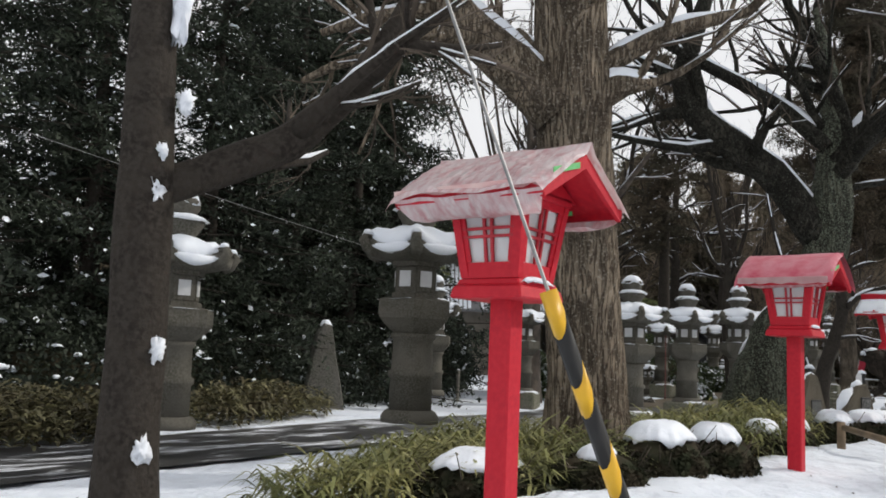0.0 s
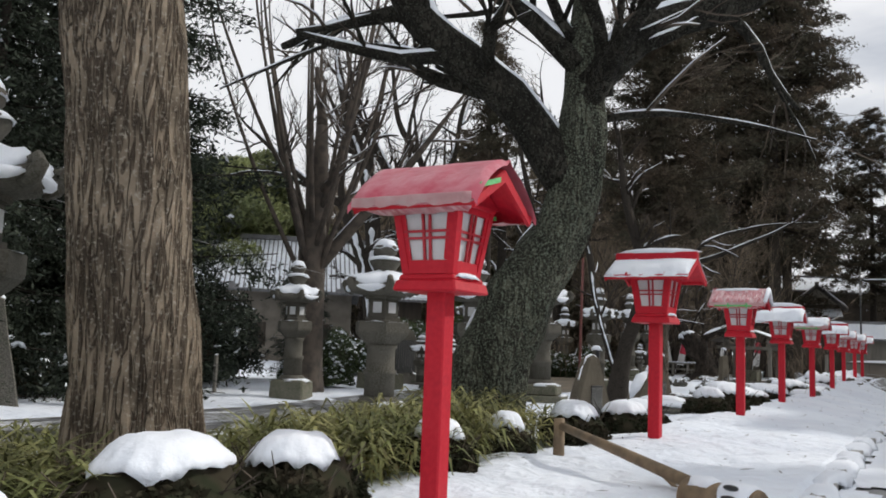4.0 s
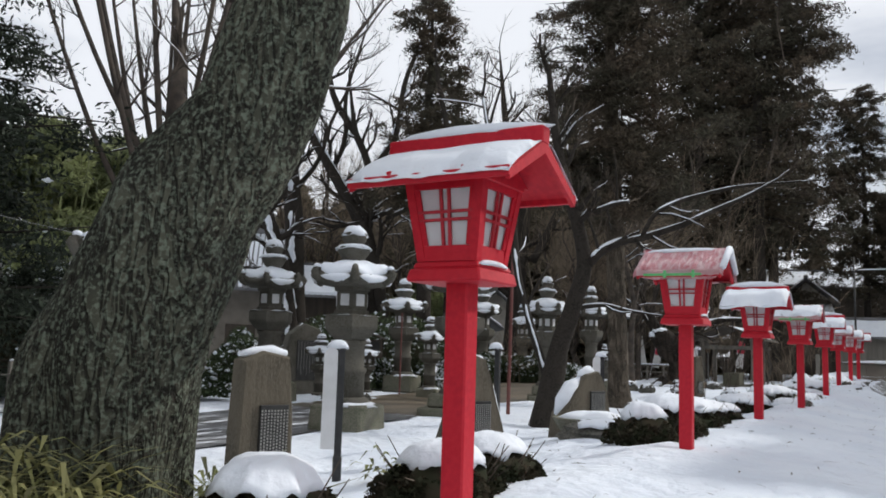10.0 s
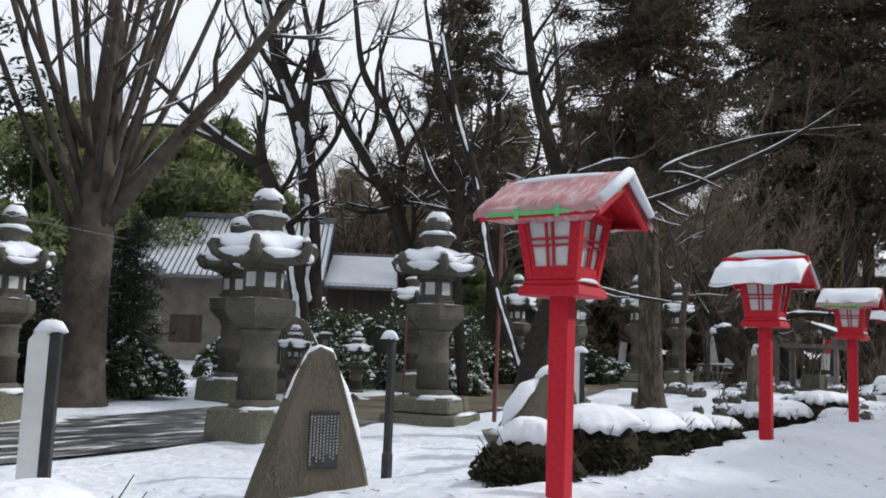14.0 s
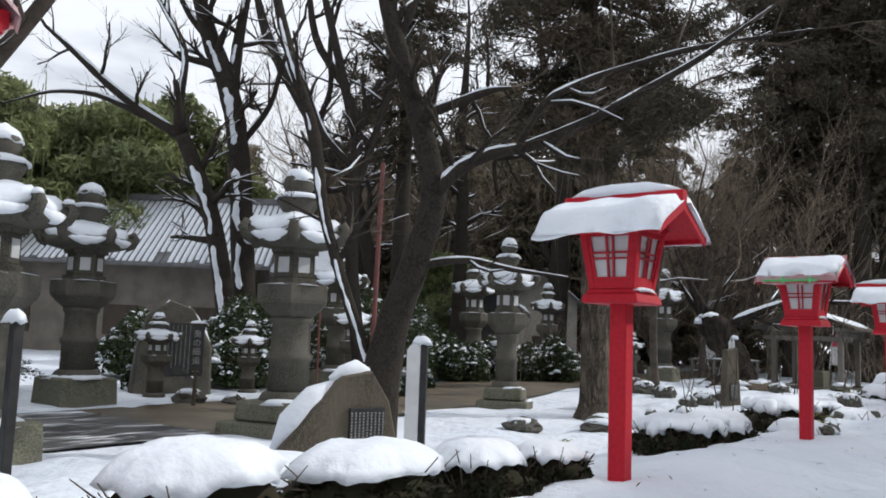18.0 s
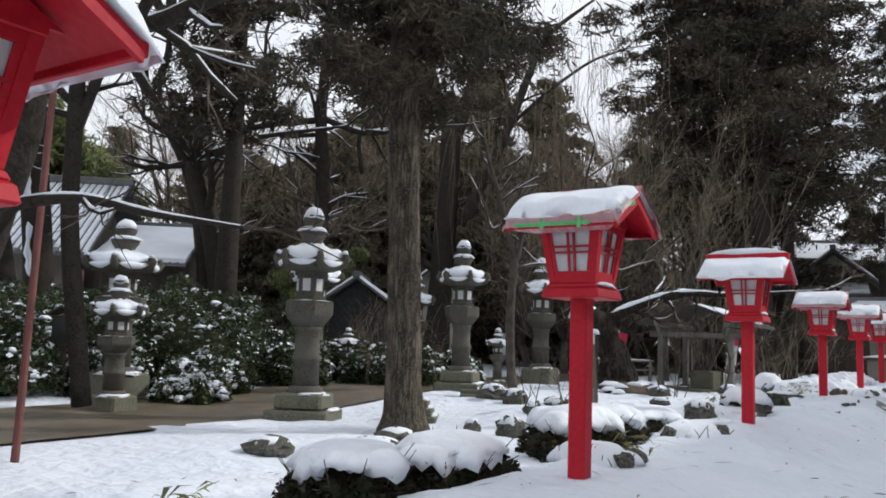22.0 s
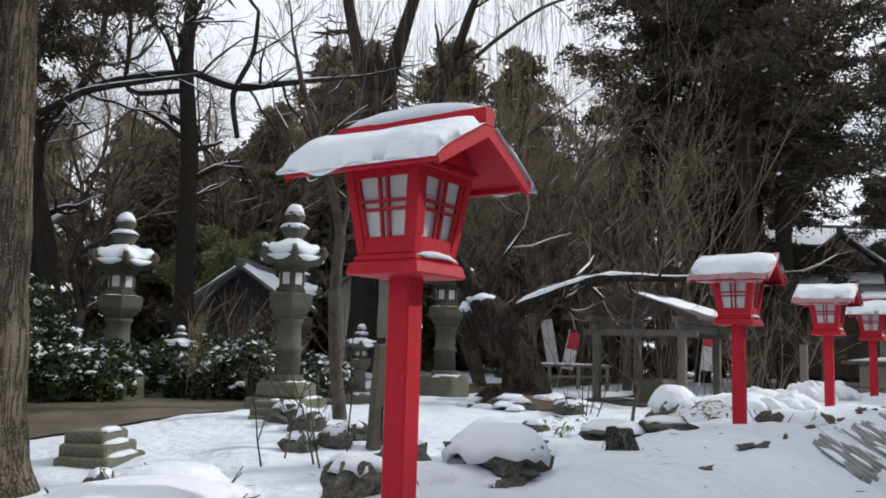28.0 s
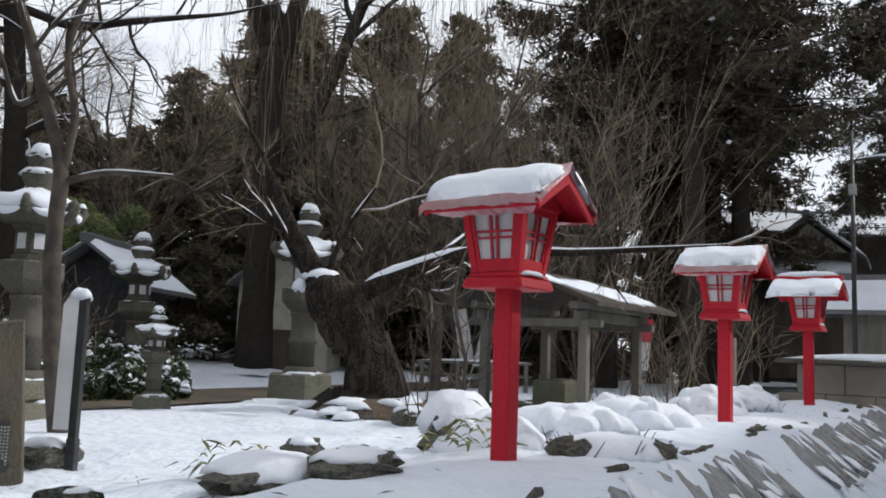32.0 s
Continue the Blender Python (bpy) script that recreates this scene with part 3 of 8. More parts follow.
# ---- houses ----
def tiled_roof(name_parent, x0, x1, y_eave, z_eave, y_ridge, z_ridge, rows, roll, bare=0.5, snowed=True):
    """One slope of round tiles under snow: a slab, raised tile rows, a ridge, and snow that lies in the valleys."""
    s = Shape().loft([[(x0, y_eave, z_eave - 0.12), (x1, y_eave, z_eave - 0.12), (x1, y_eave, z_eave), (x0, y_eave, z_eave)],
                      [(x0, y_ridge, z_ridge - 0.12), (x1, y_ridge, z_ridge - 0.12), (x1, y_ridge, z_ridge), (x0, y_ridge, z_ridge)]])
    roof = part("roof", s, TILE, name_parent)
    n = int(abs(x1 - x0) / roll)
    rolls = Shape()
    for i in range(n + 1):
        x = x0 + (x1 - x0) * i / n
        rolls.tube([(x, y_eave, z_eave + 0.01), (x, y_ridge, z_ridge + 0.01)], [0.05, 0.05], 6)
    tagged(part("tile_rolls", rolls, TILE, roof), kind="stuff")
    part("ridge", Shape().box(x0 - 0.15, y_ridge - 0.18, z_ridge - 0.05, x1 + 0.15, y_ridge + 0.18, z_ridge + 0.28, 0.03), TILE, roof)
    if snowed:
        sn = Shape()
        for i in range(n):
            x = x0 + (x1 - x0) * (i + 0.5) / n
            a = 0.02 + 0.30 * max(0.0, noise.noise(Vector((i * 0.35, 1, 2))))
            b = 0.97
            p = lambda k: (y_eave + (y_ridge - y_eave) * k, z_eave + (z_ridge - z_eave) * k)
            w = abs(x1 - x0) / n * 0.47
            rings = []
            for k in (a, a + 0.04, (a + b) / 2, b):
                y, z = p(k)
                h = 0.02 if k == a else 0.06 + 0.03 * noise.noise(Vector((i * 0.4, k * 3, 7)))
                rings.append([(x - w, y, z - 0.02), (x + w, y, z - 0.02), (x + w * 0.7, y, z + h), (x - w * 0.7, y, z + h)])
            sn.loft(rings)
        tagged(part("roof_snow", sn, SNOW, roof, "snow lying between the tile rows", True), kind="stuff")
    return roof


def house_long():
    h = thing("long_house", W(0, 0) @ pose(0, 0, 0, 0, 0, -AX) @ pose(-0.5, 61.3, -0.2), "long plastered house with a snowy grey tiled roof", "house")
    part("wall", Shape().box(-13.5, -4.2, 0, 6.8, 4.2, 4.9, 0.02), PLASTER, h)
    tiled_roof(h, -14.5, 7.8, -5.6, 4.5, 0, 8.25, 0, 0.29)
    tiled_roof(h, -14.5, 7.8, 5.6, 4.5, 0.02, 8.25, 0, 0.42, snowed=False)
    g = Shape().loft([[(6.6, -4.2, 4.9), (6.6, 4.2, 4.9), (6.6, 0, 7.95)], [(6.8, -4.2, 4.9), (6.8, 4.2, 4.9), (6.8, 0, 7.95)]])
    part("gable", g, PLASTER, h)
    for x in (-10, -5, 0, 4):
        part("window", Shape().box(x, -4.26, 1.2, x + 1.6, -4.18, 2.6, 0.02), WOOD, h)
    a = thing("annex", W(0, 0) @ pose(0, 0, 0, 0, 0, -AX) @ pose(9.6, 59.0, -0.2), "low annex with a snow-covered lean roof", "annex")
    part("wall", Shape().box(-2.2, -1.6, 0, 1.2, 2.2, 4.6, 0.02), WOOD, a)
    tiled_roof(a, -2.3, 1.4, -3.0, 4.3, 2.4, 6.3, 0, 0.29)
    part("snow_cover", Shape().loft([[(-2.28, -3.0, 4.32), (1.38, -3.0, 4.32), (1.38, -3.0, 4.5), (-2.28, -3.0, 4.5)], [(-2.28, 2.2, 6.25), (1.38, 2.2, 6.25), (1.38, 2.2, 6.42), (-2.28, 2.2, 6.42)]]), SNOW, a)


house_long()


def hall(u, v, z, turn, w, d, hw, hr, wall, label, name="small_hall", e=0.9):
    """A small building with a gabled roof under snow."""
    h = thing(name, W(u, v, z, turn), label, "building")
    part("wall", Shape().box(-w / 2, -d / 2, 0, w / 2, d / 2, hw, 0.02), wall, h)
    for s in (-1, 1):
        zz = hw - 0.25
        a = Shape().loft([[(-w / 2 - 0.8, s * (d / 2 + e), zz - 0.12), (w / 2 + 0.8, s * (d / 2 + e), zz - 0.12), (w / 2 + 0.8, s * (d / 2 + e), zz), (-w / 2 - 0.8, s * (d / 2 + e), zz)],
                          [(-w / 2 - 0.8, 0, hr - 0.12), (w / 2 + 0.8, 0, hr - 0.12), (w / 2 + 0.8, 0, hr), (-w / 2 - 0.8, 0, hr)]])
        part("roof", a, TILE, h)
        sn = Shape()
        nx, ny = 16, 7
        top = []
        for j in range(ny + 1):
            for i in range(nx + 1):
                x = (-w / 2 - 0.78) + (w + 1.56) * i / nx
                k = j / ny
                ed = min(1, min(i, nx - i) / 1.0, (j + 0.2) / 1.0)
                top.append((x, s * (d / 2 + e) * (1 - k), zz + (hr - zz) * k + 0.01 + 0.16 * ed * (0.8 + 0.5 * noise.noise(Vector((x * 0.8, k * 4, u))))))
        n1 = nx + 1
        sn.add(top, [(j * n1 + i, j * n1 + i + 1, (j + 1) * n1 + i + 1, (j + 1) * n1 + i) for j in range(ny) for i in range(nx)])
        part("roof_snow", sn, SNOW, h, "", True)
    g = [[(sx, -d / 2, hw - 0.01), (sx, d / 2, hw - 0.01), (sx, 0, hr - 0.15)] for sx in (-w / 2, -w / 2 + 0.15)]
    part("gable", Shape().loft(g), wall, h)
    g = [[(sx, -d / 2, hw - 0.01), (sx, d / 2, hw - 0.01), (sx, 0, hr - 0.15)] for sx in (w / 2 - 0.15, w / 2)]
    part("gable", Shape().loft(g), wall, h)
    part("ridge", Shape().box(-w / 2 - 0.9, -0.16, hr - 0.08, w / 2 + 0.9, 0.16, hr + 0.22, 0.03), TILE, h)
    part("door", Shape().box(-w / 2 - 0.06, -0.8, 0.05, -w / 2 - 0.002, 0.8, 2.0, 0.02), WOOD, h)
    part("window", Shape().box(-w * 0.2, -d / 2 - 0.06, 0.9, w * 0.2, -d / 2 - 0.002, 1.9, 0.02), WOOD, h)
    return h


hall(59.8, 25.8, -0.25, 32, 3.0, 2.6, 3.3, 4.5, BLACKP, "dark timber hall with snow on its gabled roof", e=0.8)
hall(73.6, 30.9, -0.2, 34, 5.4, 4.4, 4.4, 6.3, CREAM, "pale walled store with a snowy gabled roof", "store_house", 0.4)
gh = hall(84.4, 8.3, 0.45, 6, 3.0, 3.4, 5.6, 7.3, WOOD, "dark timber gabled porch with a cream gable and two vents", "gate_house", 0.7)
part("gable_board", Shape().loft([[(x, -1.62, 5.65), (x, 1.62, 5.65), (x, 0, 7.02)] for x in (-1.56, -1.505)]), CREAM, gh, "cream plastered gable")
for y in (-0.32, 0.32):
    part("vent", Shape().box(-1.60, y - 0.15, 5.95, -1.555, y + 0.15, 6.2, 0.01), PLAQUE, gh)
part("pent_roof", Shape().loft([[(-1.4, -1.9, 5.05), (-1.4, 1.9, 5.05), (-1.4, 1.9, 5.17), (-1.4, -1.9, 5.17)], [(-3.0, -2.0, 4.45), (-3.0, 2.0, 4.45), (-3.0, 2.0, 4.57), (-3.0, -2.0, 4.57)]]), TILE, gh)
part("pent_snow", Shape().loft([[(-1.42, -1.85, 5.175), (-1.42, 1.85, 5.175), (-1.42, 1.8, 5.36), (-1.42, -1.8, 5.36)], [(-2.98, -1.95, 4.575), (-2.98, 1.95, 4.575), (-2.94, 1.9, 4.78), (-2.94, -1.9, 4.78)]]), SNOW, gh, "snow on the pent roof", True)
hall(90.8, 8.4, 0.2, -55, 13.0, 4.5, 7.6, 8.8, WOOD, "long timber hall with a broad snow-covered roof", "main_hall", 1.2)
hall(76.0, 4.0, 0.3, 96, 3.0, 2.0, 3.0, 3.9, WOODG, "low side building with snow on its roof", "side_building", 0.5)
hall(118.0, -4.5, -0.4, 0, 4.0, 7.0, 3.0, 4.8, CREAM, "pale house at the end of the street with a snowy roof", "far_house")
hall(92.0, -9.5, 0.2, 0, 9.0, 6.0, 3.4, 5.2, PLASTER, "house behind the wall with a snowy roof", "far_house")

wl_ = thing("clay_wall", W(0, 0), "long brown block wall with snow along its coping", "wall")
for i in range(5):
    part("wall_block", Shape().box(61.0, 4.3 - 0.9 * (i + 1) + 0.01, -0.05, 61.35, 4.3 - 0.9 * i, 0.62, 0.012), PLASTER, wl_)
    part("wall_block", Shape().box(61.02, 4.3 - 0.9 * (i + 1) - 0.35, 0.63, 61.33, 4.3 - 0.9 * i - 0.36, 1.22, 0.012), PLASTER, wl_)
part("coping", Shape().box(60.93, -0.6, 1.225, 61.43, 4.36, 1.32, 0.02), STONE, wl_)
part("coping_snow", Shape().cap((61.18, 1.88, 1.32), 0.26, 2.5, 0.13, 0.03, 30, 4, 2.0, 0.1), SNOW, wl_, "", True)

# plain blocks added out of view on the street's far side; heights set to shade the bank
for i, (u0, u1, hgt) in enumerate(((17, 22.5, 9.5), (22.5, 27, 11.2), (28, 34, 9.9), (34, 38.5, 11.5), (40, 45, 12.3), (45, 51, 13.7), (51, 55.5, 12.1), (56.5, 63, 13.5), (63, 68, 12.2), (70, 78, 13.1), (78, 95, 11.9))):
    solid("unseen_shade_block", Shape().box(u0 + 0.01, -11.0 - 0.3 * (i % 2), -0.1, u1 - 0.01, -8.4 - 0.25 * (i % 3), hgt, 0.03), PLASTER, W(0, 0), "plain plastered block added unseen across the street to shade the bank", "wall", kind="structure")


# ---- red lanterns ----
def slope_snow(shape, y0, z0, y1, z1, half, thick, seed, sag=0.03):
    """A rounded quilt of snow on one roof slope, from the eave (y0, z0) to the top edge (y1, z1); x is across."""
    nx, ny = 22, 9
    top, low = [], []
    for j in range(ny + 1):
        k = j / ny
        for i in range(nx + 1):
            s = -1 + 2 * i / nx
            ex = max(0.0, 1 - abs(s) ** 18) ** 0.5
            ek = max(0.0, 1 - (1 - k) ** 9) ** 0.6 * max(0.0, 1 - k ** 10) ** 0.5
            w = noise.noise(Vector((s * 2.1 + seed, k * 2.2, seed * 0.3)))
            h = thick * ex * ek * (0.95 + 0.4 * w) * (1.0 - 0.42 * k)
            out = 0.035 * noise.noise(Vector((s * 4 + seed, 7.0, 1.0))) * (1 - k)
            y, z = y0 + (y1 - y0) * k, z0 + (z1 - z0) * k
            sg = math.copysign(1.0, y0)
            top.append((half * s * (1.0 + 0.02 * w), y + sg * out, z + h + 0.003 - sag * (1 - k) ** 6 * (0.5 + w)))
            low.append((half * s, y, z + 0.002 - 0.5 * sag * (1 - k) ** 8))
    n = nx + 1
    q = [(j * n + i, j * n + i + 1, (j + 1) * n + i + 1, (j + 1) * n + i) for j in range(ny) for i in range(nx)]
    o = len(top)
    rim = [(i, 0) for i in range(n)] + [(nx, j) for j in range(1, ny + 1)] + [(i, ny) for i in range(nx - 1, -1, -1)] + [(0, j) for j in range(ny - 1, 0, -1)]
    idx = [j * n + i for i, j in rim]
    side = [(idx[a], idx[(a + 1) % len(idx)], idx[(a + 1) % len(idx)] + o, idx[a] + o) for a in range(len(idx))]
    shape.add(top + low, q + [tuple(i + o for i in reversed(f)) for f in q] + side)
    return shape


def red_lantern(u, v, z, zbox, roof, snow_t, turn, label, tape=True):
    """Post, flared box with four latticed panes, gabled roof; its ridge runs across the walk. roof: boards, film or loose."""
    b = thing("red_lantern", W(u, v, z, turn), label, "lantern", "red lanterns along the walk")
    zb = zbox - z
    part("post", Shape().box(-0.081, -0.081, -0.25, 0.081, 0.081, zb + 0.02, 0.012), RED, b)
    part("base_board", Shape().box(-0.275, -0.275, zb, 0.275, 0.275, zb + 0.085, 0.012, 0.93), RED, b)
    part("base_moulding", Shape().box(-0.245, -0.245, zb + 0.086, 0.245, 0.245, zb + 0.13, 0.01, 0.92), RED, b)
    z0, z1, a0, a1 = zb + 0.131, zb + 0.64, 0.215, 0.285
    part("core", Shape().box(-a0 + 0.03, -a0 + 0.03, z0, a0 - 0.03, a0 - 0.03, z1, 0.004, (a1 - 0.03) / (a0 - 0.03)), PANE, b, "white translucent lantern box")
    rails = []
    for sx in (-1, 1):
        for sy in (-1, 1):
            p = Shape()
            w = 0.052
            rings = []
            for zz, a in ((z0, a0), (z1, a1)):
                cx, cy = sx * (a - w / 2), sy * (a - w / 2)
                h = w / 2 + 0.004
                rings.append([(cx - h, cy - h, zz), (cx + h, cy - h, zz), (cx + h, cy + h, zz), (cx - h, cy + h, zz)])
            part("corner_post", p.loft(rings), RED, b)
    for k in range(4):
        turn_k = Matrix.Rotation(k * math.pi / 2, 4, "Z")
        def at(s, t, d=0.0):
            a = a0 + (a1 - a0) * t
            return turn_k @ Vector((s * (a - 0.05), a - 0.012 + d, z0 + (z1 - z0) * t))
        def bar(s0, t0, s1, t1, w, d, name, m):
            q0, q1 = at(s0, t0), at(s1, t1)
            along = (q1 - q0).normalized()
            out = (turn_k @ Vector((0, 1, 0)))
            side = along.cross(out).normalized() * w / 2
            o = out * d
            part(name, Shape().loft([[q + side - o, q + side + o, q - side + o, q - side - o] for q in (q0, q1)]), m, b)
        bar(-1.0, 0.10, 1.0, 0.10, 0.10, 0.010, "lower_panel", RED)
        bar(-1.0, 0.955, 1.0, 0.955, 0.05, 0.010, "upper_rail", RED)
        for s in (-0.13, 0.13):
            bar(s * 1.05, 0.2, s, 0.94, 0.020, 0.008, "muntin", MUNTIN)
        for t in (0.52, 0.62):
            bar(-0.98, t, 0.98, t, 0.018, 0.009, "muntin", MUNTIN)
        for s in (-0.93, 0.93):
            bar(s, 0.2, s, 0.94, 0.05, 0.007, "stile", RED)
    # roof: ridge across (local y), slopes down towards -x and +x
    ex, half = {"boards": (0.51, 0.57), "film": (0.47, 0.51), "smooth": (0.47, 0.51), "loose": (0.50, 0.55)}[roof]
    ez, rz = zb + 0.615, zb + 0.90
    for s in (-1, 1):
        sl = Shape()
        t = 0.028
        sl.loft([[(s * ex, -half, ez), (s * ex, half, ez), (s * ex, half, ez + t), (s * ex, -half, ez + t)],
                 [(0, -half, rz), (0, half, rz), (0, half, rz + t), (0, -half, rz + t)]])
        part("roof_board", sl, RED, b)
        part("eave_strip", Shape().box(s * ex - 0.02, -half - 0.012, ez - 0.03, s * ex + 0.02, half + 0.012, ez + 0.034, 0.006), RED, b)
        for y in (-half - 0.01, half - 0.02):
            part("bargeboard", Shape().loft([[(s * ex, y, ez - 0.05), (s * ex, y + 0.03, ez - 0.05), (s * ex, y + 0.03, ez + 0.012), (s * ex, y, ez + 0.012)],
                                             [(0, y, rz - 0.07), (0, y + 0.03, rz - 0.07), (0, y + 0.03, rz + 0.02), (0, y, rz + 0.02)]]), RED, b)
        for y in (-0.27, 0.0, 0.27):
            part("batten", Shape().loft([[(s * ex * 1.01, y - 0.016, ez + t), (s * ex * 1.01, y + 0.016, ez + t), (s * ex * 1.01, y + 0.016, ez + t + 0.03), (s * ex * 1.01, y - 0.016, ez + t + 0.03)],
                                         [(0, y - 0.016, rz + t), (0, y + 0.016, rz + t), (0, y + 0.016, rz + t + 0.03), (0, y - 0.016, rz + t + 0.03)]]), RED, b)
    part("frieze", Shape().box(-0.30, -0.30, zb + 0.641, 0.30, 0.30, zb + 0.70, 0.006), RED, b)
    for y in (-0.30, 0.27):
        part("gable_panel", Shape().loft([[(-0.36, y, ez + 0.06), (0.36, y, ez + 0.06), (0, y, rz - 0.04)], [(-0.36, y + 0.03, ez + 0.06), (0.36, y + 0.03, ez + 0.06), (0, y + 0.03, rz - 0.04)]]), RED, b)
    if roof == "boards":
        part("ridge_board", Shape().box(-0.055, -half - 0.015, rz - 0.01, 0.055, half + 0.015, rz + 0.105, 0.008), RED, b)
        sn = Shape().cap((0, 0, rz + 0.105), 0.062, half + 0.02, 0.045 + snow_t * 0.35, 0.02, 28, 4, u, 0.12)
        part("ridge_snow", sn, SNOW, b, "", True)
        for s in (-1, 1):
            sn = Shape()
            slope_snow(sn, s * (ex + 0.01 + 0.45 * snow_t), ez + 0.03 - 0.16 * snow_t, s * 0.07, rz - 0.005, half + 0.25 * snow_t, snow_t * 1.15, u + s, 0.02 + 0.4 * snow_t)
            me = part("roof_snow", Shape().add([(y, x, zz) for x, y, zz in sn.v], sn.f), SNOW, b, "", True)
            me.matrix_local = Matrix(((1, 0, 0, 0), (0, 1, 0, 0), (0, 0, 1, 0), (0, 0, 0, 1)))
    else:
        # plastic film drawn over the roof, loose at the eaves and taped along them
        for s in (-1, 1):
            f = Shape()
            nx, ny = 26, 10
            top = []
            for j in range(ny + 1):
                k = j / ny
                for i in range(nx + 1):
                    y = (half + 0.045) * (-1 + 2 * i / nx)
                    w = noise.noise(Vector((y * 3.2 + u, k * 3.0 + s, 2.0))) * 0.022 + noise.noise(Vector((y * 9 + u, k * 7.0, s))) * 0.008
                    x = s * (ex + 0.03) * (1 - k)
                    if roof == "smooth":
                        w *= 0.45
                    zz = ez + 0.075 + (rz + 0.02 - ez) * (math.sin(k * 1.5708) if roof == "smooth" else k) + w
                    if k == 0:
                        zz -= 0.075 + 0.05 * noise.noise(Vector((y * 2.5, u, 1)))
                        x *= 1.10 if roof == "loose" else 1.0
                    elif j == 1:
                        x = s * (ex + 0.035) + s * w
                        zz = ez + 0.055 + w
                    if i in (0, nx) and k < 1:
                        zz -= 0.05
                    top.append((x, y, zz))
            n = nx + 1
            f.add(top, [(j * n + i, j * n + i + 1, (j + 1) * n + i + 1, (j + 1) * n + i) for j in range(ny) for i in range(nx)])
            part("roof_film", f, {"loose": PALEF, "smooth": FILMD}.get(roof, FILM), b, "wrinkled pinkish plastic film", True)
            part("film_hem", Shape().loft([[(s * (ex + 0.045 + 0.012 * noise.noise(Vector((i * 0.5, u, s)))), -half + 2 * half * i / 20, ez + 0.06), (s * (ex + 0.045), -half + 2 * half * i / 20, ez - (-0.02 if roof == "loose" else 0.015) + 0.03 * noise.noise(Vector((i * 0.7, u, 5))))] for i in range(21)], closed=False, caps=False), CLEAR, b, "milky torn film edge", True)
            und = Shape()
            rows_ = []
            for j in range(5):
                k = j / 4
                rows_.append([(s * (ex + 0.04 + (0.292 - ex - 0.04) * k), (half + 0.02 - 0.16 * k) * (-1 + 2 * i / 16), ez + 0.0 - (0.10 if roof == "loose" else 0.02) * math.sin(k * 2.4) - 0.03 * k + 0.02 * noise.noise(Vector((i * 0.5, k * 2, u + s)))) for i in range(17)])
            part("under_film", und.loft(rows_, closed=False, caps=False), PALEF if roof == "loose" else FILM, b, "thin pink film drawn under the eave", True)
            if tape:
                part("green_tape", Shape().box(s * (0.305 if roof != "film" else ex + 0.048) - 0.004, -0.30, ez - 0.02, s * (0.305 if roof != "film" else ex + 0.048) + 0.004, 0.42, ez + 0.012, 0.001), TAPE, b)
            for y in (-0.2, 0.15) if tape and roof == "film" else ():
                part("green_tape", Shape().box(s * (ex + 0.052) - 0.004, y - 0.018, ez - 0.045, s * (ex + 0.052) + 0.004, y + 0.018, ez + 0.05, 0.001), TAPE, b)
        if tape:
            part("green_tape", Shape().loft([[(-0.42, -half - 0.022, ez + 0.10), (-0.42, -half - 0.022, ez + 0.14), (-0.42, -half - 0.016, ez + 0.14), (-0.42, -half - 0.016, ez + 0.10)], [(-0.1, -half - 0.022, rz - 0.09), (-0.1, -half - 0.022, rz - 0.05), (-0.1, -half - 0.016, rz - 0.05), (-0.1, -half - 0.016, rz - 0.09)]]), TAPE, b)
        if snow_t > 0.06:
            for s in (-1, 1):
                sn = Shape()
                slope_snow(sn, s * (ex + 0.03), ez + 0.075, 0.0, rz + 0.05, half + 0.03, snow_t, u + s)
                part("roof_snow", Shape().add([(y, x, zz) for x, y, zz in sn.v], sn.f), SNOW, b, "", True)
        elif snow_t > 0:
            part("ridge_snow", Shape().cap((0, 0, rz + 0.055), 0.10, half + 0.05, snow_t, 0.03, 26, 4, u, 0.2), SNOW, b, "", True)
            part("edge_snow", Shape().tube([(-ex, -half - 0.04, ez + 0.09), (0, -half - 0.04, rz + 0.07), (ex, -half - 0.04, ez + 0.09)], [0.035, 0.045, 0.035], 8, 0.3), SNOW, b, "", True)
    part("sill_snow", Shape().cap((-0.02, -0.235, zb + 0.118), 0.2, 0.035, 0.028, 0.02, 16, 3, u, 0.3), SNOW, b, "", True)
    return b


LANTERNS = [
    (4.53, 3.24, 0.06, 1.63, "loose", 0.0, 2, "red wooden post lantern with torn pinkish film over its roof"),
    (10.56, 3.22, 0.08, 1.66, "smooth", 0.0, 0, "red wooden post lantern with smooth pink film over its roof"),
    (16.81, 3.32, 0.12, 1.70, "boards", 0.06, -1, "red wooden post lantern with thin snow on its boarded roof"),
    (23.0, 3.32, 0.13, 1.69, "film", 0.05, 1, "red wooden post lantern, pink film and green tape on roof"),
    (29.29, 3.42, 0.14, 1.70, "boards", 0.15, 0, "red wooden post lantern with thick snow hanging over its roof"),
    (34.86, 3.28, 0.12, 1.70, "film", 0.12, -1, "red wooden post lantern with snow lying on its filmed roof"),
    (40.7, 3.22, 0.27, 1.74, "boards", 0.11, 1, "red wooden post lantern with snow on roof and ridge"),
    (48.5, 3.43, 0.40, 1.75, "film", 0.14, 0, "red wooden post lantern with smooth rounded snow on its roof", False),
    (54.1, 3.35, 0.46, 1.78, "film", 0.13, 0, "red wooden post lantern under rounded snow near the wall", False),
    (58.97, 3.30, 0.46, 1.81, "boards", 0.12, 0, "red wooden post lantern with snowy ridge, last of the row"),
]
for a in LANTERNS:
    red_lantern(*a)


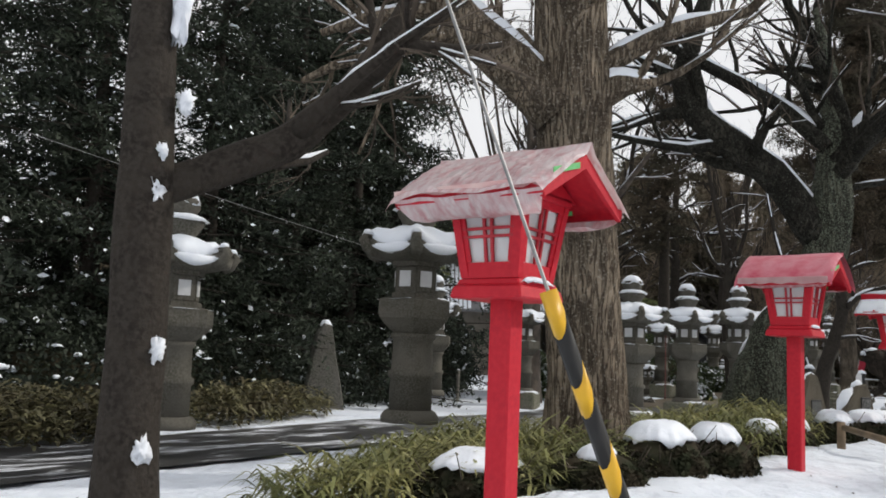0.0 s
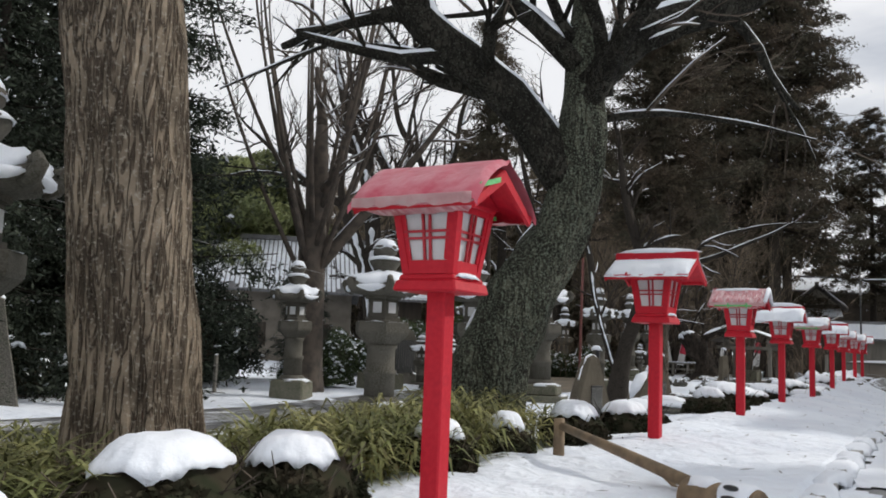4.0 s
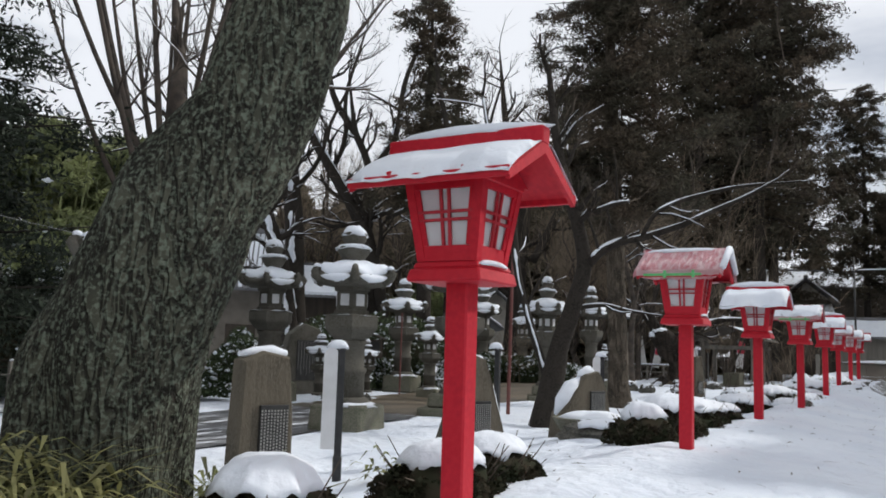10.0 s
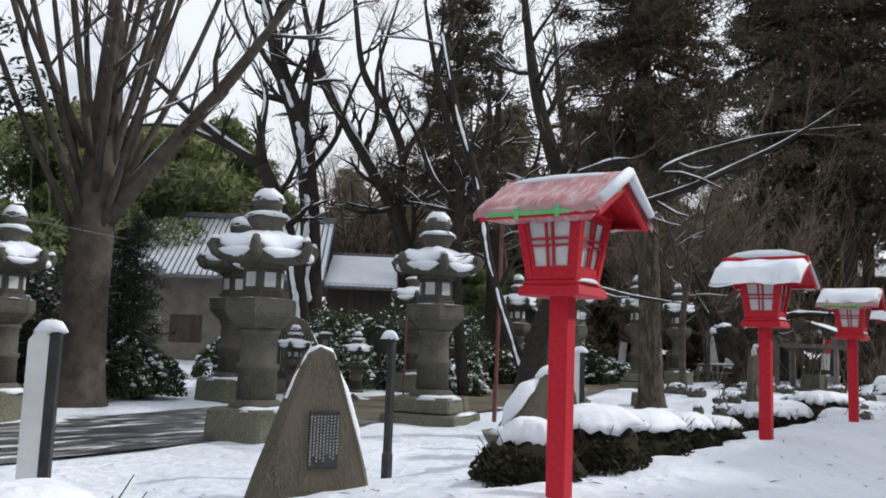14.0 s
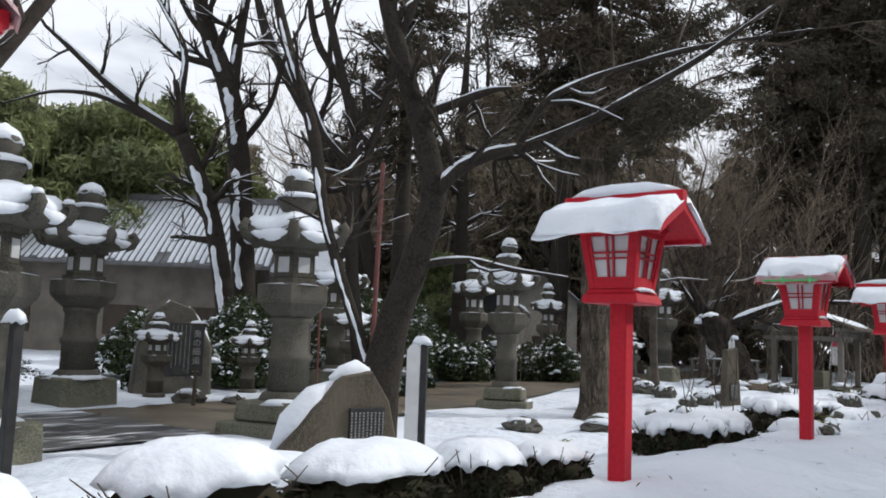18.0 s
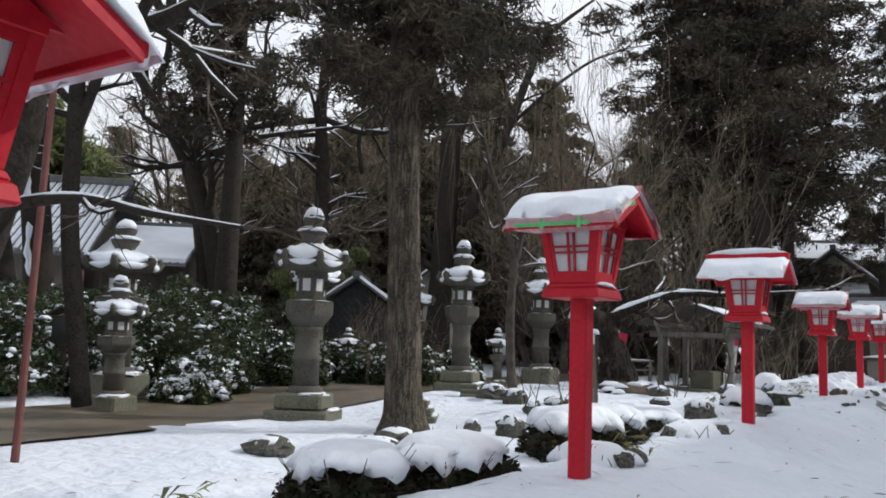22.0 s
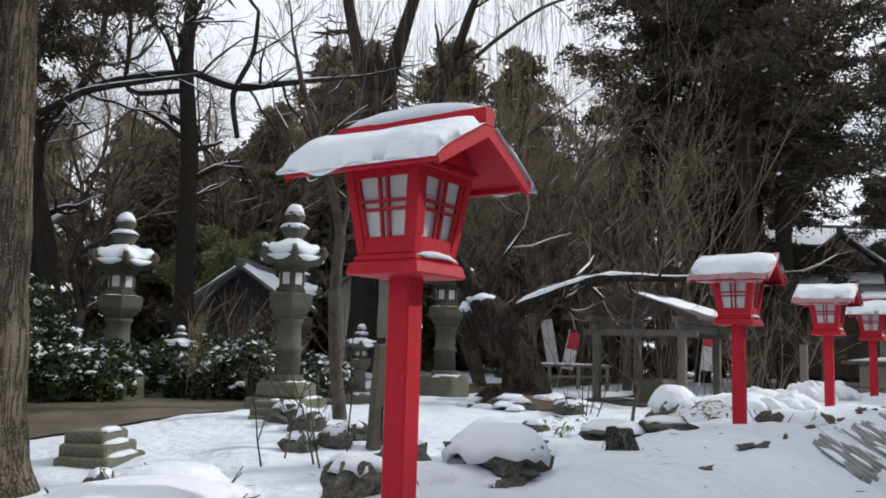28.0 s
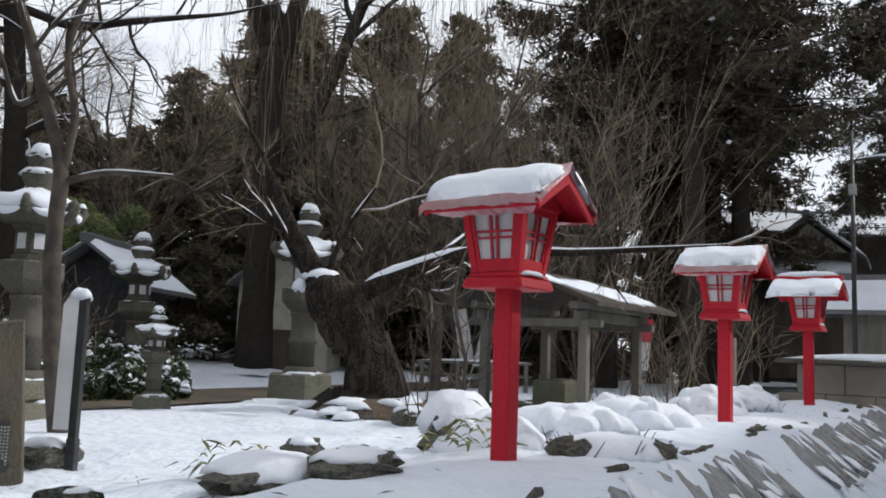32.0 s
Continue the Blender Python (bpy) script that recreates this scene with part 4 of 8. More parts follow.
# ---- stone lanterns ----
def stone_lantern(u, v, h, label, plinth=1, turn=0.0, snow=1.0, wide=1.0, group="stone lanterns along the drive"):
    """Plinth, turned shaft, flared platform, six-sided fire box, roof with curled corners, and finial; h: height in metres."""
    k = h / 4.5
    w = k * wide
    b = thing("stone_lantern", W(u, v, ground(u, v), turn), label, "stone lantern", group)
    z = -0.1
    if plinth > 1:
        part("plinth_step", Shape().box(-0.80 * w, -0.80 * w, z, 0.80 * w, 0.80 * w, 0.22 * k, 0.03), STONED, b)
        part("plinth_snow", Shape().cap((0.1, -0.72 * w, 0.22 * k), 0.6 * w, 0.12 * w, 0.05, 0.02, 16, 3, u, 0.3), SNOW, b, "", True)
        z = 0.22 * k + 0.001
    if plinth:
        part("plinth", Shape().box(-0.62 * w, -0.62 * w, z, 0.62 * w, 0.62 * w, 0.55 * k, 0.05, 0.95), STONED, b)
        part("plinth_snow", Shape().cap((0, -0.1 * w, 0.54 * k), 0.62 * w, 0.52 * w, 0.08 * k * snow, 0.06, 20, 4, u, 0.3), SNOW, b, "", True)
    s6 = math.pi / 6
    part("base", Shape().lathe([(0.46 * w, 0.5 * k), (0.47 * w, 0.58 * k), (0.42 * w, 0.66 * k), (0.36 * w, 0.70 * k)], 16), STONE, b, "", True)
    part("shaft", Shape().lathe([(0.34 * w, 0.70 * k), (0.335 * w, 1.18 * k), (0.375 * w, 1.21 * k), (0.375 * w, 1.29 * k), (0.325 * w, 1.32 * k), (0.315 * w, 1.78 * k), (0.36 * w, 1.82 * k), (0.36 * w, 1.89 * k)], 18), STONE, b, "", True)
    part("platform", Shape().lathe([(0.36 * w, 1.89 * k), (0.50 * w, 2.00 * k), (0.62 * w, 2.12 * k), (0.64 * w, 2.18 * k), (0.64 * w, 2.40 * k), (0.60 * w, 2.42 * k), (0.42 * w, 2.45 * k)], 6, s6), STONE, b)
    part("platform_snow", Shape().cap((0.0, 0.0, 2.42 * k), 0.60 * w, 0.58 * w, 0.03 * k, 0.02, 18, 3, u, 0.12), SNOW, b, "", True)
    part("fire_box", Shape().lathe([(0.42 * w, 2.45 * k), (0.42 * w, 2.52 * k), (0.36 * w, 2.53 * k), (0.36 * w, 2.94 * k), (0.43 * w, 2.95 * k), (0.44 * w, 3.02 * k)], 6, s6), STONE, b)
    for i in range(6):
        a = i * math.pi / 3
        ap = 0.36 * w * math.cos(math.pi / 6)
        c, s = math.cos(a), math.sin(a)
        for nm, m, hw, z0, z1, o in (("window_frame", STONE, 0.155 * w, 2.55 * k, 2.92 * k, 0.012), ("window", PANE, 0.10 * w, 2.62 * k, 2.87 * k, 0.024)):
            q = [(ap + o, -hw, z0), (ap + o, hw, z0), (ap + o, hw, z1), (ap + o, -hw, z1)]
            r = [(ap - 0.02, y, zz) for _, y, zz in q]
            part(nm, Shape().loft([[(x * c - y * s, x * s + y * c, zz) for x, y, zz in g] for g in (r, q)]), m, b)
    # roof with six curled corners
    rings = []
    n = 36
    for rr, zz, lift in ((0.40, 3.02, 0), (0.60, 3.05, 0.04), (0.80, 3.10, 0.14), (0.82, 3.18, 0.17), (0.70, 3.27, 0.08), (0.52, 3.37, 0.02), (0.36, 3.46, 0), (0.24, 3.52, 0)):
        ring = []
        for i in range(n):
            a = 2 * math.pi * i / n
            d = abs(((a - s6) % (math.pi / 3)) / (math.pi / 3) - 0.5) * 2       # 1 at the corners
            rad = rr * w * (1 + 0.13 * d ** 3 * (rr > 0.5))
            ring.append((rad * math.cos(a), rad * math.sin(a), (zz + lift * d ** 3) * k))
        rings.append(ring)
    part("roof", Shape().loft(rings), STONE, b, "", True)
    for i in range(6):
        a = i * math.pi / 3 + s6
        c, s = math.cos(a), math.sin(a)
        pts = [(0.74, 3.14), (0.88, 3.20), (0.96, 3.31), (0.90, 3.40), (0.82, 3.37), (0.83, 3.31)]
        part("curl", Shape().tube([(r * w * c, r * w * s, zz * k) for r, zz in pts], [x * w for x in (0.11, 0.10, 0.085, 0.07, 0.055, 0.04)], 7), STONE, b, "", True)
    if snow:
        sn = Shape()
        rings = []
        for q, zz in ((0.88, 3.24), (0.92, 3.30), (0.88, 3.37), (0.78, 3.43), (0.60, 3.51), (0.40, 3.58), (0.26, 3.61), (0.2, 3.60)):
            ring = []
            for i in range(n):
                a = 2 * math.pi * i / n
                d = abs(((a - s6) % (math.pi / 3)) / (math.pi / 3) - 0.5) * 2
                e = noise.noise(Vector((math.cos(a) * 2 + u, math.sin(a) * 2, v)))
                rad = q * 0.84 * w * (1 + (0.10 * d ** 2 - 0.06 * (1 - d) + 0.12 * e) * (q > 0.7))
                sag = -0.10 * (1 - d) * max(0.0, q - 0.8) * 4 + 0.08 * d ** 3 * (q > 0.7)
                ring.append((rad * math.cos(a), rad * math.sin(a), (zz + sag + 0.05 * e * snow) * k))
            rings.append(ring)
        part("roof_snow", sn.loft(rings), SNOW, b, "", True)
        for i in range(6):
            a = i * math.pi / 3 + s6 + 0.5235
            if noise.noise(Vector((u + i, v, 0))) > -0.32:
                arc = []
                for t in range(9):
                    f = t / 8 - 0.5
                    rr = 0.86 * w * math.cos(0.5235) / math.cos(f * 0.92) + 0.02 * w
                    arc.append((rr * math.cos(a + f * 0.92), rr * math.sin(a + f * 0.92), (3.17 + 0.26 * f * f + 0.015 * noise.noise(Vector((t * 0.8, u, i)))) * k))
                th = 0.075 * w
                part("eave_snow", Shape().tube(arc, [0.3 * th, 0.7 * th, th, 1.15 * th, 1.25 * th, 1.15 * th, th, 0.7 * th, 0.3 * th], 8, 0.25), SNOW, b, "", True)
        for i in range(6):
            a = i * math.pi / 3 + s6
            if noise.noise(Vector((u * 1.3 + i, v, 5))) > -0.15:
                part("curl_snow", Shape().cap((0.89 * w * math.cos(a), 0.89 * w * math.sin(a), 3.42 * k), 0.09 * w, 0.09 * w, 0.06 * k, 0.05, 10, 3, u + i, 0.2), SNOW, b, "", True)
    part("finial_base", Shape().lathe([(0.20 * w, 3.50 * k), (0.22 * w, 3.60 * k), (0.34 * w, 3.78 * k), (0.36 * w, 3.86 * k), (0.33 * w, 3.90 * k), (0.20 * w, 3.93 * k)], 12), STONE, b, "", True)
    part("finial_jewel", Shape().lathe([(0.17 * w, 3.93 * k), (0.26 * w, 4.05 * k), (0.27 * w, 4.18 * k), (0.19 * w, 4.27 * k), (0.08 * w, 4.32 * k), (0.02 * w, 4.35 * k)], 12), STONE, b, "", True)
    if snow:
        part("finial_snow", Shape().cap((0, 0, 3.88 * k), 0.41 * w, 0.41 * w, 0.10 * k, 0.06, 14, 4, u, 0.2), SNOW, b, "", True)
        part("finial_snow", Shape().cap((0, 0, 4.17 * k), 0.285 * w, 0.285 * w, 0.21 * k, 0.07, 14, 5, v, 0.15), SNOW, b, "", True)
    return b


BIG = "tall grey stone lantern with snow on its curled roof"
FAR = "grey stone lantern with snowy curled roof across the drive"
stone_lantern(10.25, 9.06, 4.55, "tall mossy stone lantern, snow on its curled roof", 0, 10)
stone_lantern(19.1, 16.0, 4.1, FAR, 0, 5, wide=0.9)
stone_lantern(19.97, 10.1, 4.1, BIG, 1, 12, wide=1.05)
stone_lantern(25.5, 17.1, 4.35, FAR, 1, 20, wide=0.9)
stone_lantern(27.45, 11.8, 4.7, BIG, 1, 8)
stone_lantern(33.22, 12.13, 5.2, "tall buff stone lantern on a broad stepped plinth", 2, 15)
stone_lantern(32.6, 18.6, 5.3, FAR, 1, 0, wide=0.95)
stone_lantern(42.08, 13.07, 4.9, "slender buff stone lantern with patchy snow on mossy plinth", 2, 25, 0.6, 0.8)
stone_lantern(41.7, 19.3, 4.7, FAR, 1, 10)
stone_lantern(50.5, 14.25, 4.85, "slender buff stone lantern on a snowy plinth", 2, 18, 0.8, 0.8)
stone_lantern(49.6, 19.6, 5.05, FAR, 1, 30, wide=0.85)
stone_lantern(58.5, 15.45, 5.2, BIG, 1, 5, wide=0.85)
stone_lantern(57.3, 20.8, 4.6, FAR, 1, 12, wide=0.85)
stone_lantern(6.8, 10.5, 3.9, "stone lantern behind the bamboo grass, snow on its roof", 0, 15)
SMALL = "small stone lantern with a snow cap"
stone_lantern(34.0, 17.6, 2.3, SMALL, 0, 0, wide=1.1, group="small stone lanterns")
stone_lantern(37.0, 17.9, 2.2, SMALL, 0, 20, wide=1.1, group="small stone lanterns")
stone_lantern(51.8, 19.9, 2.1, SMALL, 1, 12, wide=1.0, group="small stone lanterns")
stone_lantern(53.4, 14.55, 2.1, SMALL, 1, 12, wide=1.0, group="small stone lanterns")
stone_lantern(40.0, 17.0, 3.2, SMALL, 1, 12, wide=0.95, group="small stone lanterns")


# ---- trees ----
def grow(limbs, twigs, snow, p, d, r, length, depth, rnd, up=0.25, spread=0.55, thin=0.012, droop=0.0, kids=3, wav=0.22):
    """One bough and, from it, smaller ones; thick pieces go to limbs, thin ones to twigs, and snow lies on the flatter ones."""
    steps = max(3, int(length / 0.45))
    pts, rads = [p.copy()], [r]
    q, dd = p.copy(), d.copy()
    for i in range(steps):
        dd = dd + Vector((rnd.uniform(-1, 1), rnd.uniform(-1, 1), rnd.uniform(-1, 1))) * wav + Vector((0, 0, up * 0.22 - droop * i / steps * 0.5))
        dd.normalize()
        q = q + dd * (length / steps)
        pts.append(q.copy())
        rads.append(max(0.004, r * (1 - 0.62 * (i + 1) / steps)))
    (limbs if r > 0.03 else twigs).tube(pts, rads, 7 if r > 0.06 else (5 if r > 0.02 else 3), 0.12 if r > 0.08 else 0, caps=r > 0.03)
    if r > 0.020 and snow is not None:
        run, rr = [], []
        for i in range(len(pts)):
            a = (pts[min(i + 1, len(pts) - 1)] - pts[max(i - 1, 0)]).normalized()
            if abs(a.z) < 0.72 and rnd.random() < 0.86:
                run.append(pts[i] + (Vector((0, 0, 1)) - a * a.z).normalized() * (rads[i] * 0.72 + 0.006))
                rr.append(min(0.06, rads[i] * 0.62 + 0.005))
            elif len(run) > 1:
                rr[0] = rr[-1] = 0.006
                snow.tube(run, rr, 6)
                run, rr = [], []
            else:
                run, rr = [], []
        if len(run) > 1:
            rr[0] = rr[-1] = 0.006
            snow.tube(run, rr, 6)
    if depth <= 0:
        return
    n = kids if depth > 1 else kids + 1
    for i in range(n):
        k = 0.35 + 0.65 * (i + rnd.random() * 0.8) / n
        j = min(len(pts) - 2, int(k * (len(pts) - 1)))
        base = pts[j]
        a = (pts[j + 1] - pts[j]).normalized()
        side = a.orthogonal()
        side.rotate(Matrix.Rotation(rnd.uniform(0, 2 * math.pi), 3, a))
        nd = (a + side * spread * rnd.uniform(0.7, 1.4) + Vector((0, 0, up * 0.5))).normalized()
        grow(limbs, twigs, snow, base, nd, max(thin * 0.5, rads[j] * rnd.uniform(0.45, 0.68)), length * rnd.uniform(0.5, 0.75), depth - 1, rnd, up, spread, thin, droop, kids, wav)


def bare_tree(u, v, label, skeleton, bark, seed, depth=3, snowy=True, twigcol=None, trunk_n=14, name="bare_tree", at=None, kids=3, up=0.25, droop=0.0, length=2.2, spread=0.55, rough=0.14, wav=0.26, sub=4, furrow=0.0, cells=2.0, limb_bark=None, load=1.0, dens=0.42, lodged=()):
    """skeleton: polylines (u, v, z, radius); the first is the trunk, the rest main limbs, from all of which twigs grow."""
    rnd = random.Random(seed)
    b = thing(name, W(u, v, 0), label, "tree")
    limbs, twigs, snow = Shape(), Shape(), Shape() if snowy else None
    for k, line in enumerate(skeleton):
        pts, rads = [], []
        if line[-1][3] > 0.07 and (k > 0 or len(line) > 6):
            p, q = Vector(line[-2][:3]), Vector(line[-1][:3])
            d = (q - p).normalized()
            e = (d + Vector((rnd.uniform(-0.5, 0.5), rnd.uniform(-0.5, 0.5), 0.3))).normalized()
            line = line + [(*(q + d * 1.2), line[-1][3] * 0.62), (*(q + d * 1.2 + e * 1.6), line[-1][3] * 0.25)]
        for i in range(len(line) - 1):
            n_sub = sub if k == 0 else (4 if len(line) > 2 else 6)
            for s in range(n_sub):
                f = s / n_sub
                pts.append(Vector([line[i][c] + (line[i + 1][c] - line[i][c]) * f for c in range(3)]))
                rads.append(line[i][3] + (line[i + 1][3] - line[i][3]) * f)
        pts.append(Vector(line[-1][:3]))
        rads.append(line[-1][3])
        for _ in range(2):
            pts = [pts[0]] + [(pts[i - 1] + pts[i] * 2 + pts[i + 1]) / 4 for i in range(1, len(pts) - 1)] + [pts[-1]]
        pts = [p - Vector((u, v, 0)) for p in pts]
        t = Shape().tube(pts, rads, trunk_n if k == 0 else 10, rough, furrow=furrow if k == 0 else furrow * 0.6, cells=cells)
        part("trunk" if k == 0 else "limb", t, bark if k == 0 else limb_bark or bark, b, "", True)
        if snowy:
            run = []
            for i in range(1, len(pts)):
                a = (pts[i] - pts[i - 1]).normalized()
                if abs(a.z) < 0.88 and rads[i] < 0.335 and k > 0:
                    run.append((pts[i] + (Vector((0, 0, 1)) - a * a.z).normalized() * rads[i] * 0.78, max(0.012, min(0.15, rads[i] * (0.80 if rads[i] > 0.09 else 0.62))) * load * (0.85 + 0.55 * noise.noise(pts[i] * 2.0))))
            if len(run) > 2:
                snow.tube([q[0] for q in run], [0.01] + [q[1] for q in run[1:-1]] + [0.01], 7)
        if k in lodged:
            # snow caught on the weather side of a steep stem, in broken patches
            run = []
            for i in range(1, len(pts)):
                for f in (0.0, 0.2, 0.4, 0.6, 0.8):
                    p, r = pts[i - 1].lerp(pts[i], f), rads[i - 1] + (rads[i] - rads[i - 1]) * f
                    w = noise.noise(p * 0.8 + Vector((3.0 * k, 0, 0))) + 0.28 * noise.noise(p * 3.3)
                    if w > -0.14 and r > 0.03:
                        run.append((p + Vector((-0.80, -0.40 + 0.3 * noise.noise(p * 2.5), 0.1)).normalized() * r * 0.93, r * max(0.10, min(0.50, 0.26 + 0.45 * w + 0.16 * noise.noise(p * 9.0)))))
                    if run and (w <= -0.14 or (i == len(pts) - 1 and f == 0.8)):
                        if len(run) > 5:
                            snow.tube([q[0] for q in run], [0.008] + [q[1] for q in run[1:-1]] + [0.008], 7, 0.5)
                        run = []
        if depth >= 0:
            for i in range(len(pts)):
                if (k > 0 and i > 2 and rnd.random() < dens) or (k == 0 and pts[i].z > 4.5 and rnd.random() < 2.0 / sub) or i == len(pts) - 1:
                    a = (pts[i] - pts[i - 1]).normalized()
                    side = a.orthogonal()
                    side.rotate(Matrix.Rotation(rnd.uniform(0, 6.283), 3, a))
                    d = (a * (1.0 if i == len(pts) - 1 else 0.4) + side * (0.3 if i == len(pts) - 1 else 0.9) + Vector((0, 0, up))).normalized()
                    grow(limbs, twigs, snow, pts[i], d, rads[i] * rnd.uniform(0.4, 0.6) if i < len(pts) - 1 else rads[i], length * rnd.uniform(0.7, 1.2), depth, rnd, up, spread, 0.012, droop, kids, wav)
    if limbs.v:
        tagged(part("boughs", limbs, limb_bark or bark, b, "", True), kind="stuff")
    if twigs.v:
        tagged(part("twigs", twigs, twigcol or TWIG, b), kind="stuff")
    if snowy and snow.v:
        tagged(part("branch_snow", snow, SNOW, b, "snow lying along the branches", True), kind="stuff")
    return b


# ---- the trees of the place ----
bare_tree(9.8, 5.6, "thick straight tree with deeply furrowed brown bark", [
    [(9.8, 5.62, -0.5, 0.72), (9.8, 5.6, 0.1, 0.60), (9.75, 5.58, 0.9, 0.51), (9.56, 5.58, 2.2, 0.475), (9.26, 5.58, 4.3, 0.49), (9.0, 5.6, 7.0, 0.46), (9.0, 5.4, 9.5, 0.25)],
    [(8.97, 5.68, 4.4, 0.34), (8.53, 6.1, 5.0, 0.32), (8.07, 6.55, 5.5, 0.28), (7.62, 6.97, 6.2, 0.2)],
    [(9.17, 5.42, 4.5, 0.22), (9.43, 5.04, 4.8, 0.18), (9.7, 4.72, 4.83, 0.065)],
    [(9.2, 5.4, 4.9, 0.16), (9.9, 4.6, 5.6, 0.12), (10.6, 3.8, 5.9, 0.07)]],
    BARKB, 3, 2, True, trunk_n=110, rough=0.08, sub=22, furrow=0.07, cells=4.2)
T2 = bare_tree(15.9, 5.5, "leaning cherry tree with mossy grey bark and snowy boughs", [
    [(15.75, 5.70, -0.4, 0.78), (15.8, 5.52, 0.3, 0.62), (15.78, 5.36, 1.15, 0.55), (15.93, 4.98, 2.05, 0.475), (16.12, 4.56, 2.85, 0.41), (16.19, 4.32, 3.55, 0.385), (16.15, 4.22, 4.4, 0.36), (16.1, 4.2, 5.3, 0.27)],
    [(16.12, 4.45, 3.7, 0.33), (15.5, 5.05, 4.85, 0.29), (14.69, 6.16, 5.80, 0.26), (14.44, 6.42, 6.52, 0.22), (14.6, 6.15, 7.6, 0.17)],
    [(15.93, 4.23, 5.3, 0.16), (15.41, 4.94, 6.12, 0.13), (14.57, 6.14, 6.91, 0.10)],
    [(16.2, 3.95, 4.9, 0.17), (16.02, 3.97, 5.97, 0.13), (15.58, 4.43, 7.18, 0.09)],
    [(16.05, 4.15, 5.0, 0.27), (16.39, 3.32, 5.95, 0.25), (17.12, 2.1, 6.30, 0.20), (17.5, 1.26, 7.33, 0.13)],
    [(16.3, 4.1, 4.6, 0.07), (16.9, 3.3, 4.8, 0.045), (17.9, 2.2, 4.75, 0.03), (18.6, 1.4, 4.6, 0.015)]],
    BARKG, 5, 2, True, trunk_n=90, rough=0.16, sub=16, furrow=0.035, cells=4.0, limb_bark=BARKH)
for k, (z0, z1, w) in enumerate(((1.35, 1.75, 0.035), (1.85, 2.35, 0.05), (2.5, 2.95, 0.045), (0.5, 0.8, 0.04))):
    run = []
    for i in range(7):
        z = z0 + (z1 - z0) * i / 6
        c = (lerp(z, (0.3, 1.15, 2.05, 2.85, 3.55), (15.8, 15.78, 15.93, 16.12, 16.19)), lerp(z, (0.3, 1.15, 2.05, 2.85, 3.55), (5.52, 5.36, 4.98, 4.56, 4.32)), lerp(z, (0.3, 1.15, 2.05, 2.85, 3.55), (0.62, 0.55, 0.475, 0.41, 0.385)))
        run.append((c[0] - 15.9 - 0.1, c[1] - 5.5 + 0.94 * c[2], z + 0.3 * c[2]))
    part("snow_patch", Shape().tube(run, [0.01, w * 0.8, w, w * 1.1, w * 0.9, w * 0.7, 0.01], 8, 0.4), SNOW, T2, "", True)
bare_tree(32.0, 8.9, "dark cherry tree with snow along its spreading boughs", [
    [(32, 8.95, -0.8, 0.5), (32, 8.9, -0.35, 0.4), (32.12, 8.68, 1.44, 0.245), (32.25, 8.33, 2.45, 0.219), (32.34, 8.03, 3.5, 0.201), (32.13, 8.14, 4.41, 0.166), (31.89, 8.3, 5.23, 0.149), (31.62, 8.49, 6.17, 0.131), (31.41, 8.59, 7.12, 0.105), (31.18, 8.66, 8.42, 0.066)],
    [(32.19, 7.89, 3.57, 0.103), (32.36, 7.6, 3.93, 0.099), (32.63, 7.22, 4.17, 0.09), (32.91, 6.84, 4.25, 0.086), (33.08, 5.74, 4.6, 0.07), (33.17, 4.91, 4.98, 0.056), (33.16, 4.21, 5.24, 0.043), (33.16, 3.49, 5.64, 0.022)],
    [(32.53, 6.7, 4.14, 0.054), (32.68, 6.37, 4.89, 0.054), (33.1, 5.77, 5.25, 0.05), (33.54, 4.65, 5.57, 0.041), (33.73, 3.9, 5.64, 0.032), (33.98, 2.92, 5.69, 0.015)],
    [(32.06, 8.17, 4.75, 0.087), (32.33, 7.79, 4.93, 0.079), (32.66, 7.33, 5.18, 0.061), (32.87, 7.05, 5.24, 0.017)],
    [(32.18, 8.5, 1.96, 0.079), (32.3, 8.26, 2.47, 0.066), (32.75, 7.67, 2.58, 0.052), (33.17, 7.16, 2.43, 0.039), (33.72, 6.47, 2.35, 0.017)],
    [(32.15, 8.95, 0.6, 0.115), (31.82, 9.19, 1.63, 0.097), (31.59, 9.35, 2.41, 0.088), (31.35, 9.51, 3.28, 0.088), (31.16, 9.55, 4.41, 0.101), (30.84, 9.78, 5.45, 0.093), (30.57, 9.95, 6.49, 0.075), (30.3, 10.08, 7.71, 0.04)]],
    BARKD, 11, 2, True, length=1.2, wav=0.3, dens=0.3, lodged=(5,))
# a fountain-shaped tree, with many straight rising boughs from one short trunk
fu, fv = 28.2, 18.8
fan = [[(fu, fv, -0.7, 0.75), (fu, fv, 0.0, 0.60), (fu, fv, 2.2, 0.52), (fu + 0.05, fv, 4.4, 0.48), (fu + 0.1, fv - 0.1, 6.4, 0.36), (fu + 0.1, fv - 0.1, 9.0, 0.2)]]
for i in range(17):
    a, t = i * 2.4, 0.25 + 0.42 * ((i * 7) % 10) / 10
    r0 = 0.34
    z0 = 3.4 + 0.17 * i
    fan.append([(fu + r0 * math.cos(a), fv + r0 * math.sin(a), z0, 0.10), (fu + (r0 + 3.2 * t) * math.cos(a), fv + (r0 + 3.2 * t) * math.sin(a), z0 + 3.4, 0.075),
                (fu + (r0 + 6.2 * t) * math.cos(a), fv + (r0 + 6.2 * t) * math.sin(a), z0 + 7.6, 0.042), (fu + (r0 + 7.2 * t) * math.cos(a), fv + (r0 + 7.2 * t) * math.sin(a), z0 + 10.5, 0.025)])
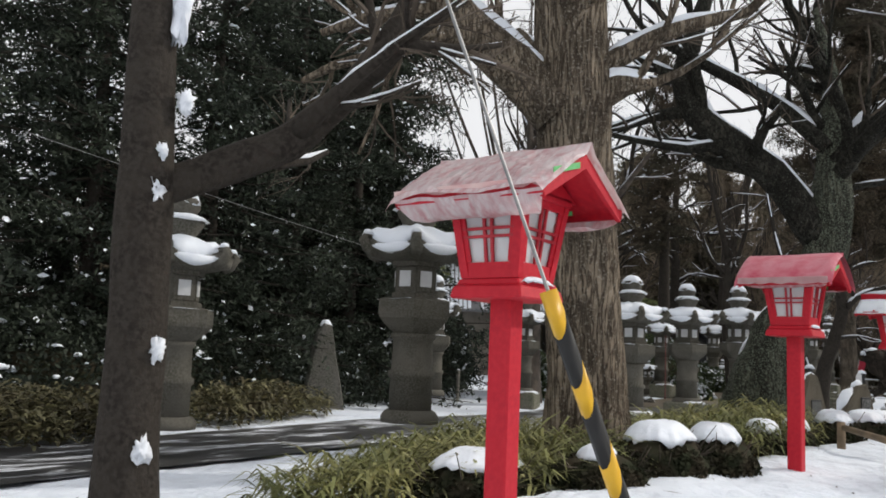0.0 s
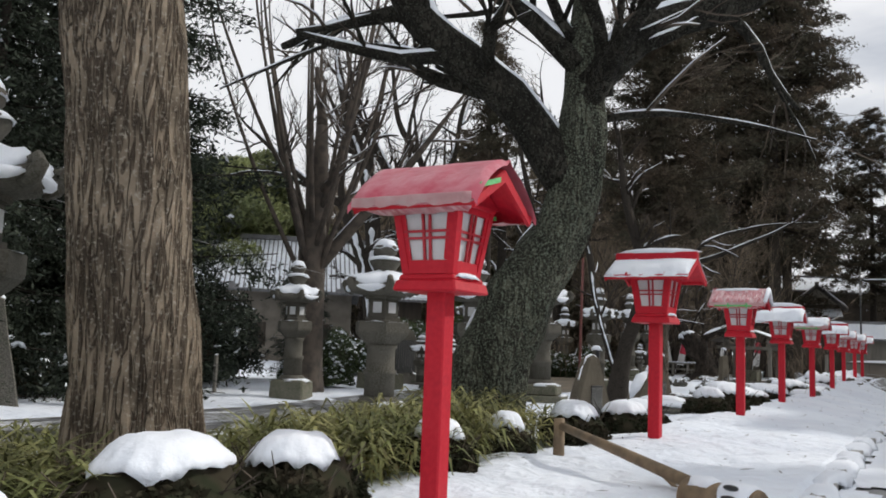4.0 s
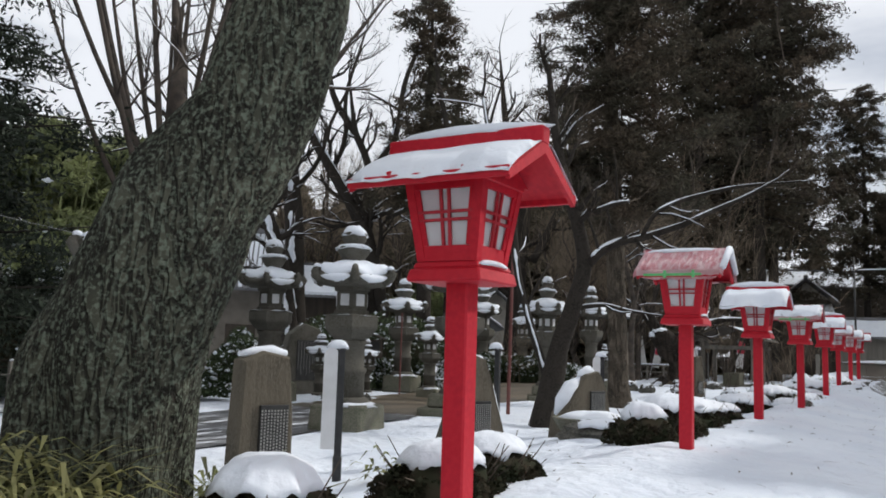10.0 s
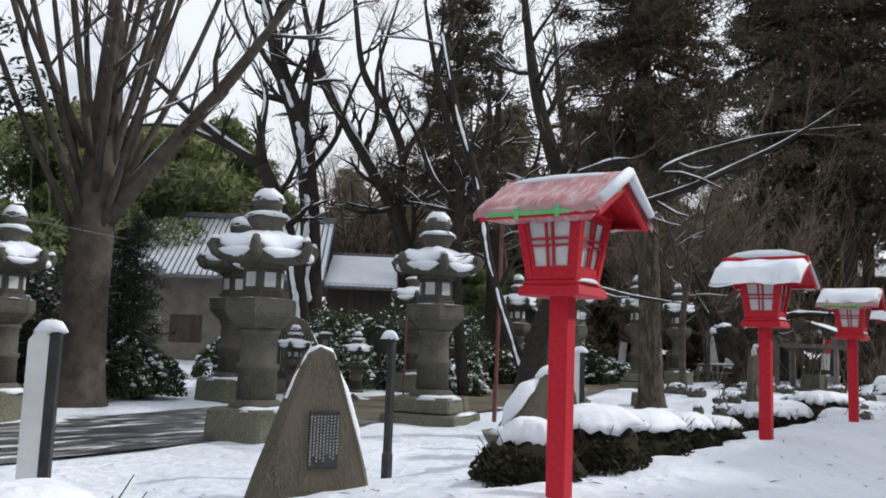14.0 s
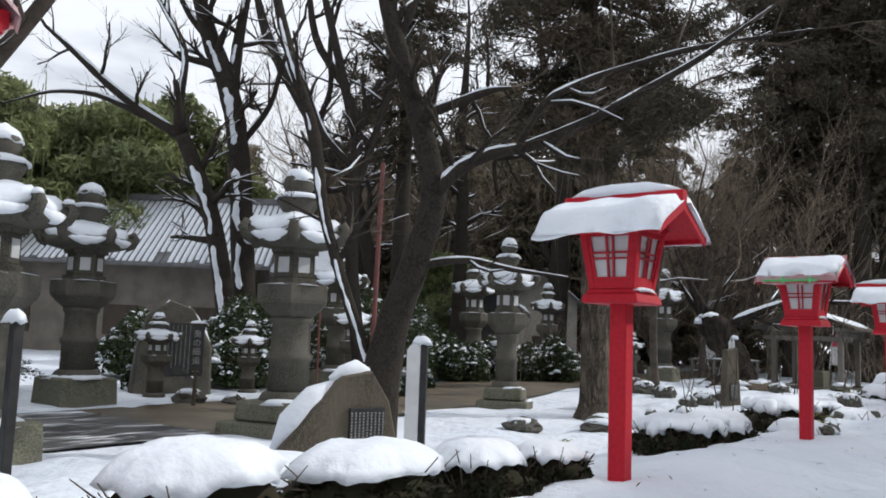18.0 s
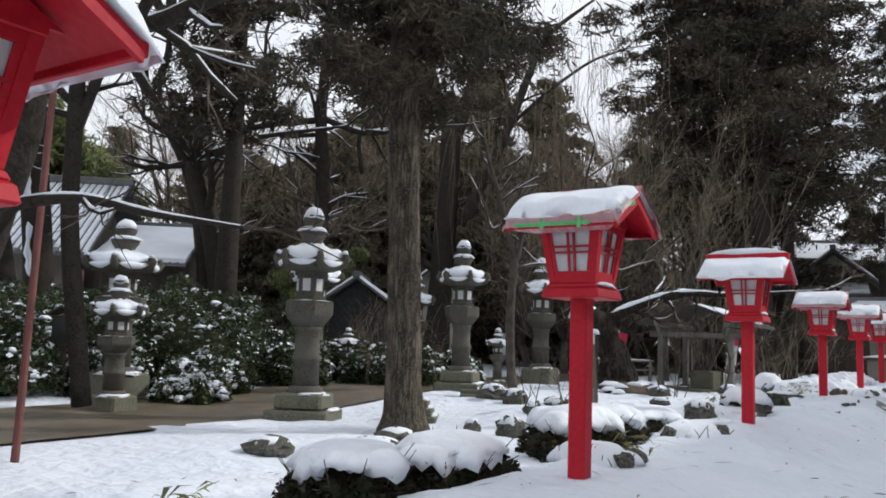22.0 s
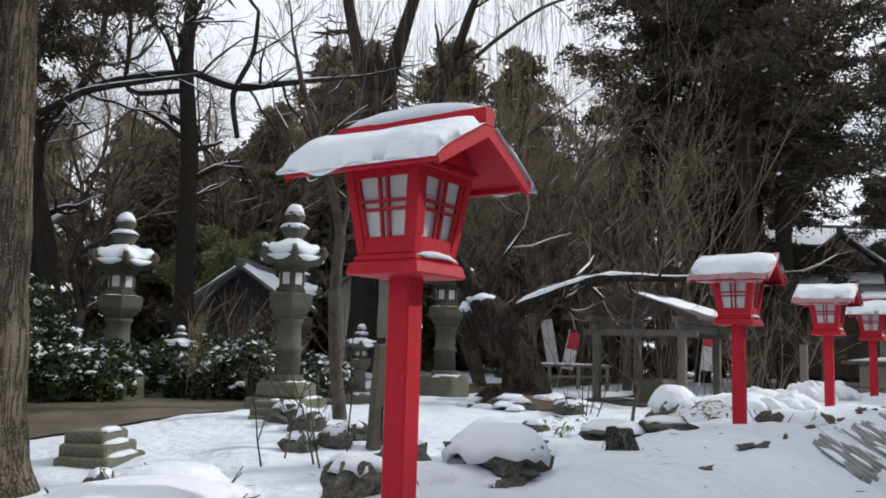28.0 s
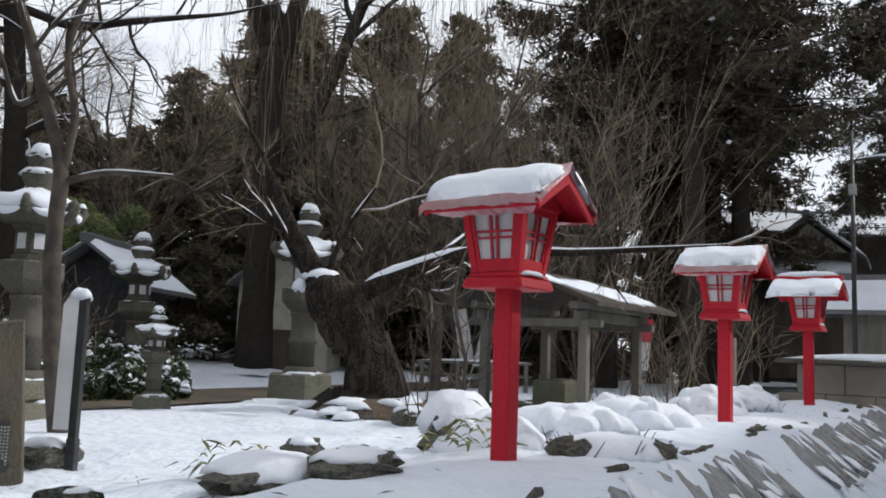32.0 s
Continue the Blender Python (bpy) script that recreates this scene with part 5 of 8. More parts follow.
fan.append([(fu, fv, 3.6, 0.26), (fu + 0.9, fv - 1.3, 5.6, 0.2), (fu + 1.7, fv - 2.8, 7.6, 0.14), (fu + 2.4, fv - 4.0, 9.6, 0.08)])
bare_tree(fu, fv, "fountain-shaped bare tree with straight rising boughs", fan, BARKF, 23, 2, True, length=2.0, up=0.45, spread=0.45, load=0.5)


TALL = thing("tall_cedar", W(41.76, 10.12, 0), "straight brown cedar trunk rising from the snow", "tree")
sh = Shape()
zz = [-0.9 + 17.9 * (i / 90) ** 1.3 for i in range(91)]
sh.tube([(-0.042 * max(0, q), 0.018 * max(0, q), q) for q in zz], [lerp(q, (-0.9, -0.5, -0.2, 0.4, 2, 6, 12, 17), (0.62, 0.56, 0.43, 0.37, 0.34, 0.31, 0.22, 0.06)) for q in zz], 60, 0.10, True, 0.06, 3.6)
part("trunk", sh, BARKT, TALL, "", True)
T0 = bare_tree(4.0, 6.75, "dark ringed cherry trunk with lumps of snow", [
    [(4.05, 6.8, -0.7, 0.32), (4.0, 6.75, 0.2, 0.27), (3.95, 6.7, 2.0, 0.25), (3.85, 6.65, 3.6, 0.21), (3.7, 6.6, 6.5, 0.16)],
    [(3.93, 6.7, 2.55, 0.15), (4.5, 6.55, 2.85, 0.18), (5.1, 6.2, 3.2, 0.17), (5.5, 5.85, 3.75, 0.15), (5.75, 5.6, 4.3, 0.12), (5.9, 5.4, 4.9, 0.08)]], BARKD, 51, 3, True, length=1.5, load=0.25)


for k, (side, z, r, h) in enumerate(((0.06, 4.15, 0.09, 0.30), (0.17, 3.35, 0.08, 0.10), (0.02, 2.9, 0.06, 0.07), (0.0, 2.55, 0.07, 0.11), (0.15, 1.2, 0.07, 0.09), (-0.1, 3.8, 0.05, 0.12), (0.1, 0.35, 0.08, 0.1))):
    part("snow_patch", Shape().blob((-0.51 * 0.22 + 0.86 * side, -0.86 * 0.22 - 0.51 * side - 0.03 * z, z), (r * 0.85, r * 0.7, h * 0.95), 20, 12, 1.1, 3.4, -1, k * 2.3), SNOW, T0, "", True)


# ---- old pollarded tree with a root mound ----
def old_tree():
    u, v = 56.6, 11.85
    lines = [[(56.75, 11.6, -0.8, 1.20), (56.75, 11.55, -0.4, 0.90), (56.72, 11.52, 0.3, 0.62), (56.6, 11.6, 1.1, 0.50), (56.17, 12.03, 1.9, 0.56), (55.85, 12.4, 2.5, 0.52), (55.75, 12.5, 2.75, 0.22)],
             [(56.05, 11.95, 2.15, 0.20), (56.97, 10.73, 2.95, 0.15), (57.79, 9.49, 3.40, 0.12), (58.75, 8.17, 3.35, 0.08), (60.75, 5.26, 3.68, 0.03)],
             [(55.9, 12.5, 2.3, 0.14), (55.6, 13.1, 3.3, 0.09), (55.2, 13.6, 4.4, 0.04)],
             [(55.8, 12.3, 2.5, 0.10), (56.0, 12.0, 3.6, 0.07), (56.3, 11.4, 4.6, 0.03)]]
    b = bare_tree(u, v, "old gnarled tree stump with snowy crossing boughs", lines, BARKO, 61, 2, True, TWIGL, 48, length=1.8, up=0.15, rough=0.42, sub=8, furrow=0.08, cells=1.8)
    for i, (x, y, z, r) in enumerate(((-0.75, 0.55, 2.68, 0.44), (-0.45, 0.25, 2.45, 0.36), (-1.0, 0.9, 2.45, 0.2), (-0.25, 0.0, 2.3, 0.2), (0.1, -0.45, 0.9, 0.22))):
        part("crown_snow", Shape().cap((x, y, z), r, r * 0.9, 0.16, 0.14, 16, 4, i + 2.0, 0.5), SNOW, b, "", True)
    for i, (x, y, z, rx, ry, h) in enumerate(((0.25, -1.05, -0.42, 0.95, 0.75, 0.62), (0.7, -1.7, -0.45, 0.85, 0.7, 0.34), (-0.35, -1.15, -0.40, 0.42, 0.38, 0.50), (1.0, -1.1, -0.45, 0.7, 0.6, 0.4))):
        part("root_snow", Shape().cap((x, y, z), rx, ry, h, 0.1, 30, 8, i + 31.0, 0.42), SNOW, b, "", True)
    for i in range(9):
        a = i * 0.7
        part("root", Shape().tube([(0.5 * math.cos(a), 0.5 * math.sin(a), 0.1), (1.1 * math.cos(a + 0.1), 1.1 * math.sin(a + 0.1), -0.25), (1.8 * math.cos(a + 0.25), 1.8 * math.sin(a + 0.25), -0.5)], [0.3, 0.2, 0.08], 8, 0.3), BARKD, b, "", True)


old_tree()
b = thing("earth_mound", W(56.9, 11.4, ground(56.9, 11.4)), "brown earth and litter heaped round the old tree, snowy", "mound")
part("earth", Shape().cap((0, 0, -0.05), 2.0, 1.7, 0.42, 0.02, 36, 8, 4.4, 0.4), mat("brown_leaf_litter", (0.085, 0.060, 0.040), 0.95, vary=(0.045, 0.034, 0.024), scale=5.0, bump=1.0, bscale=14.0, fine=(0.16, 0.12, 0.08), fscale=26.0), b, "", True)
rnd_m = random.Random(17)
for i in range(16):
    a, q = rnd_m.uniform(0, 6.283), rnd_m.uniform(0.7, 2.0)
    part("snow_patch", Shape().cap((q * math.cos(a), 0.85 * q * math.sin(a), 0.34 * (1 - (q / 2.1) ** 3) - 0.03), rnd_m.uniform(0.18, 0.5), rnd_m.uniform(0.15, 0.4), 0.12, 0.05, 16, 4, i * 1.3, 0.6), SNOW, b, "", True)
for i in range(14):
    a, q = rnd_m.uniform(2.5, 5.6), rnd_m.uniform(1.2, 2.1)
    part("clod", Shape().blob((q * math.cos(a), 0.85 * q * math.sin(a), 0.22 * (1 - q / 2.4)), (0.13, 0.10, 0.09), 8, 5, 0.8, 2.0, -1, i * 1.1), ROCK, b)

# low white railing beyond the drive, and a small notice on a thin pole
b = thing("low_railing", W(65.9, 17.0, ground(65.9, 17.0), -45, 1.35), "low grey two-rail fence with snow on it", "fence")
for i in range(4):
    part("post", Shape().box(-0.05 + 0.9 * i, -0.05, -0.2, 0.05 + 0.9 * i, 0.05, 0.75, 0.01), WOODG, b)
for z in (0.38, 0.70):
    part("rail", Shape().box(-0.15, -0.035, z, 2.85, 0.035, z + 0.07, 0.01), WOODG, b)
part("rail_snow", Shape().cap((1.35, 0, 0.77), 1.5, 0.05, 0.05, 0.01, 24, 3, 2.0, 0.15), SNOW, b, "", True)
b = thing("notice_board", W(71.3, 13.2, ground(71.3, 13.2), 25, 1.45), "small tan wooden notice board on a thin grey pole", "notice board")
part("pole", Shape().tube([(0, 0, -0.2), (0, 0, 1.75)], [0.022, 0.022], 8), STEEL, b)
part("board", Shape().box(-0.035, -0.10, 1.30, -0.022, 0.10, 1.52, 0.003), LOG, b, "tan board")
for k in range(3):
    part("lettering", Shape().box(-0.038, -0.07, 1.35 + 0.05 * k, -0.0355, 0.07, 1.365 + 0.05 * k, 0.0005), BLACKG, b)


# ---- evergreens ----
def cedar_mesh(seed, h=20.0, rad=4.2, n=15000, base=0.12, boughs=80, cone=0.5):
    """Crown of a tall cedar: boughs set round the stem, each hung with separate drooping clumps, so that gaps stay open."""
    r = np.random.RandomState(seed)
    pts, wood = [], Shape()
    per = max(8, n // (boughs * 8))
    for i in range(boughs):
        k = base + (1 - base) * (i + r.rand()) / boughs
        a = r.rand() * 6.283
        reach = rad * max(0.04, 1.03 - k) ** cone * (0.5 + 0.6 * r.rand())
        sag = 0.18 + 0.25 * r.rand()
        line = lambda t: np.array([t * reach * math.cos(a), t * reach * math.sin(a), k * h - sag * t * reach + 0.16 * t * t * reach])
        wood.tube([line(t) for t in (0.0, 0.5, 1.0)], [0.010 * rad, 0.007 * rad, 0.003 * rad], 3)
        m = max(3, int(2 + 7 * reach / rad))
        for j in range(m):
            t = 0.22 + 0.78 * (j + r.rand()) / m
            c = line(t) + np.array([r.normal() * 0.30, r.normal() * 0.30, r.normal() * 0.15 - 0.1]) * (0.5 + reach / 4.0)
            w = (0.28 + 0.34 * r.rand()) * (0.55 + 0.09 * rad)
            q = r.normal(size=(per, 3)) * np.array([w, w, w * 0.42]) * 0.62
            q[:, 2] -= 0.35 * (q[:, 0] ** 2 + q[:, 1] ** 2) / w
            pts.append(q + c)
    return np.concatenate(pts), wood


def cedar(seed, h, rad, n, col=CEDAR, size=0.15, base=0.12, boughs=80, cone=0.5):
    p, wood = cedar_mesh(seed, h, rad, n, base, boughs, cone)
    crown = Shape().cards(p, size, 0.6, 4.2, seed, 0.6).mesh("crown", col)
    snow = Shape().cards(p[np.random.RandomState(seed).rand(len(p)) < 0.006] + np.array([0, 0, 0.1]), 0.15, 0.15, 1.3, seed + 1).mesh("crown_snow", SNOW)
    wood.tube([(0, 0, -0.5), (0, 0, 0.4), (0.05, 0, h * 0.5), (0, 0, h * 0.97)], [0.55, 0.42, 0.26, 0.03], 10, 0.1)
    return crown, snow, wood.mesh("trunk", BARKD, True)


CED = [cedar(71, 29, 6.0, 115000, size=0.070, base=0.28, boughs=130, cone=0.30), cedar(72, 32, 6.6, 135000, size=0.070, base=0.30, boughs=150, cone=0.28), cedar(73, 20, 5.4, 48000, size=0.085, base=0.26, boughs=110, cone=0.75), cedar(76, 21, 3.6, 60000, size=0.055, base=0.42, boughs=80, cone=0.4)]
# far conifers, their needles paled to imitate haze
FARC = [cedar(74, 14, 4.4, 36000, HAZEC, 0.115, 0.06, 95, 0.6), cedar(75, 16, 4.6, 36000, HAZEC, 0.115, 0.06, 100, 0.55)]


def put_cedar(kinds, k, u, v, s, turn, label, group, snowy=True):
    b = thing("cedar_tree", W(u, v, level(u, v), turn, s), label, "conifer", group)
    part("crown", kinds[k][0], None, b)
    part("trunk", kinds[k][2], None, b)
    if snowy:
        tagged(part("crown_snow", kinds[k][1], None, b), kind="stuff")


DARKC = "tall dark cedar with drooping sprays dusted with snow"
for i, (k, u, v, s) in enumerate(((0, 75.5, 14.6, 1.15), (1, 72.8, 10.0, 1.15), (2, 80.0, 11.5, 1.2), (1, 85.0, 16.0, 1.1), (1, 78.5, 9.9, 1.08), (3, 47.6, 21.9, 1.0), (1, 83.5, 3.9, 0.70), (2, 84.5, 0.2, 1.10), (2, 98.0, 14.0, 1.0), (2, 101.0, 3.0, 0.85))):
    put_cedar(CED, k, u, v, s, i * 47.0, DARKC, "dark cedars behind the shrine grounds")
for i, (k, u, v, s) in enumerate(((0, 79.0, 40.0, 1.58), (1, 83.0, 40.5, 1.50), (0, 82.2, 32.3, 1.62), (1, 83.5, 27.5, 1.34), (0, 64.0, 38.0, 0.9), (1, 70.0, 36.0, 0.95), (0, 76.0, 34.0, 1.05), (1, 84.0, 32.0, 1.0), (0, 90.0, 28.0, 1.1), (1, 96.0, 25.0, 1.15), (0, 68.0, 47.0, 1.1), 
                                  (0, 60.0, 47.0, 0.9), (1, 84.5, 21.0, 0.75), (0, 100.0, 38.0, 1.3), (1, 70.0, 60.0, 1.1), (0, 36.0, 60.0, 0.8), (1, 28.0, 52.0, 0.8), (1, 50.0, 60.0, 0.8), (0, 62.0, 62.0, 1.0), (1, 101.0, 9.0, 0.9), (0, 104.0, 15.0, 1.0), (1, 98.0, 19.0, 1.0), (0, 108.0, 3.0, 0.9), (1, 103.0, 22.0, 1.0), (0, 112.0, 10.0, 1.0))):
    put_cedar(FARC, k, u, v, s, i * 61.0, "grey-brown conifer of the wood behind, haze put into its colour", "wood behind the shrine", i % 2 == 0)

# crown of the near tall cedar, high over the snow
p, wood = cedar_mesh(79, 22, 4.6, 230000, 0.31, 150)
part("crown", Shape().cards(p, 0.036, 0.6, 6.5, 5, 0.6), CEDAR, TALL)
tagged(part("boughs", wood, BARKD, TALL), kind="stuff")


def broad_mesh(seed, rx, ry, rz, z0, n, lumps=26):
    """Crown of a broad evergreen as many uneven leafy lumps with holes between them."""
    r = np.random.RandomState(seed)
    out = []
    for i in range(lumps):
        d = r.normal(size=3)
        d /= np.linalg.norm(d)
        c = d * np.array([rx, ry, rz]) * (0.45 + 0.5 * r.rand())
        q = r.normal(size=(n // lumps, 3))
        q /= np.linalg.norm(q, axis=1)[:, None]
        rad = (0.10 + 0.17 * r.rand()) * rx
        q = q * rad * (0.55 + 0.5 * r.rand(len(q)))[:, None] * np.array([1.1, 1.1, 0.75])
        out.append(q + c + np.array([0, 0, z0]))
    return np.concatenate(out)


EVG = []
for sd in (81, 82):
    p, wood = cedar_mesh(sd, 16.0, 4.4, 75000, 0.0, 140)
    wood.tube([(0, 0, -0.5), (0.1, 0, 3), (0.2, 0.1, 8), (0.1, 0.1, 15)], [0.35, 0.28, 0.18, 0.04], 9, 0.1)
    EVG.append((Shape().cards(p, 0.055, 0.8, 3.4, sd, 0.2).mesh("crown", EVERG), Shape().cards(p[np.random.RandomState(sd).rand(len(p)) < 0.008] + np.array([0, 0, 0.06]), 0.10, 0.3, 1.8, sd).mesh("crown_snow", SNOW), wood.mesh("trunk", BARKD, True)))
for i, (k, u, v, s) in enumerate(((0, 7.0, 20.5, 1.0), (1, 10.5, 20.0, 0.95), (0, 14.0, 20.0, 1.0), (1, 17.5, 20.8, 0.95), (0, 20.8, 21.6, 1.05), (1, 23.8, 22.8, 1.25), (0, 22.0, 24.5, 1.4), (0, 26.5, 26.0, 0.62),
                                  (1, 30.2, 20.4, 0.3), (0, 31.6, 22.0, 0.34), (1, 2.5, 20.5, 1.05), (0, 12.0, 24.5, 1.1), (1, 19.0, 25.5, 0.95))):
    b = thing("evergreen_tree", W(u, v, level(u, v) - 0.3, i * 71.0, s), "dark evergreen with drooping sprays and specks of snow", "tree", "dark evergreens")
    part("crown", EVG[k][0], None, b)
    tagged(part("crown_snow", EVG[k][1], None, b), kind="stuff")
    part("trunk", EVG[k][2], None, b)

# broad evergreens that stand over the far wood, haze put into their leaf colour
p = broad_mesh(85, 4.2, 4.2, 6.2, 6.6, 26000, 90)
FAREV = Shape().cards(p, 0.19, 0.7, 1.7, 3).mesh("crown", HAZEC)
for i, (u, v, s) in enumerate(((84.0, 46.0, 1.75), (87.0, 41.5, 1.7), (92.0, 45.0, 1.8), (76.0, 50.0, 1.3), (97.0, 31.0, 1.35))):
    b = thing("evergreen_tree", W(u, v, level(u, v) - 0.3, i * 71.0, s), "grey-green rounded evergreen of the far wood, haze put into its colour", "tree", "wood behind the shrine")
    part("crown", FAREV, None, b)
    part("trunk", EVG[0][2], None, b)


def sinuous(u, v, h, r, seed, stems=3, g=None):
    """A trunk that soon parts into a few winding, rising stems, with side limbs that keep on rising."""
    rnd = random.Random(seed)
    g = level(u, v) if g is None else g
    z0 = h * rnd.uniform(0.16, 0.26)
    lx, ly = rnd.uniform(-0.5, 0.5), rnd.uniform(-0.5, 0.5)
    fork = (u + lx, v + ly)
    out = [[(u, v, g - 0.3, r * 1.5), (u, v, g + 0.3, r * 1.1), (u + lx * 0.6, v + ly * 0.3, g + z0 * 0.6, r), (*fork, g + z0, r * 0.9)]]
    for i in range(stems):
        a = 6.283 * (i + rnd.random() * 0.6) / stems
        lean = h * rnd.uniform(0.12, 0.30)
        line = [(*fork, g + z0 - 0.1, r * 0.75)]
        for k in range(1, 7):
            f = k / 6
            sw = 0.35 * math.sin(k * 2.1 + i * 1.7 + seed)
            line.append((fork[0] + lean * f ** 0.8 * math.cos(a) - sw * math.sin(a), fork[1] + lean * f ** 0.8 * math.sin(a) + sw * math.cos(a), g + z0 + (h - z0) * f, max(0.025, r * 0.7 * (1 - 0.85 * f))))
        out.append(line)
        for k in (2, 3, 4):
            p, b = line[k], a + rnd.uniform(-1.6, 1.6)
            l = h * rnd.uniform(0.16, 0.28)
            out.append([(p[0], p[1], p[2], p[3] * 0.7), (p[0] + l * 0.5 * math.cos(b), p[1] + l * 0.5 * math.sin(b), p[2] + l * 0.25, p[3] * 0.5), (p[0] + l * math.cos(b + 0.4), p[1] + l * math.sin(b + 0.4), p[2] + l * 0.7, p[3] * 0.3)])
    return out


# bare deciduous trees of the wood: three kinds, repeated
WOODK = []
for k, (h, sd) in enumerate(((12.5, 301), (14.0, 302), (11.0, 303))):
    rnd = random.Random(sd)
    limbs, twigs, snow = Shape(), Shape(), Shape()
    for line in sinuous(0, 0, h, 0.20, sd, 4, 0.0):
        pts = [Vector(q[:3]) for q in line]
        limbs.tube(pts, [q[3] for q in line], 7, 0.1)
        for i in range(1, len(pts)):
            for _ in range(3 if pts[i].z > 2.0 else 0):
                p = pts[i - 1].lerp(pts[i], rnd.random())
                d = (pts[i] - pts[i - 1]).normalized() * 0.5 + Vector((rnd.uniform(-1, 1), rnd.uniform(-1, 1), rnd.uniform(-0.1, 0.9))) * 0.7
                grow(limbs, twigs, snow if rnd.random() < 0.3 else None, p, d.normalized(), max(0.014, line[i][3] * 0.42), h * rnd.uniform(0.12, 0.2), 2, rnd, 0.25, 0.6, 0.012, 0.05, 3, 0.25)
    WOODK.append((limbs.mesh("trunk", BARKF, True), twigs.mesh("twigs", TWIGL), snow.mesh("branch_snow", SNOW, True)))
for i, (u, v, s) in enumerate(((58.5, 36.5, 1.1), (66.0, 34.0, 1.1), (70.5, 22.0, 1.1), (73.5, 18.5, 1.0), (66.0, 16.5, 0.9),
                               (76.0, 22.5, 1.2), (81.0, 19.5, 1.1), (61.0, 40.0, 1.2), (72.0, 40.0, 1.3), (69.5, 14.0, 0.95), (78.5, 15.5, 0.9), (67.0, 19.5, 1.0), (103.0, 0.6, 0.62), (110.0, -1.0, 0.7))):
    b = thing("bare_tree", W(u, v, level(u, v) - 0.2, i * 83.0, s), "bare winding tree of the wood, snow on its boughs", "tree", "bare trees of the wood")
    part("trunk", WOODK[i % 3][0], None, b)
    for q, me in zip(("twigs", "branch_snow"), WOODK[i % 3][1:]):
        tagged(part(q, me, None, b), kind="stuff")

bare_tree(42.32, 25.87, "bare tree leaning over the house, snow on its limbs", [
    [(42.72, 25.92, -0.84, 0.425), (42.32, 25.87, 2.32, 0.383), (41.7, 26.12, 5.47, 0.329), (40.95, 26.68, 7.76, 0.298), (40.63, 26.95, 8.59, 0.255)],
    [(40.66, 26.92, 8.55, 0.191), (39.74, 27.96, 9.28, 0.17), (38.71, 29.1, 10.39, 0.138), (37.94, 29.9, 11.41, 0.117), (37.04, 30.87, 12.52, 0.064)],
    [(39.68, 28.05, 9.28, 0.117), (38.48, 29.45, 10.06, 0.096), (37.43, 30.79, 10.1, 0.064), (36.44, 32.15, 9.57, 0.032)],
    [(40.63, 26.95, 8.59, 0.17), (40.44, 26.97, 9.86, 0.149), (40.41, 26.66, 11.77, 0.128), (39.7, 27.31, 13.32, 0.106), (39.01, 27.93, 14.87, 0.053)]],
    BARKD, 32, 2, True, length=1.8, wav=0.3, dens=0.2, lodged=(0, 3))
bare_tree(43.84, 26.86, "rugged dark bare tree with snow lodged on its trunk", [
    [(44.47, 26.8, -0.94, 0.563), (43.84, 26.86, 3.3, 0.473), (43.33, 26.77, 7.55, 0.428), (42.9, 26.87, 10.12, 0.417), (42.4, 27.22, 11.78, 0.394), (41.86, 27.64, 13.32, 0.349), (41.25, 28, 15.76, 0.225)],
    [(42.81, 26.91, 10.56, 0.248), (42.69, 26.69, 12.69, 0.225), (42.72, 26.34, 14.5, 0.18), (42.71, 25.91, 16.98, 0.09)],
    [(42.11, 27.44, 12.66, 0.158), (41.4, 28.16, 13.74, 0.124), (40.73, 28.72, 15.5, 0.068)],
    [(43.18, 26.77, 8.67, 0.135), (43.78, 25.71, 10.28, 0.113), (43.86, 25.29, 12.09, 0.09), (44.22, 24.51, 13.91, 0.056)]],
    BARKD, 37, 2, True, length=2.0, wav=0.34, dens=0.25, lodged=(0, 1))
bare_tree(36.87, 13.97, "slender bare tree with two winding stems by the drive", [
    [(37.17, 13.91, -0.06, 0.175), (36.87, 13.97, 1.8, 0.168), (36.65, 14, 3.27, 0.161), (36.54, 13.89, 4.74, 0.148), (36.44, 13.77, 6.08, 0.135)],
    [(36.45, 13.79, 5.94, 0.121), (36.07, 14, 7.54, 0.108), (35.63, 14.26, 9.26, 0.087), (35.27, 14.41, 10.98, 0.047)],
    [(36.54, 13.89, 4.67, 0.094), (36.72, 13.39, 6.23, 0.087), (36.81, 13.05, 7.45, 0.081), (36.63, 13.06, 8.78, 0.061), (36.73, 12.69, 10.13, 0.034)],
    [(36.49, 13.85, 5.27, 0.074), (35.93, 14.43, 6.05, 0.067), (35.56, 14.71, 7.24, 0.054), (35.13, 15.1, 8.15, 0.034)]],
    BARKD, 42, 2, True, length=1.5, wav=0.32, dens=0.25)
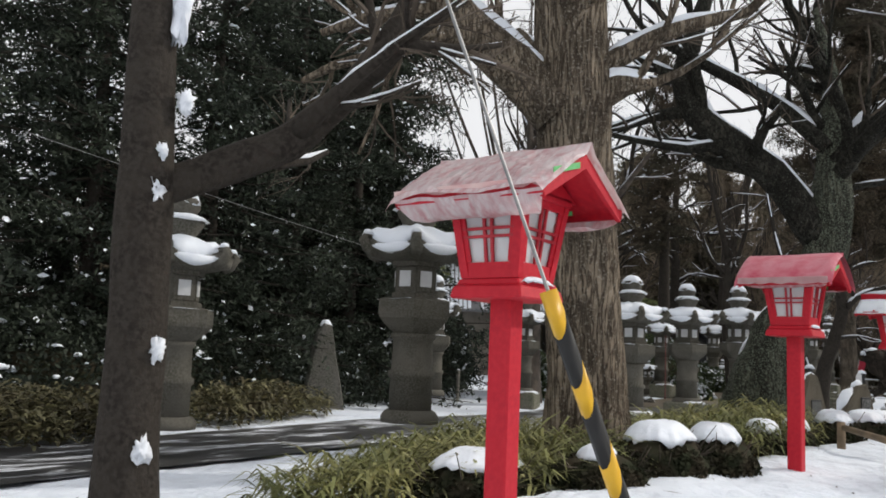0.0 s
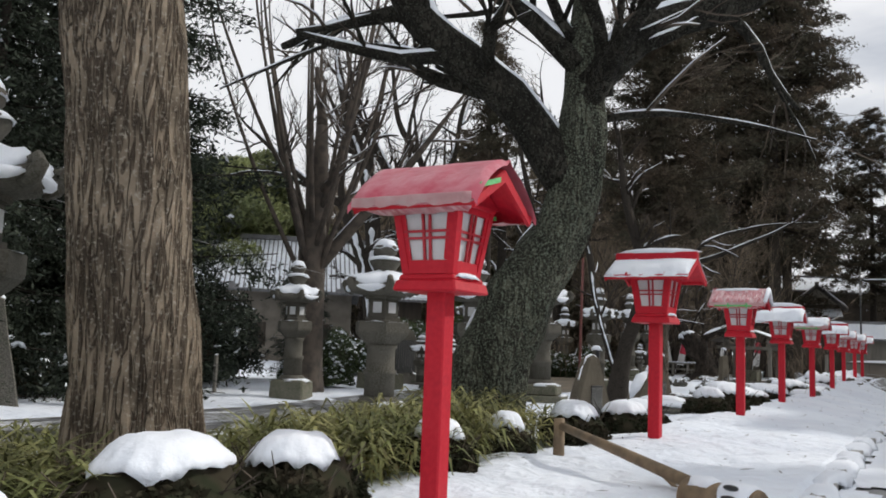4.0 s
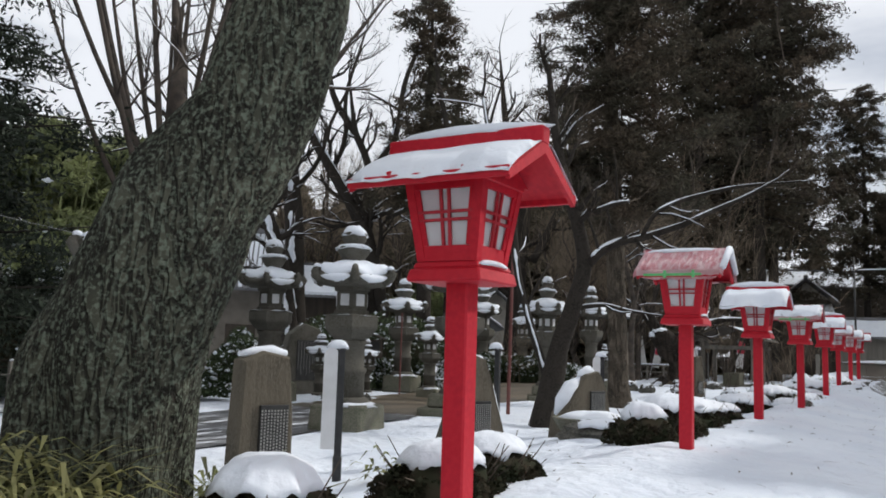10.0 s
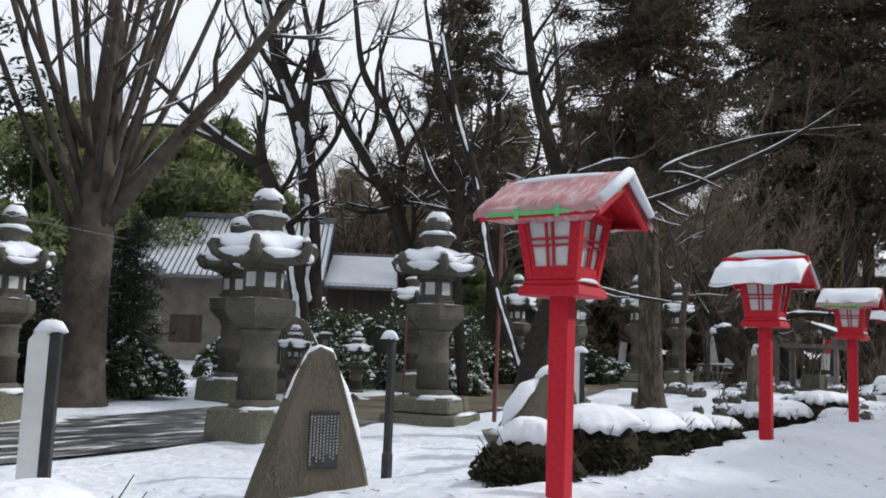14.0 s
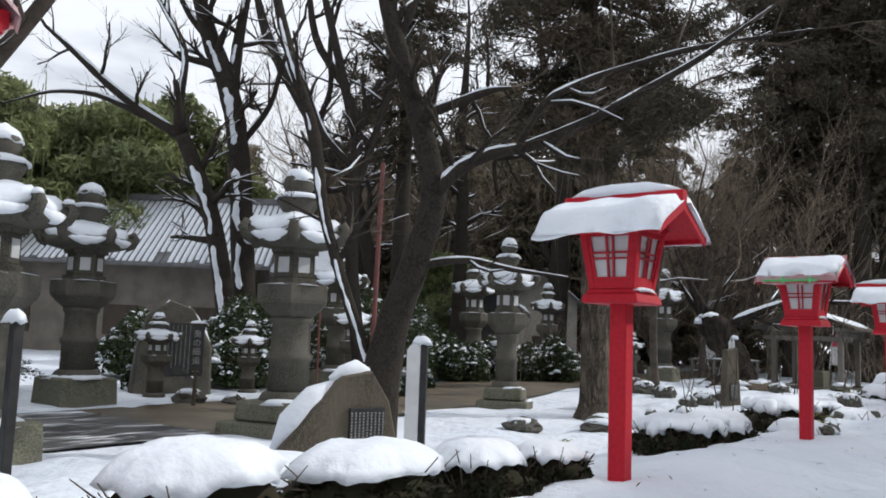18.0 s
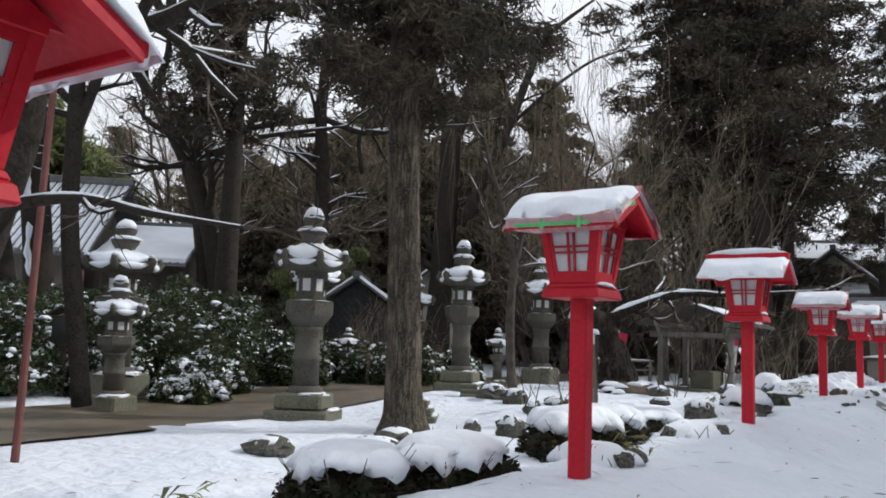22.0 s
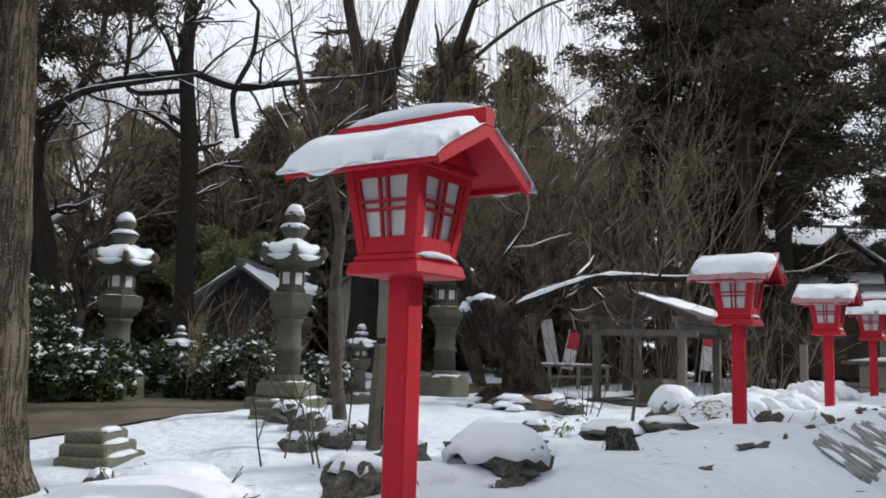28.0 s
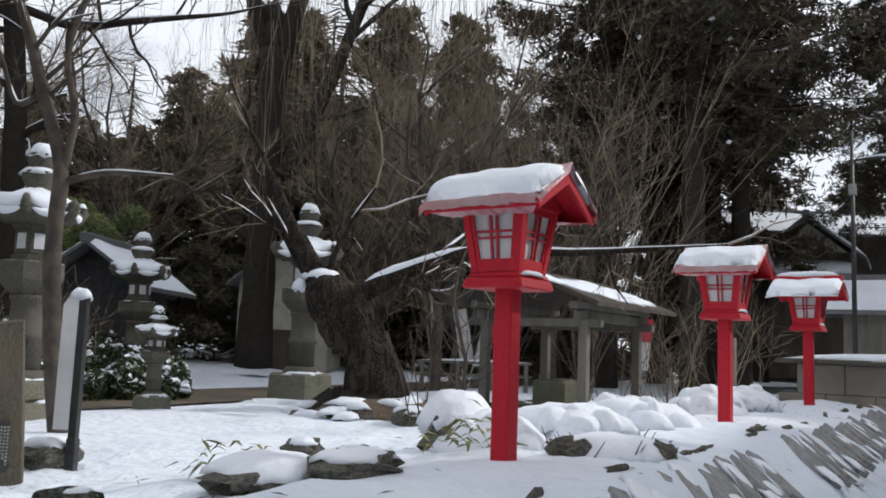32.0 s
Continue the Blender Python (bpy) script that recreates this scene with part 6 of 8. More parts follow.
bare_tree(51.61, 27.8, "tall winding bare tree before the house", [
    [(52.3, 27.79, 0.28, 0.393), (51.61, 27.8, 5.38, 0.348), (50.99, 28.19, 8.36, 0.318), (49.92, 29.42, 10.96, 0.272), (48.82, 30.7, 13.67, 0.242), (48.03, 31.59, 15.74, 0.212), (47.27, 32.06, 19.32, 0.136)],
    [(51.04, 28.14, 8.22, 0.257), (50.94, 27.57, 11.39, 0.227), (50.24, 28.3, 13.46, 0.212), (49.28, 29.47, 15.52, 0.182), (48.67, 29.62, 19.41, 0.121)],
    [(50.91, 27.63, 11.33, 0.182), (51.46, 26.2, 13.39, 0.166), (51.24, 25.91, 16.25, 0.151), (51.51, 24.78, 19.15, 0.091)],
    [(49.78, 29.59, 11.31, 0.151), (50.03, 28.76, 12.99, 0.136), (49.66, 28.81, 15.54, 0.121), (49.79, 27.95, 18.28, 0.076)]],
    BARKD, 31, 2, True, length=2.4, wav=0.34, dens=0.3)
bare_tree(51.77, 27.05, "spreading bare tree near the annex", [
    [(52.26, 27.02, 0.1, 0.377), (51.77, 27.05, 3.62, 0.344), (51.34, 27.27, 5.81, 0.322), (50.8, 27.68, 7.88, 0.333), (50.68, 27.71, 8.54, 0.311)],
    [(50.7, 27.72, 8.38, 0.266), (50.12, 28.37, 9.5, 0.244), (49.46, 29.08, 11.01, 0.222), (48.8, 29.78, 12.51, 0.189), (48.21, 30.39, 14.03, 0.155), (47.62, 30.89, 15.98, 0.089)],
    [(50.73, 27.68, 8.39, 0.244), (50.71, 27.38, 9.99, 0.222), (50.39, 27.51, 11.74, 0.189), (49.79, 28.08, 13.47, 0.155), (49.42, 28.2, 15.67, 0.089)],
    [(50.91, 27.34, 8.67, 0.155), (51.45, 26.44, 9.04, 0.133), (51.88, 25.57, 10.07, 0.122), (51.95, 25.16, 11.63, 0.1), (51.76, 25, 13.84, 0.067)],
    [(50.49, 26.19, 8.46, 0.118), (51.23, 24.91, 9.24, 0.108), (52.14, 23.46, 9.52, 0.086), (53.28, 21.65, 9.84, 0.043)]],
    BARKD, 33, 2, True, length=2.6, wav=0.34)
bare_tree(55.7, 24.95, "dark straight bare tree with snowy side limbs", [
    [(55.96, 25.2, -0.43, 0.444), (55.7, 24.95, 2.58, 0.363), (55.44, 24.74, 5.39, 0.323), (55.17, 24.51, 8.4, 0.303), (54.78, 24.53, 10.99, 0.252), (54.64, 24.22, 13.41, 0.202), (54.44, 23.98, 16.01, 0.111)],
    [(54.83, 24.49, 10.8, 0.151), (53.9, 25.82, 10.63, 0.141), (53, 27.15, 10.3, 0.131), (52.38, 28.17, 9.56, 0.091), (52.09, 28.9, 8.04, 0.05)],
    [(54.83, 24.46, 10.9, 0.141), (55.94, 23.05, 10.25, 0.131), (56.85, 21.72, 10.54, 0.111), (57.88, 20.23, 10.75, 0.071)],
    [(56.13, 23.12, 8.55, 0.091), (55.81, 23.25, 10.14, 0.101), (56.15, 22.5, 11.47, 0.091), (56.06, 22.3, 13.08, 0.061)],
    [(54.89, 24.53, 10.19, 0.101), (53.57, 26.43, 9.93, 0.091), (53.56, 26, 12.14, 0.071), (53.09, 26.24, 14.13, 0.04)]],
    BARKD, 35, 2, True, length=2.4, wav=0.36)
bare_tree(49.76, 12.08, "small crooked bare tree in the clearing", [
    [(49.96, 12.05, -0.35, 0.151), (49.76, 12.08, 0.87, 0.137), (49.62, 12.06, 1.99, 0.127), (49.54, 11.97, 2.92, 0.118), (49.52, 11.85, 3.72, 0.108), (49.24, 12.03, 4.74, 0.099), (48.99, 12.18, 5.71, 0.08), (48.71, 12.4, 6.64, 0.056), (48.45, 12.53, 7.84, 0.028)],
    [(49.52, 11.85, 3.69, 0.071), (49.55, 11.64, 4.52, 0.061), (49.32, 11.77, 5.45, 0.052), (49.44, 11.41, 6.4, 0.038), (49.41, 11.23, 7.53, 0.019)],
    [(49.56, 11.83, 3.53, 0.056), (49.88, 11.34, 3.7, 0.047), (50.48, 10.49, 3.68, 0.019)],
    [(49.21, 12.06, 4.83, 0.047), (48.99, 12.42, 4.58, 0.042), (48.78, 12.54, 5.42, 0.033), (48.42, 12.9, 6.24, 0.019)]],
    BARKF, 43, 2, True, length=1.2, wav=0.3)


def weeping_tree(u, v, lines):
    rnd = random.Random(41)
    b = bare_tree(u, v, "tall weeping tree with curtains of hanging bare twigs", lines, BARKD, 41, 1, False, TWIGL, length=2.2)
    s = Shape()
    for line in lines[1:]:
        for i in range(85):
            k = rnd.randrange(1, len(line)) if i % 3 else len(line) - 1
            p = Vector(line[k - 1][:3]).lerp(Vector(line[k][:3]), rnd.random()) - Vector((u, v, 0)) + Vector((rnd.gauss(0, 1.5), rnd.gauss(0, 1.5), rnd.uniform(-0.6, 1.0)))
            a, l, out = rnd.uniform(0, 6.283), rnd.uniform(2.5, 8.5), rnd.uniform(0.2, 1.0)
            l = min(l, max(1.0, p.z - 3.0))
            s.tube([p + Vector((math.cos(a) * out * f ** 0.5 + 0.12 * math.sin(6 * f + i), math.sin(a) * out * f ** 0.5 + 0.10 * math.sin(8 * f + 2 * i), -l * f)) for f in (0, 0.12, 0.3, 0.5, 0.75, 1.0)], [0.011, 0.010, 0.009, 0.008, 0.006, 0.003], 3, caps=False)
    tagged(part("hanging_twigs", s, TWIGL, b), kind="stuff")


weeping_tree(65.94, 25.34, [
    [(66.18, 25.61, 0.23, 0.78), (65.94, 25.34, 3.27, 0.644), (65.77, 25.1, 5.61, 0.593), (65.5, 24.68, 9.6, 0.559), (65.2, 24.44, 12.87, 0.559)],
    [(65.28, 24.47, 12.17, 0.373), (64.55, 25.03, 14.48, 0.322), (64, 25.33, 16.8, 0.254), (63.49, 25.45, 19.83, 0.153)],
    [(65.37, 24.28, 12.41, 0.39), (65.54, 23.51, 15.01, 0.356), (65.7, 22.81, 17.38, 0.271), (66.02, 21.78, 20.22, 0.153)],
    [(65.25, 23.7, 7.56, 0.28), (65.83, 22.24, 10.68, 0.28), (66.15, 21.31, 13.1, 0.247), (66.37, 20.58, 15.17, 0.214), (66.6, 19.73, 17.7, 0.148), (67.83, 17.61, 19.61, 0.074)],
    [(66.11, 21.41, 12.87, 0.107), (67.18, 19.46, 15, 0.091), (68.3, 17.53, 16.67, 0.074), (69.17, 16.2, 17.18, 0.041)]])

# bamboo grove and lighter trees behind the house
p = broad_mesh(91, 5.5, 4.5, 4.6, 5.5, 50000, 70)
bam = Shape().cards(p, 0.10, 0.9, 4.0, 4, 0.5).mesh("crown", BAMBOO)
stems = Shape()
for i in range(16):
    x, y = rng.uniform(-4, 4), rng.uniform(-3, 3)
    stems.tube([(x, y, -0.5), (x * 1.1, y * 1.1, 5), (x * 1.3, y * 1.3, 9)], [0.05, 0.045, 0.015], 6)
stems = stems.mesh("culms", BAMBOO)
for i, (u, v, s) in enumerate(((50.0, 45.0, 1.45), (46.0, 45.0, 1.4), (54.5, 46.5, 1.3), (42.0, 44.0, 1.3), (60.8, 29.0, 0.55))):
    b = thing("bamboo_grove", W(u, v, 1.0, i * 60, s), "yellow-green bamboo grove, blurred and dense", "bamboo")
    part("crown", bam, None, b)
    tagged(part("culms", stems, None, b), kind="stuff")

# ---- thin brown thicket at the wood's edge ----
def thicket(u, v, r, h, n, seed, label, col=TWIGL):
    rnd = random.Random(seed)
    s = Shape()
    for i in range(int(n * 0.72)):
        a, q = rnd.uniform(0, 6.283), rnd.random() ** 0.5 * r
        p = Vector((q * math.cos(a), q * math.sin(a), 0))
        p.z = ground(u + p.x, v + p.y) - 0.1
        d = Vector((rnd.uniform(-0.4, 0.4), rnd.uniform(-0.4, 0.4), 1)).normalized()
        grow(Shape(), s, None, p, d, 0.018, h * rnd.uniform(0.6, 1.1), 2, rnd, 0.2, 0.5, 0.008, 0.3, 3, 0.14)
    b = thing("thicket", W(u, v, 0), label, "thicket")
    tagged(part("twigs", s, col, b), kind="stuff")


def shoot_tree(u, v, h, n, lean, seed, label):
    """A bare tree of many thin stems that rise fanwise from one foot."""
    rnd = random.Random(seed)
    b = thing("bare_tree", W(u, v, ground(u, v) - 0.1), label, "tree")
    s, limbs = Shape(), Shape()
    limbs.tube([(0, 0, -0.2), (0, 0, 0.4), (0.05, 0, 1.0)], [0.22, 0.17, 0.12], 10, 0.2)
    for i in range(n):
        a, t = i * 2.39996, lean * (0.15 + 0.85 * rnd.random() ** 0.7)
        d = Vector((math.cos(a) * t, math.sin(a) * t, 1)).normalized()
        grow(limbs, s, None, Vector((0.08 * math.cos(a), 0.08 * math.sin(a), rnd.uniform(0.3, 1.0))), d, rnd.uniform(0.030, 0.05), h * rnd.uniform(0.55, 0.8), 2, rnd, 0.12, 0.42, 0.010, 0.0, 4, 0.10)
    part("trunk", limbs, BARKF, b, "", True)
    tagged(part("twigs", s, TWIGL, b), kind="stuff")


shoot_tree(65.6, 10.9, 11.0, 9, 0.75, 201, "bare many-stemmed tree fanning out before the cedars")
shoot_tree(72.5, 17.5, 11.0, 8, 0.7, 203, "bare many-stemmed tree at the edge of the wood")
thicket(66.0, 8.6, 2.4, 3.0, 18, 101, "tangle of bare brown shrub twigs by the pavilion")
thicket(63.5, 6.8, 1.4, 2.2, 18, 102, "tangle of bare brown shrub twigs by the wall")
thicket(69.5, 11.0, 3.0, 5.0, 12, 103, "bare brown saplings under the cedars")
thicket(55.0, 9.3, 0.8, 2.6, 8, 104, "thin bare shoots beside the old tree", TWIG)
thicket(69.5, 13.8, 1.6, 4.6, 6, 106, "bare twigs beyond the pavilion")
thicket(52.6, 18.2, 2.0, 2.4, 26, 108, "brown bare brush before the small hall")
thicket(45.5, 8.6, 0.7, 2.0, 7, 107, "thin bare saplings in the snow", TWIG)


# ---- shrubs and hedges ----
def hedge(u, v, rx, ry, h, seed, label, col=HEDGE, cover=0.9, turn=0.0, leaves=3200, name="hedge"):
    """A clipped low shrub: twiggy dark body, small leaves, and a thick pillow of snow on top."""
    g = min(ground(u - rx * 0.6, v), ground(u + rx * 0.6, v), ground(u, v)) - 0.04
    b = thing(name, W(u, v, g, turn), label, "shrub")
    kb = 0.86 if name == "hedge" else 0.66
    part("body", Shape().blob((0, 0, h * 0.30), (rx * kb, ry * kb, h * (kb - 0.34)), 16, 8, 0.3, 1.6, -0.9, seed), HEDGE, b, "", True)
    r = np.random.RandomState(int(seed * 10) % 1000)
    d = r.normal(size=(leaves, 3))
    d /= np.linalg.norm(d, axis=1)[:, None]
    d[:, 2] = np.abs(d[:, 2]) * (0.9 if name == "hedge" else 1.2) - 0.25
    lump = 1 + (0.16 if name == "hedge" else 0.30) * np.sin(d[:, 0] * 5 + seed) * np.cos(d[:, 1] * 4 - seed)
    p = d * np.array([rx, ry, h * 0.72]) * (lump * (0.86 + 0.2 * r.rand(leaves)))[:, None] + np.array([0, 0, h * 0.28])
    p = p[p[:, 2] > 0.0]
    tagged(part("leaves", Shape().cards(p, 0.036 if name == "hedge" else 0.065, 0.8, 1.8, int(seed)), col, b), kind="stuff")
    tw = Shape()
    rnd = random.Random(seed)
    for i in range(26):
        a = rnd.uniform(0, 6.283)
        q = Vector((math.cos(a) * rx * 0.7, math.sin(a) * ry * 0.7, h * rnd.uniform(0.1, 0.6)))
        tw.tube([q, q + Vector((math.cos(a) * rx * 0.35, math.sin(a) * ry * 0.35, rnd.uniform(0.0, 0.3)))], [0.008, 0.004], 3)
    tagged(part("twigs", tw, TWIG, b), kind="stuff")
    if cover and name == "leafy_shrub":
        q = p[(p[:, 2] > h * 0.25) & (r.rand(len(p)) < 0.10 * cover)]
        tagged(part("leaf_snow", Shape().cards(q + np.array([0, 0, 0.03]), 0.15, 0.12, 1.2, 9), SNOW, b), kind="stuff")
        clots = Shape()
        for i in range(int(130 * cover)):
            a, z = rnd.uniform(0, 6.283), rnd.uniform(0.0, 0.98)
            w = (1 - z * z) ** 0.5 * rnd.uniform(0.9, 1.12)
            l = 0.03 + 0.12 * rnd.random() ** 2
            clots.cap((math.cos(a) * rx * w, math.sin(a) * ry * w, h * (0.26 + 0.64 * z)), l * rnd.uniform(0.8, 1.8), l * rnd.uniform(0.7, 1.2), l * 0.40, l * 1.0, 12, 4, i + seed, 1.1)
        tagged(part("snow_clots", clots, SNOW, b, "clots of snow caught on the leaves", True), kind="stuff")
    elif cover:
        part("snow_cap", Shape().cap((0, 0, h * 0.80), rx * cover * 0.9, ry * cover * 0.9, h * 0.27, h * 0.17, 72, 9, seed, 0.12 if u < 21 else 0.22), SNOW, b, "thick rounded snow cap", True)
        for i in range(0 if u < 31 else 4):
            a, q = i * 1.57 + rnd.uniform(-0.3, 0.3), rnd.uniform(0.45, 0.8) * cover
            w = rnd.uniform(0.24, 0.46)
            part("snow_lump", Shape().cap((math.cos(a) * rx * q, math.sin(a) * ry * q, h * (0.86 - 0.22 * q * q + rnd.uniform(-0.05, 0.03))), rx * w, ry * w, h * rnd.uniform(0.12, 0.24), h * rnd.uniform(0.15, 0.4), 20, 6, seed + i, 0.6), SNOW, b, "", True)
    return b


HD = "low clipped shrub, dark brown, under thick rounded snow"
for i, (u, v, rx, ry, h, c) in enumerate((
        (6.3, 4.75, 0.70, 0.50, 0.40, 0.9), (7.55, 4.2, 0.60, 0.46, 0.36, 0.55), (8.75, 4.1, 0.72, 0.52, 0.54, 0.85), (9.75, 3.9, 0.55, 0.46, 0.50, 0.85), (12.3, 4.2, 0.45, 0.4, 0.46, 0.85),
        (13.95, 4.25, 0.34, 0.32, 0.46, 0.85), (16.0, 4.2, 0.55, 0.46, 0.52, 0.9), (18.2, 4.2, 0.62, 0.5, 0.46, 0.9), (19.2, 4.25, 0.58, 0.5, 0.44, 0.92), (24.1, 4.2, 0.55, 0.5, 0.55, 0.75),
        (25.3, 4.1, 0.66, 0.52, 0.60, 0.97), (26.8, 4.15, 0.78, 0.54, 0.54, 0.97), (28.2, 4.2, 0.56, 0.48, 0.48, 0.97), (29.2, 4.1, 0.44, 0.40, 0.36, 0.97), (33.3, 4.6, 0.60, 0.5, 0.48, 0.98), (34.6, 4.45, 0.78, 0.55, 0.46, 0.9),
        (37.1, 4.3, 0.85, 0.6, 0.52, 0.9), (38.3, 4.45, 0.75, 0.6, 0.46, 0.98), (39.7, 4.4, 0.8, 0.55, 0.36, 0.95), (40.5, 5.1, 0.5, 0.45, 0.42, 0.98))):
    hedge(u, v, rx, ry, h * 1.12, 3.7 + i * 1.31, HD, HEDGE, c * (0.86 if u < 20 else 0.97))
def snow_mound(u, v, rx, ry, h, seed):
    b = thing("snow_mound", W(u, v, ground(u, v) - 0.05, seed * 40), "lumpy mound of snow heaped over a buried shrub", "snow mound")
    part("mound", Shape().cap((0, 0, 0), rx, ry, h, 0.04, 40, 10, seed, 0.30), SNOW, b, "", True)
    rnd = random.Random(int(seed * 100))
    for i in range(11):
        a, q = rnd.uniform(0, 6.283), rnd.uniform(0.2, 0.8)
        part("lump", Shape().cap((rx * q * math.cos(a), ry * q * math.sin(a), h * (1 - q ** 2.2) - 0.06), rx * rnd.uniform(0.14, 0.36), ry * rnd.uniform(0.14, 0.36), h * rnd.uniform(0.25, 0.45), 0.12, 20, 6, seed + i, 0.55), SNOW, b, "", True)
    tw = Shape()
    for i in range(14):
        a, q = rnd.uniform(0, 6.283), rnd.uniform(0.6, 1.0)
        p = Vector((rx * q * math.cos(a), ry * q * math.sin(a), h * 0.1))
        tw.tube([p, p + Vector((rnd.uniform(-0.1, 0.1), rnd.uniform(-0.1, 0.1), rnd.uniform(0.08, 0.2)))], [0.008, 0.004], 3)
    tagged(part("twigs", tw, TWIG, b), kind="stuff")
    for i in range(3):
        a = rnd.uniform(2.6, 6.0)
        part("dark_gap", Shape().blob((rx * 0.85 * math.cos(a), ry * 0.85 * math.sin(a), 0.05), (rx * 0.22, ry * 0.2, 0.10), 10, 6, 0.7, 2.0, -1, seed + i), ROCK, b)


for i, (u, v, rx, ry, h) in enumerate(((50.0, 4.4, 0.7, 0.6, 0.36), (51.2, 4.2, 0.9, 0.75, 0.42), (52.5, 4.0, 0.85, 0.7, 0.44), (53.4, 4.5, 0.7, 0.7, 0.40), (55.6, 4.0, 0.8, 0.6, 0.42), (56.8, 3.9, 0.8, 0.65, 0.42), (57.9, 4.1, 0.7, 0.6, 0.36), (52.2, 5.4, 0.8, 0.7, 0.36), (49.6, 3.0, 0.6, 0.4, 0.18), (42.2, 3.9, 0.7, 0.5, 0.22), (39.2, 3.6, 0.7, 0.45, 0.2), (43.8, 4.5, 0.8, 0.6, 0.22), (36.2, 3.7, 0.6, 0.4, 0.2), (45.2, 4.3, 0.8, 0.5, 0.2))):
    snow_mound(u, v, rx, ry, h, 1.3 + i * 0.77)
for i, (u, v, rx, h, cv) in enumerate(((40.5, 22.6, 2.0, 2.6, 0.6), (43.2, 22.4, 2.2, 3.0, 0.55), (38.0, 24.6, 1.5, 2.0, 0.5), (36.8, 20.8, 1.3, 1.7, 0.7), (39.2, 20.8, 1.4, 1.7, 0.6), (44.2, 18.9, 1.2, 1.3, 0.8), (45.6, 21.0, 2.2, 3.2, 0.5), (47.8, 21.6, 2.0, 2.8, 0.5), (42.2, 20.4, 1.2, 1.3, 1.0), (52.4, 17.6, 1.3, 1.7, 0.6), (48.8, 19.6, 1.2, 1.5, 0.5), (30.2, 19.9, 1.2, 1.5, 0.5), (52.5, 19.4, 1.3, 1.4, 0.6), (50.8, 21.6, 1.5, 1.7, 0.4), (53.6, 21.8, 1.5, 1.8, 0.4), (55.6, 22.4, 1.4, 1.6, 0.4), (48.0, 24.5, 1.8, 2.4, 0.3), (55.0, 17.2, 1.0, 1.1, 0.8), (43.0, 17.9, 0.9, 0.8, 0.95), (56.8, 21.0, 1.3, 1.5, 0.5))):
    hedge(u, v, rx, rx * 0.9, h, 70.0 + i * 1.7, "green leafy shrub dusted with clumps of snow", SHRUB, cv * 0.8, 0, 9000, "leafy_shrub")


for i, (u, v, rx, h) in enumerate(((3.5, 18.6, 1.8, 2.2), (6.2, 18.2, 1.9, 2.6), (9.0, 18.4, 2.0, 2.4), (12.0, 18.4, 1.9, 2.6), (14.8, 19.2, 1.9, 2.4), (17.4, 19.6, 1.8, 2.2), (20.4, 20.3, 1.8, 2.2), (23.0, 21.2, 1.7, 2.0), (1.0, 17.4, 1.8, 2.0), (25.6, 22.2, 2.0, 3.6), (27.6, 23.2, 2.0, 3.8), (29.6, 24.4, 1.9, 3.2), (23.6, 23.6, 2.0, 3.8))):
    hedge(u, v, rx, rx * 0.8, h, 120.0 + i * 1.9, "dark undergrowth bush below the evergreens", EVERG, 0.12, 0, 9000, "leafy_shrub")


# ---- bamboo grass ----
def bamboo_grass(pts, seed, col, label, blade=0.34, name="bamboo_grass", count=26, wide=0.022):
    r = random.Random(seed)
    s = Shape()
    for u, v, rad, h in pts:
        for i in range(int(count * 30 * rad * rad)):
            a, q = r.uniform(0, 6.283), r.random() ** 0.5 * rad
            x, y = u + q * math.cos(a), v + q * math.sin(a)
            z = ground(x, y) + h * r.uniform(0.1, 1.0) * (1 - 0.5 * (q / rad) ** 2)
            b, t = r.uniform(0, 6.283), blade * r.uniform(0.6, 1.3)
            dx, dy, w = math.cos(b), math.sin(b), wide * r.uniform(0.7, 1.4)
            up, bend = r.uniform(-0.1, 0.6), r.uniform(0.1, 0.6)
            p0 = (x, y, z)
            p1 = (x + dx * t * 0.5, y + dy * t * 0.5, z + t * 0.5 * up)
            p2 = (x + dx * t, y + dy * t, z + t * (up - bend))
            s.add([p0, (p1[0] - dy * w, p1[1] + dx * w, p1[2]), p2, (p1[0] + dy * w, p1[1] - dx * w, p1[2])], [(0, 1, 2, 3)])
    return solid(name, s, col, W(0, 0), label, "bamboo grass", kind="stuff")


bamboo_grass([(6.8, 5.2, 0.9, 0.5), (8.2, 5.0, 0.8, 0.5), (11.0, 4.9, 0.8, 0.65), (11.9, 5.3, 0.9, 0.55), (12.9, 5.4, 1.0, 0.65), (13.9, 5.2, 0.9, 0.8), (14.8, 4.9, 0.7, 0.75), (15.0, 5.9, 0.7, 0.7), (13.0, 6.5, 1.0, 0.5), (11.6, 6.6, 0.9, 0.42), (14.2, 6.5, 0.9, 0.6), (12.0, 4.5, 0.6, 0.6), (13.2, 4.6, 0.6, 0.65), (16.5, 4.9, 0.45, 0.5), (8.0, 6.0, 0.8, 0.5), (5.4, 5.6, 0.7, 0.4), (8.6, 6.9, 0.9, 0.55), (9.8, 7.3, 0.9, 0.6), (7.4, 6.6, 0.8, 0.5), (10.9, 7.0, 0.8, 0.6)], 1, SASA, "yellow-green bamboo grass hanging over the bank", 0.46, count=52, wide=0.015)
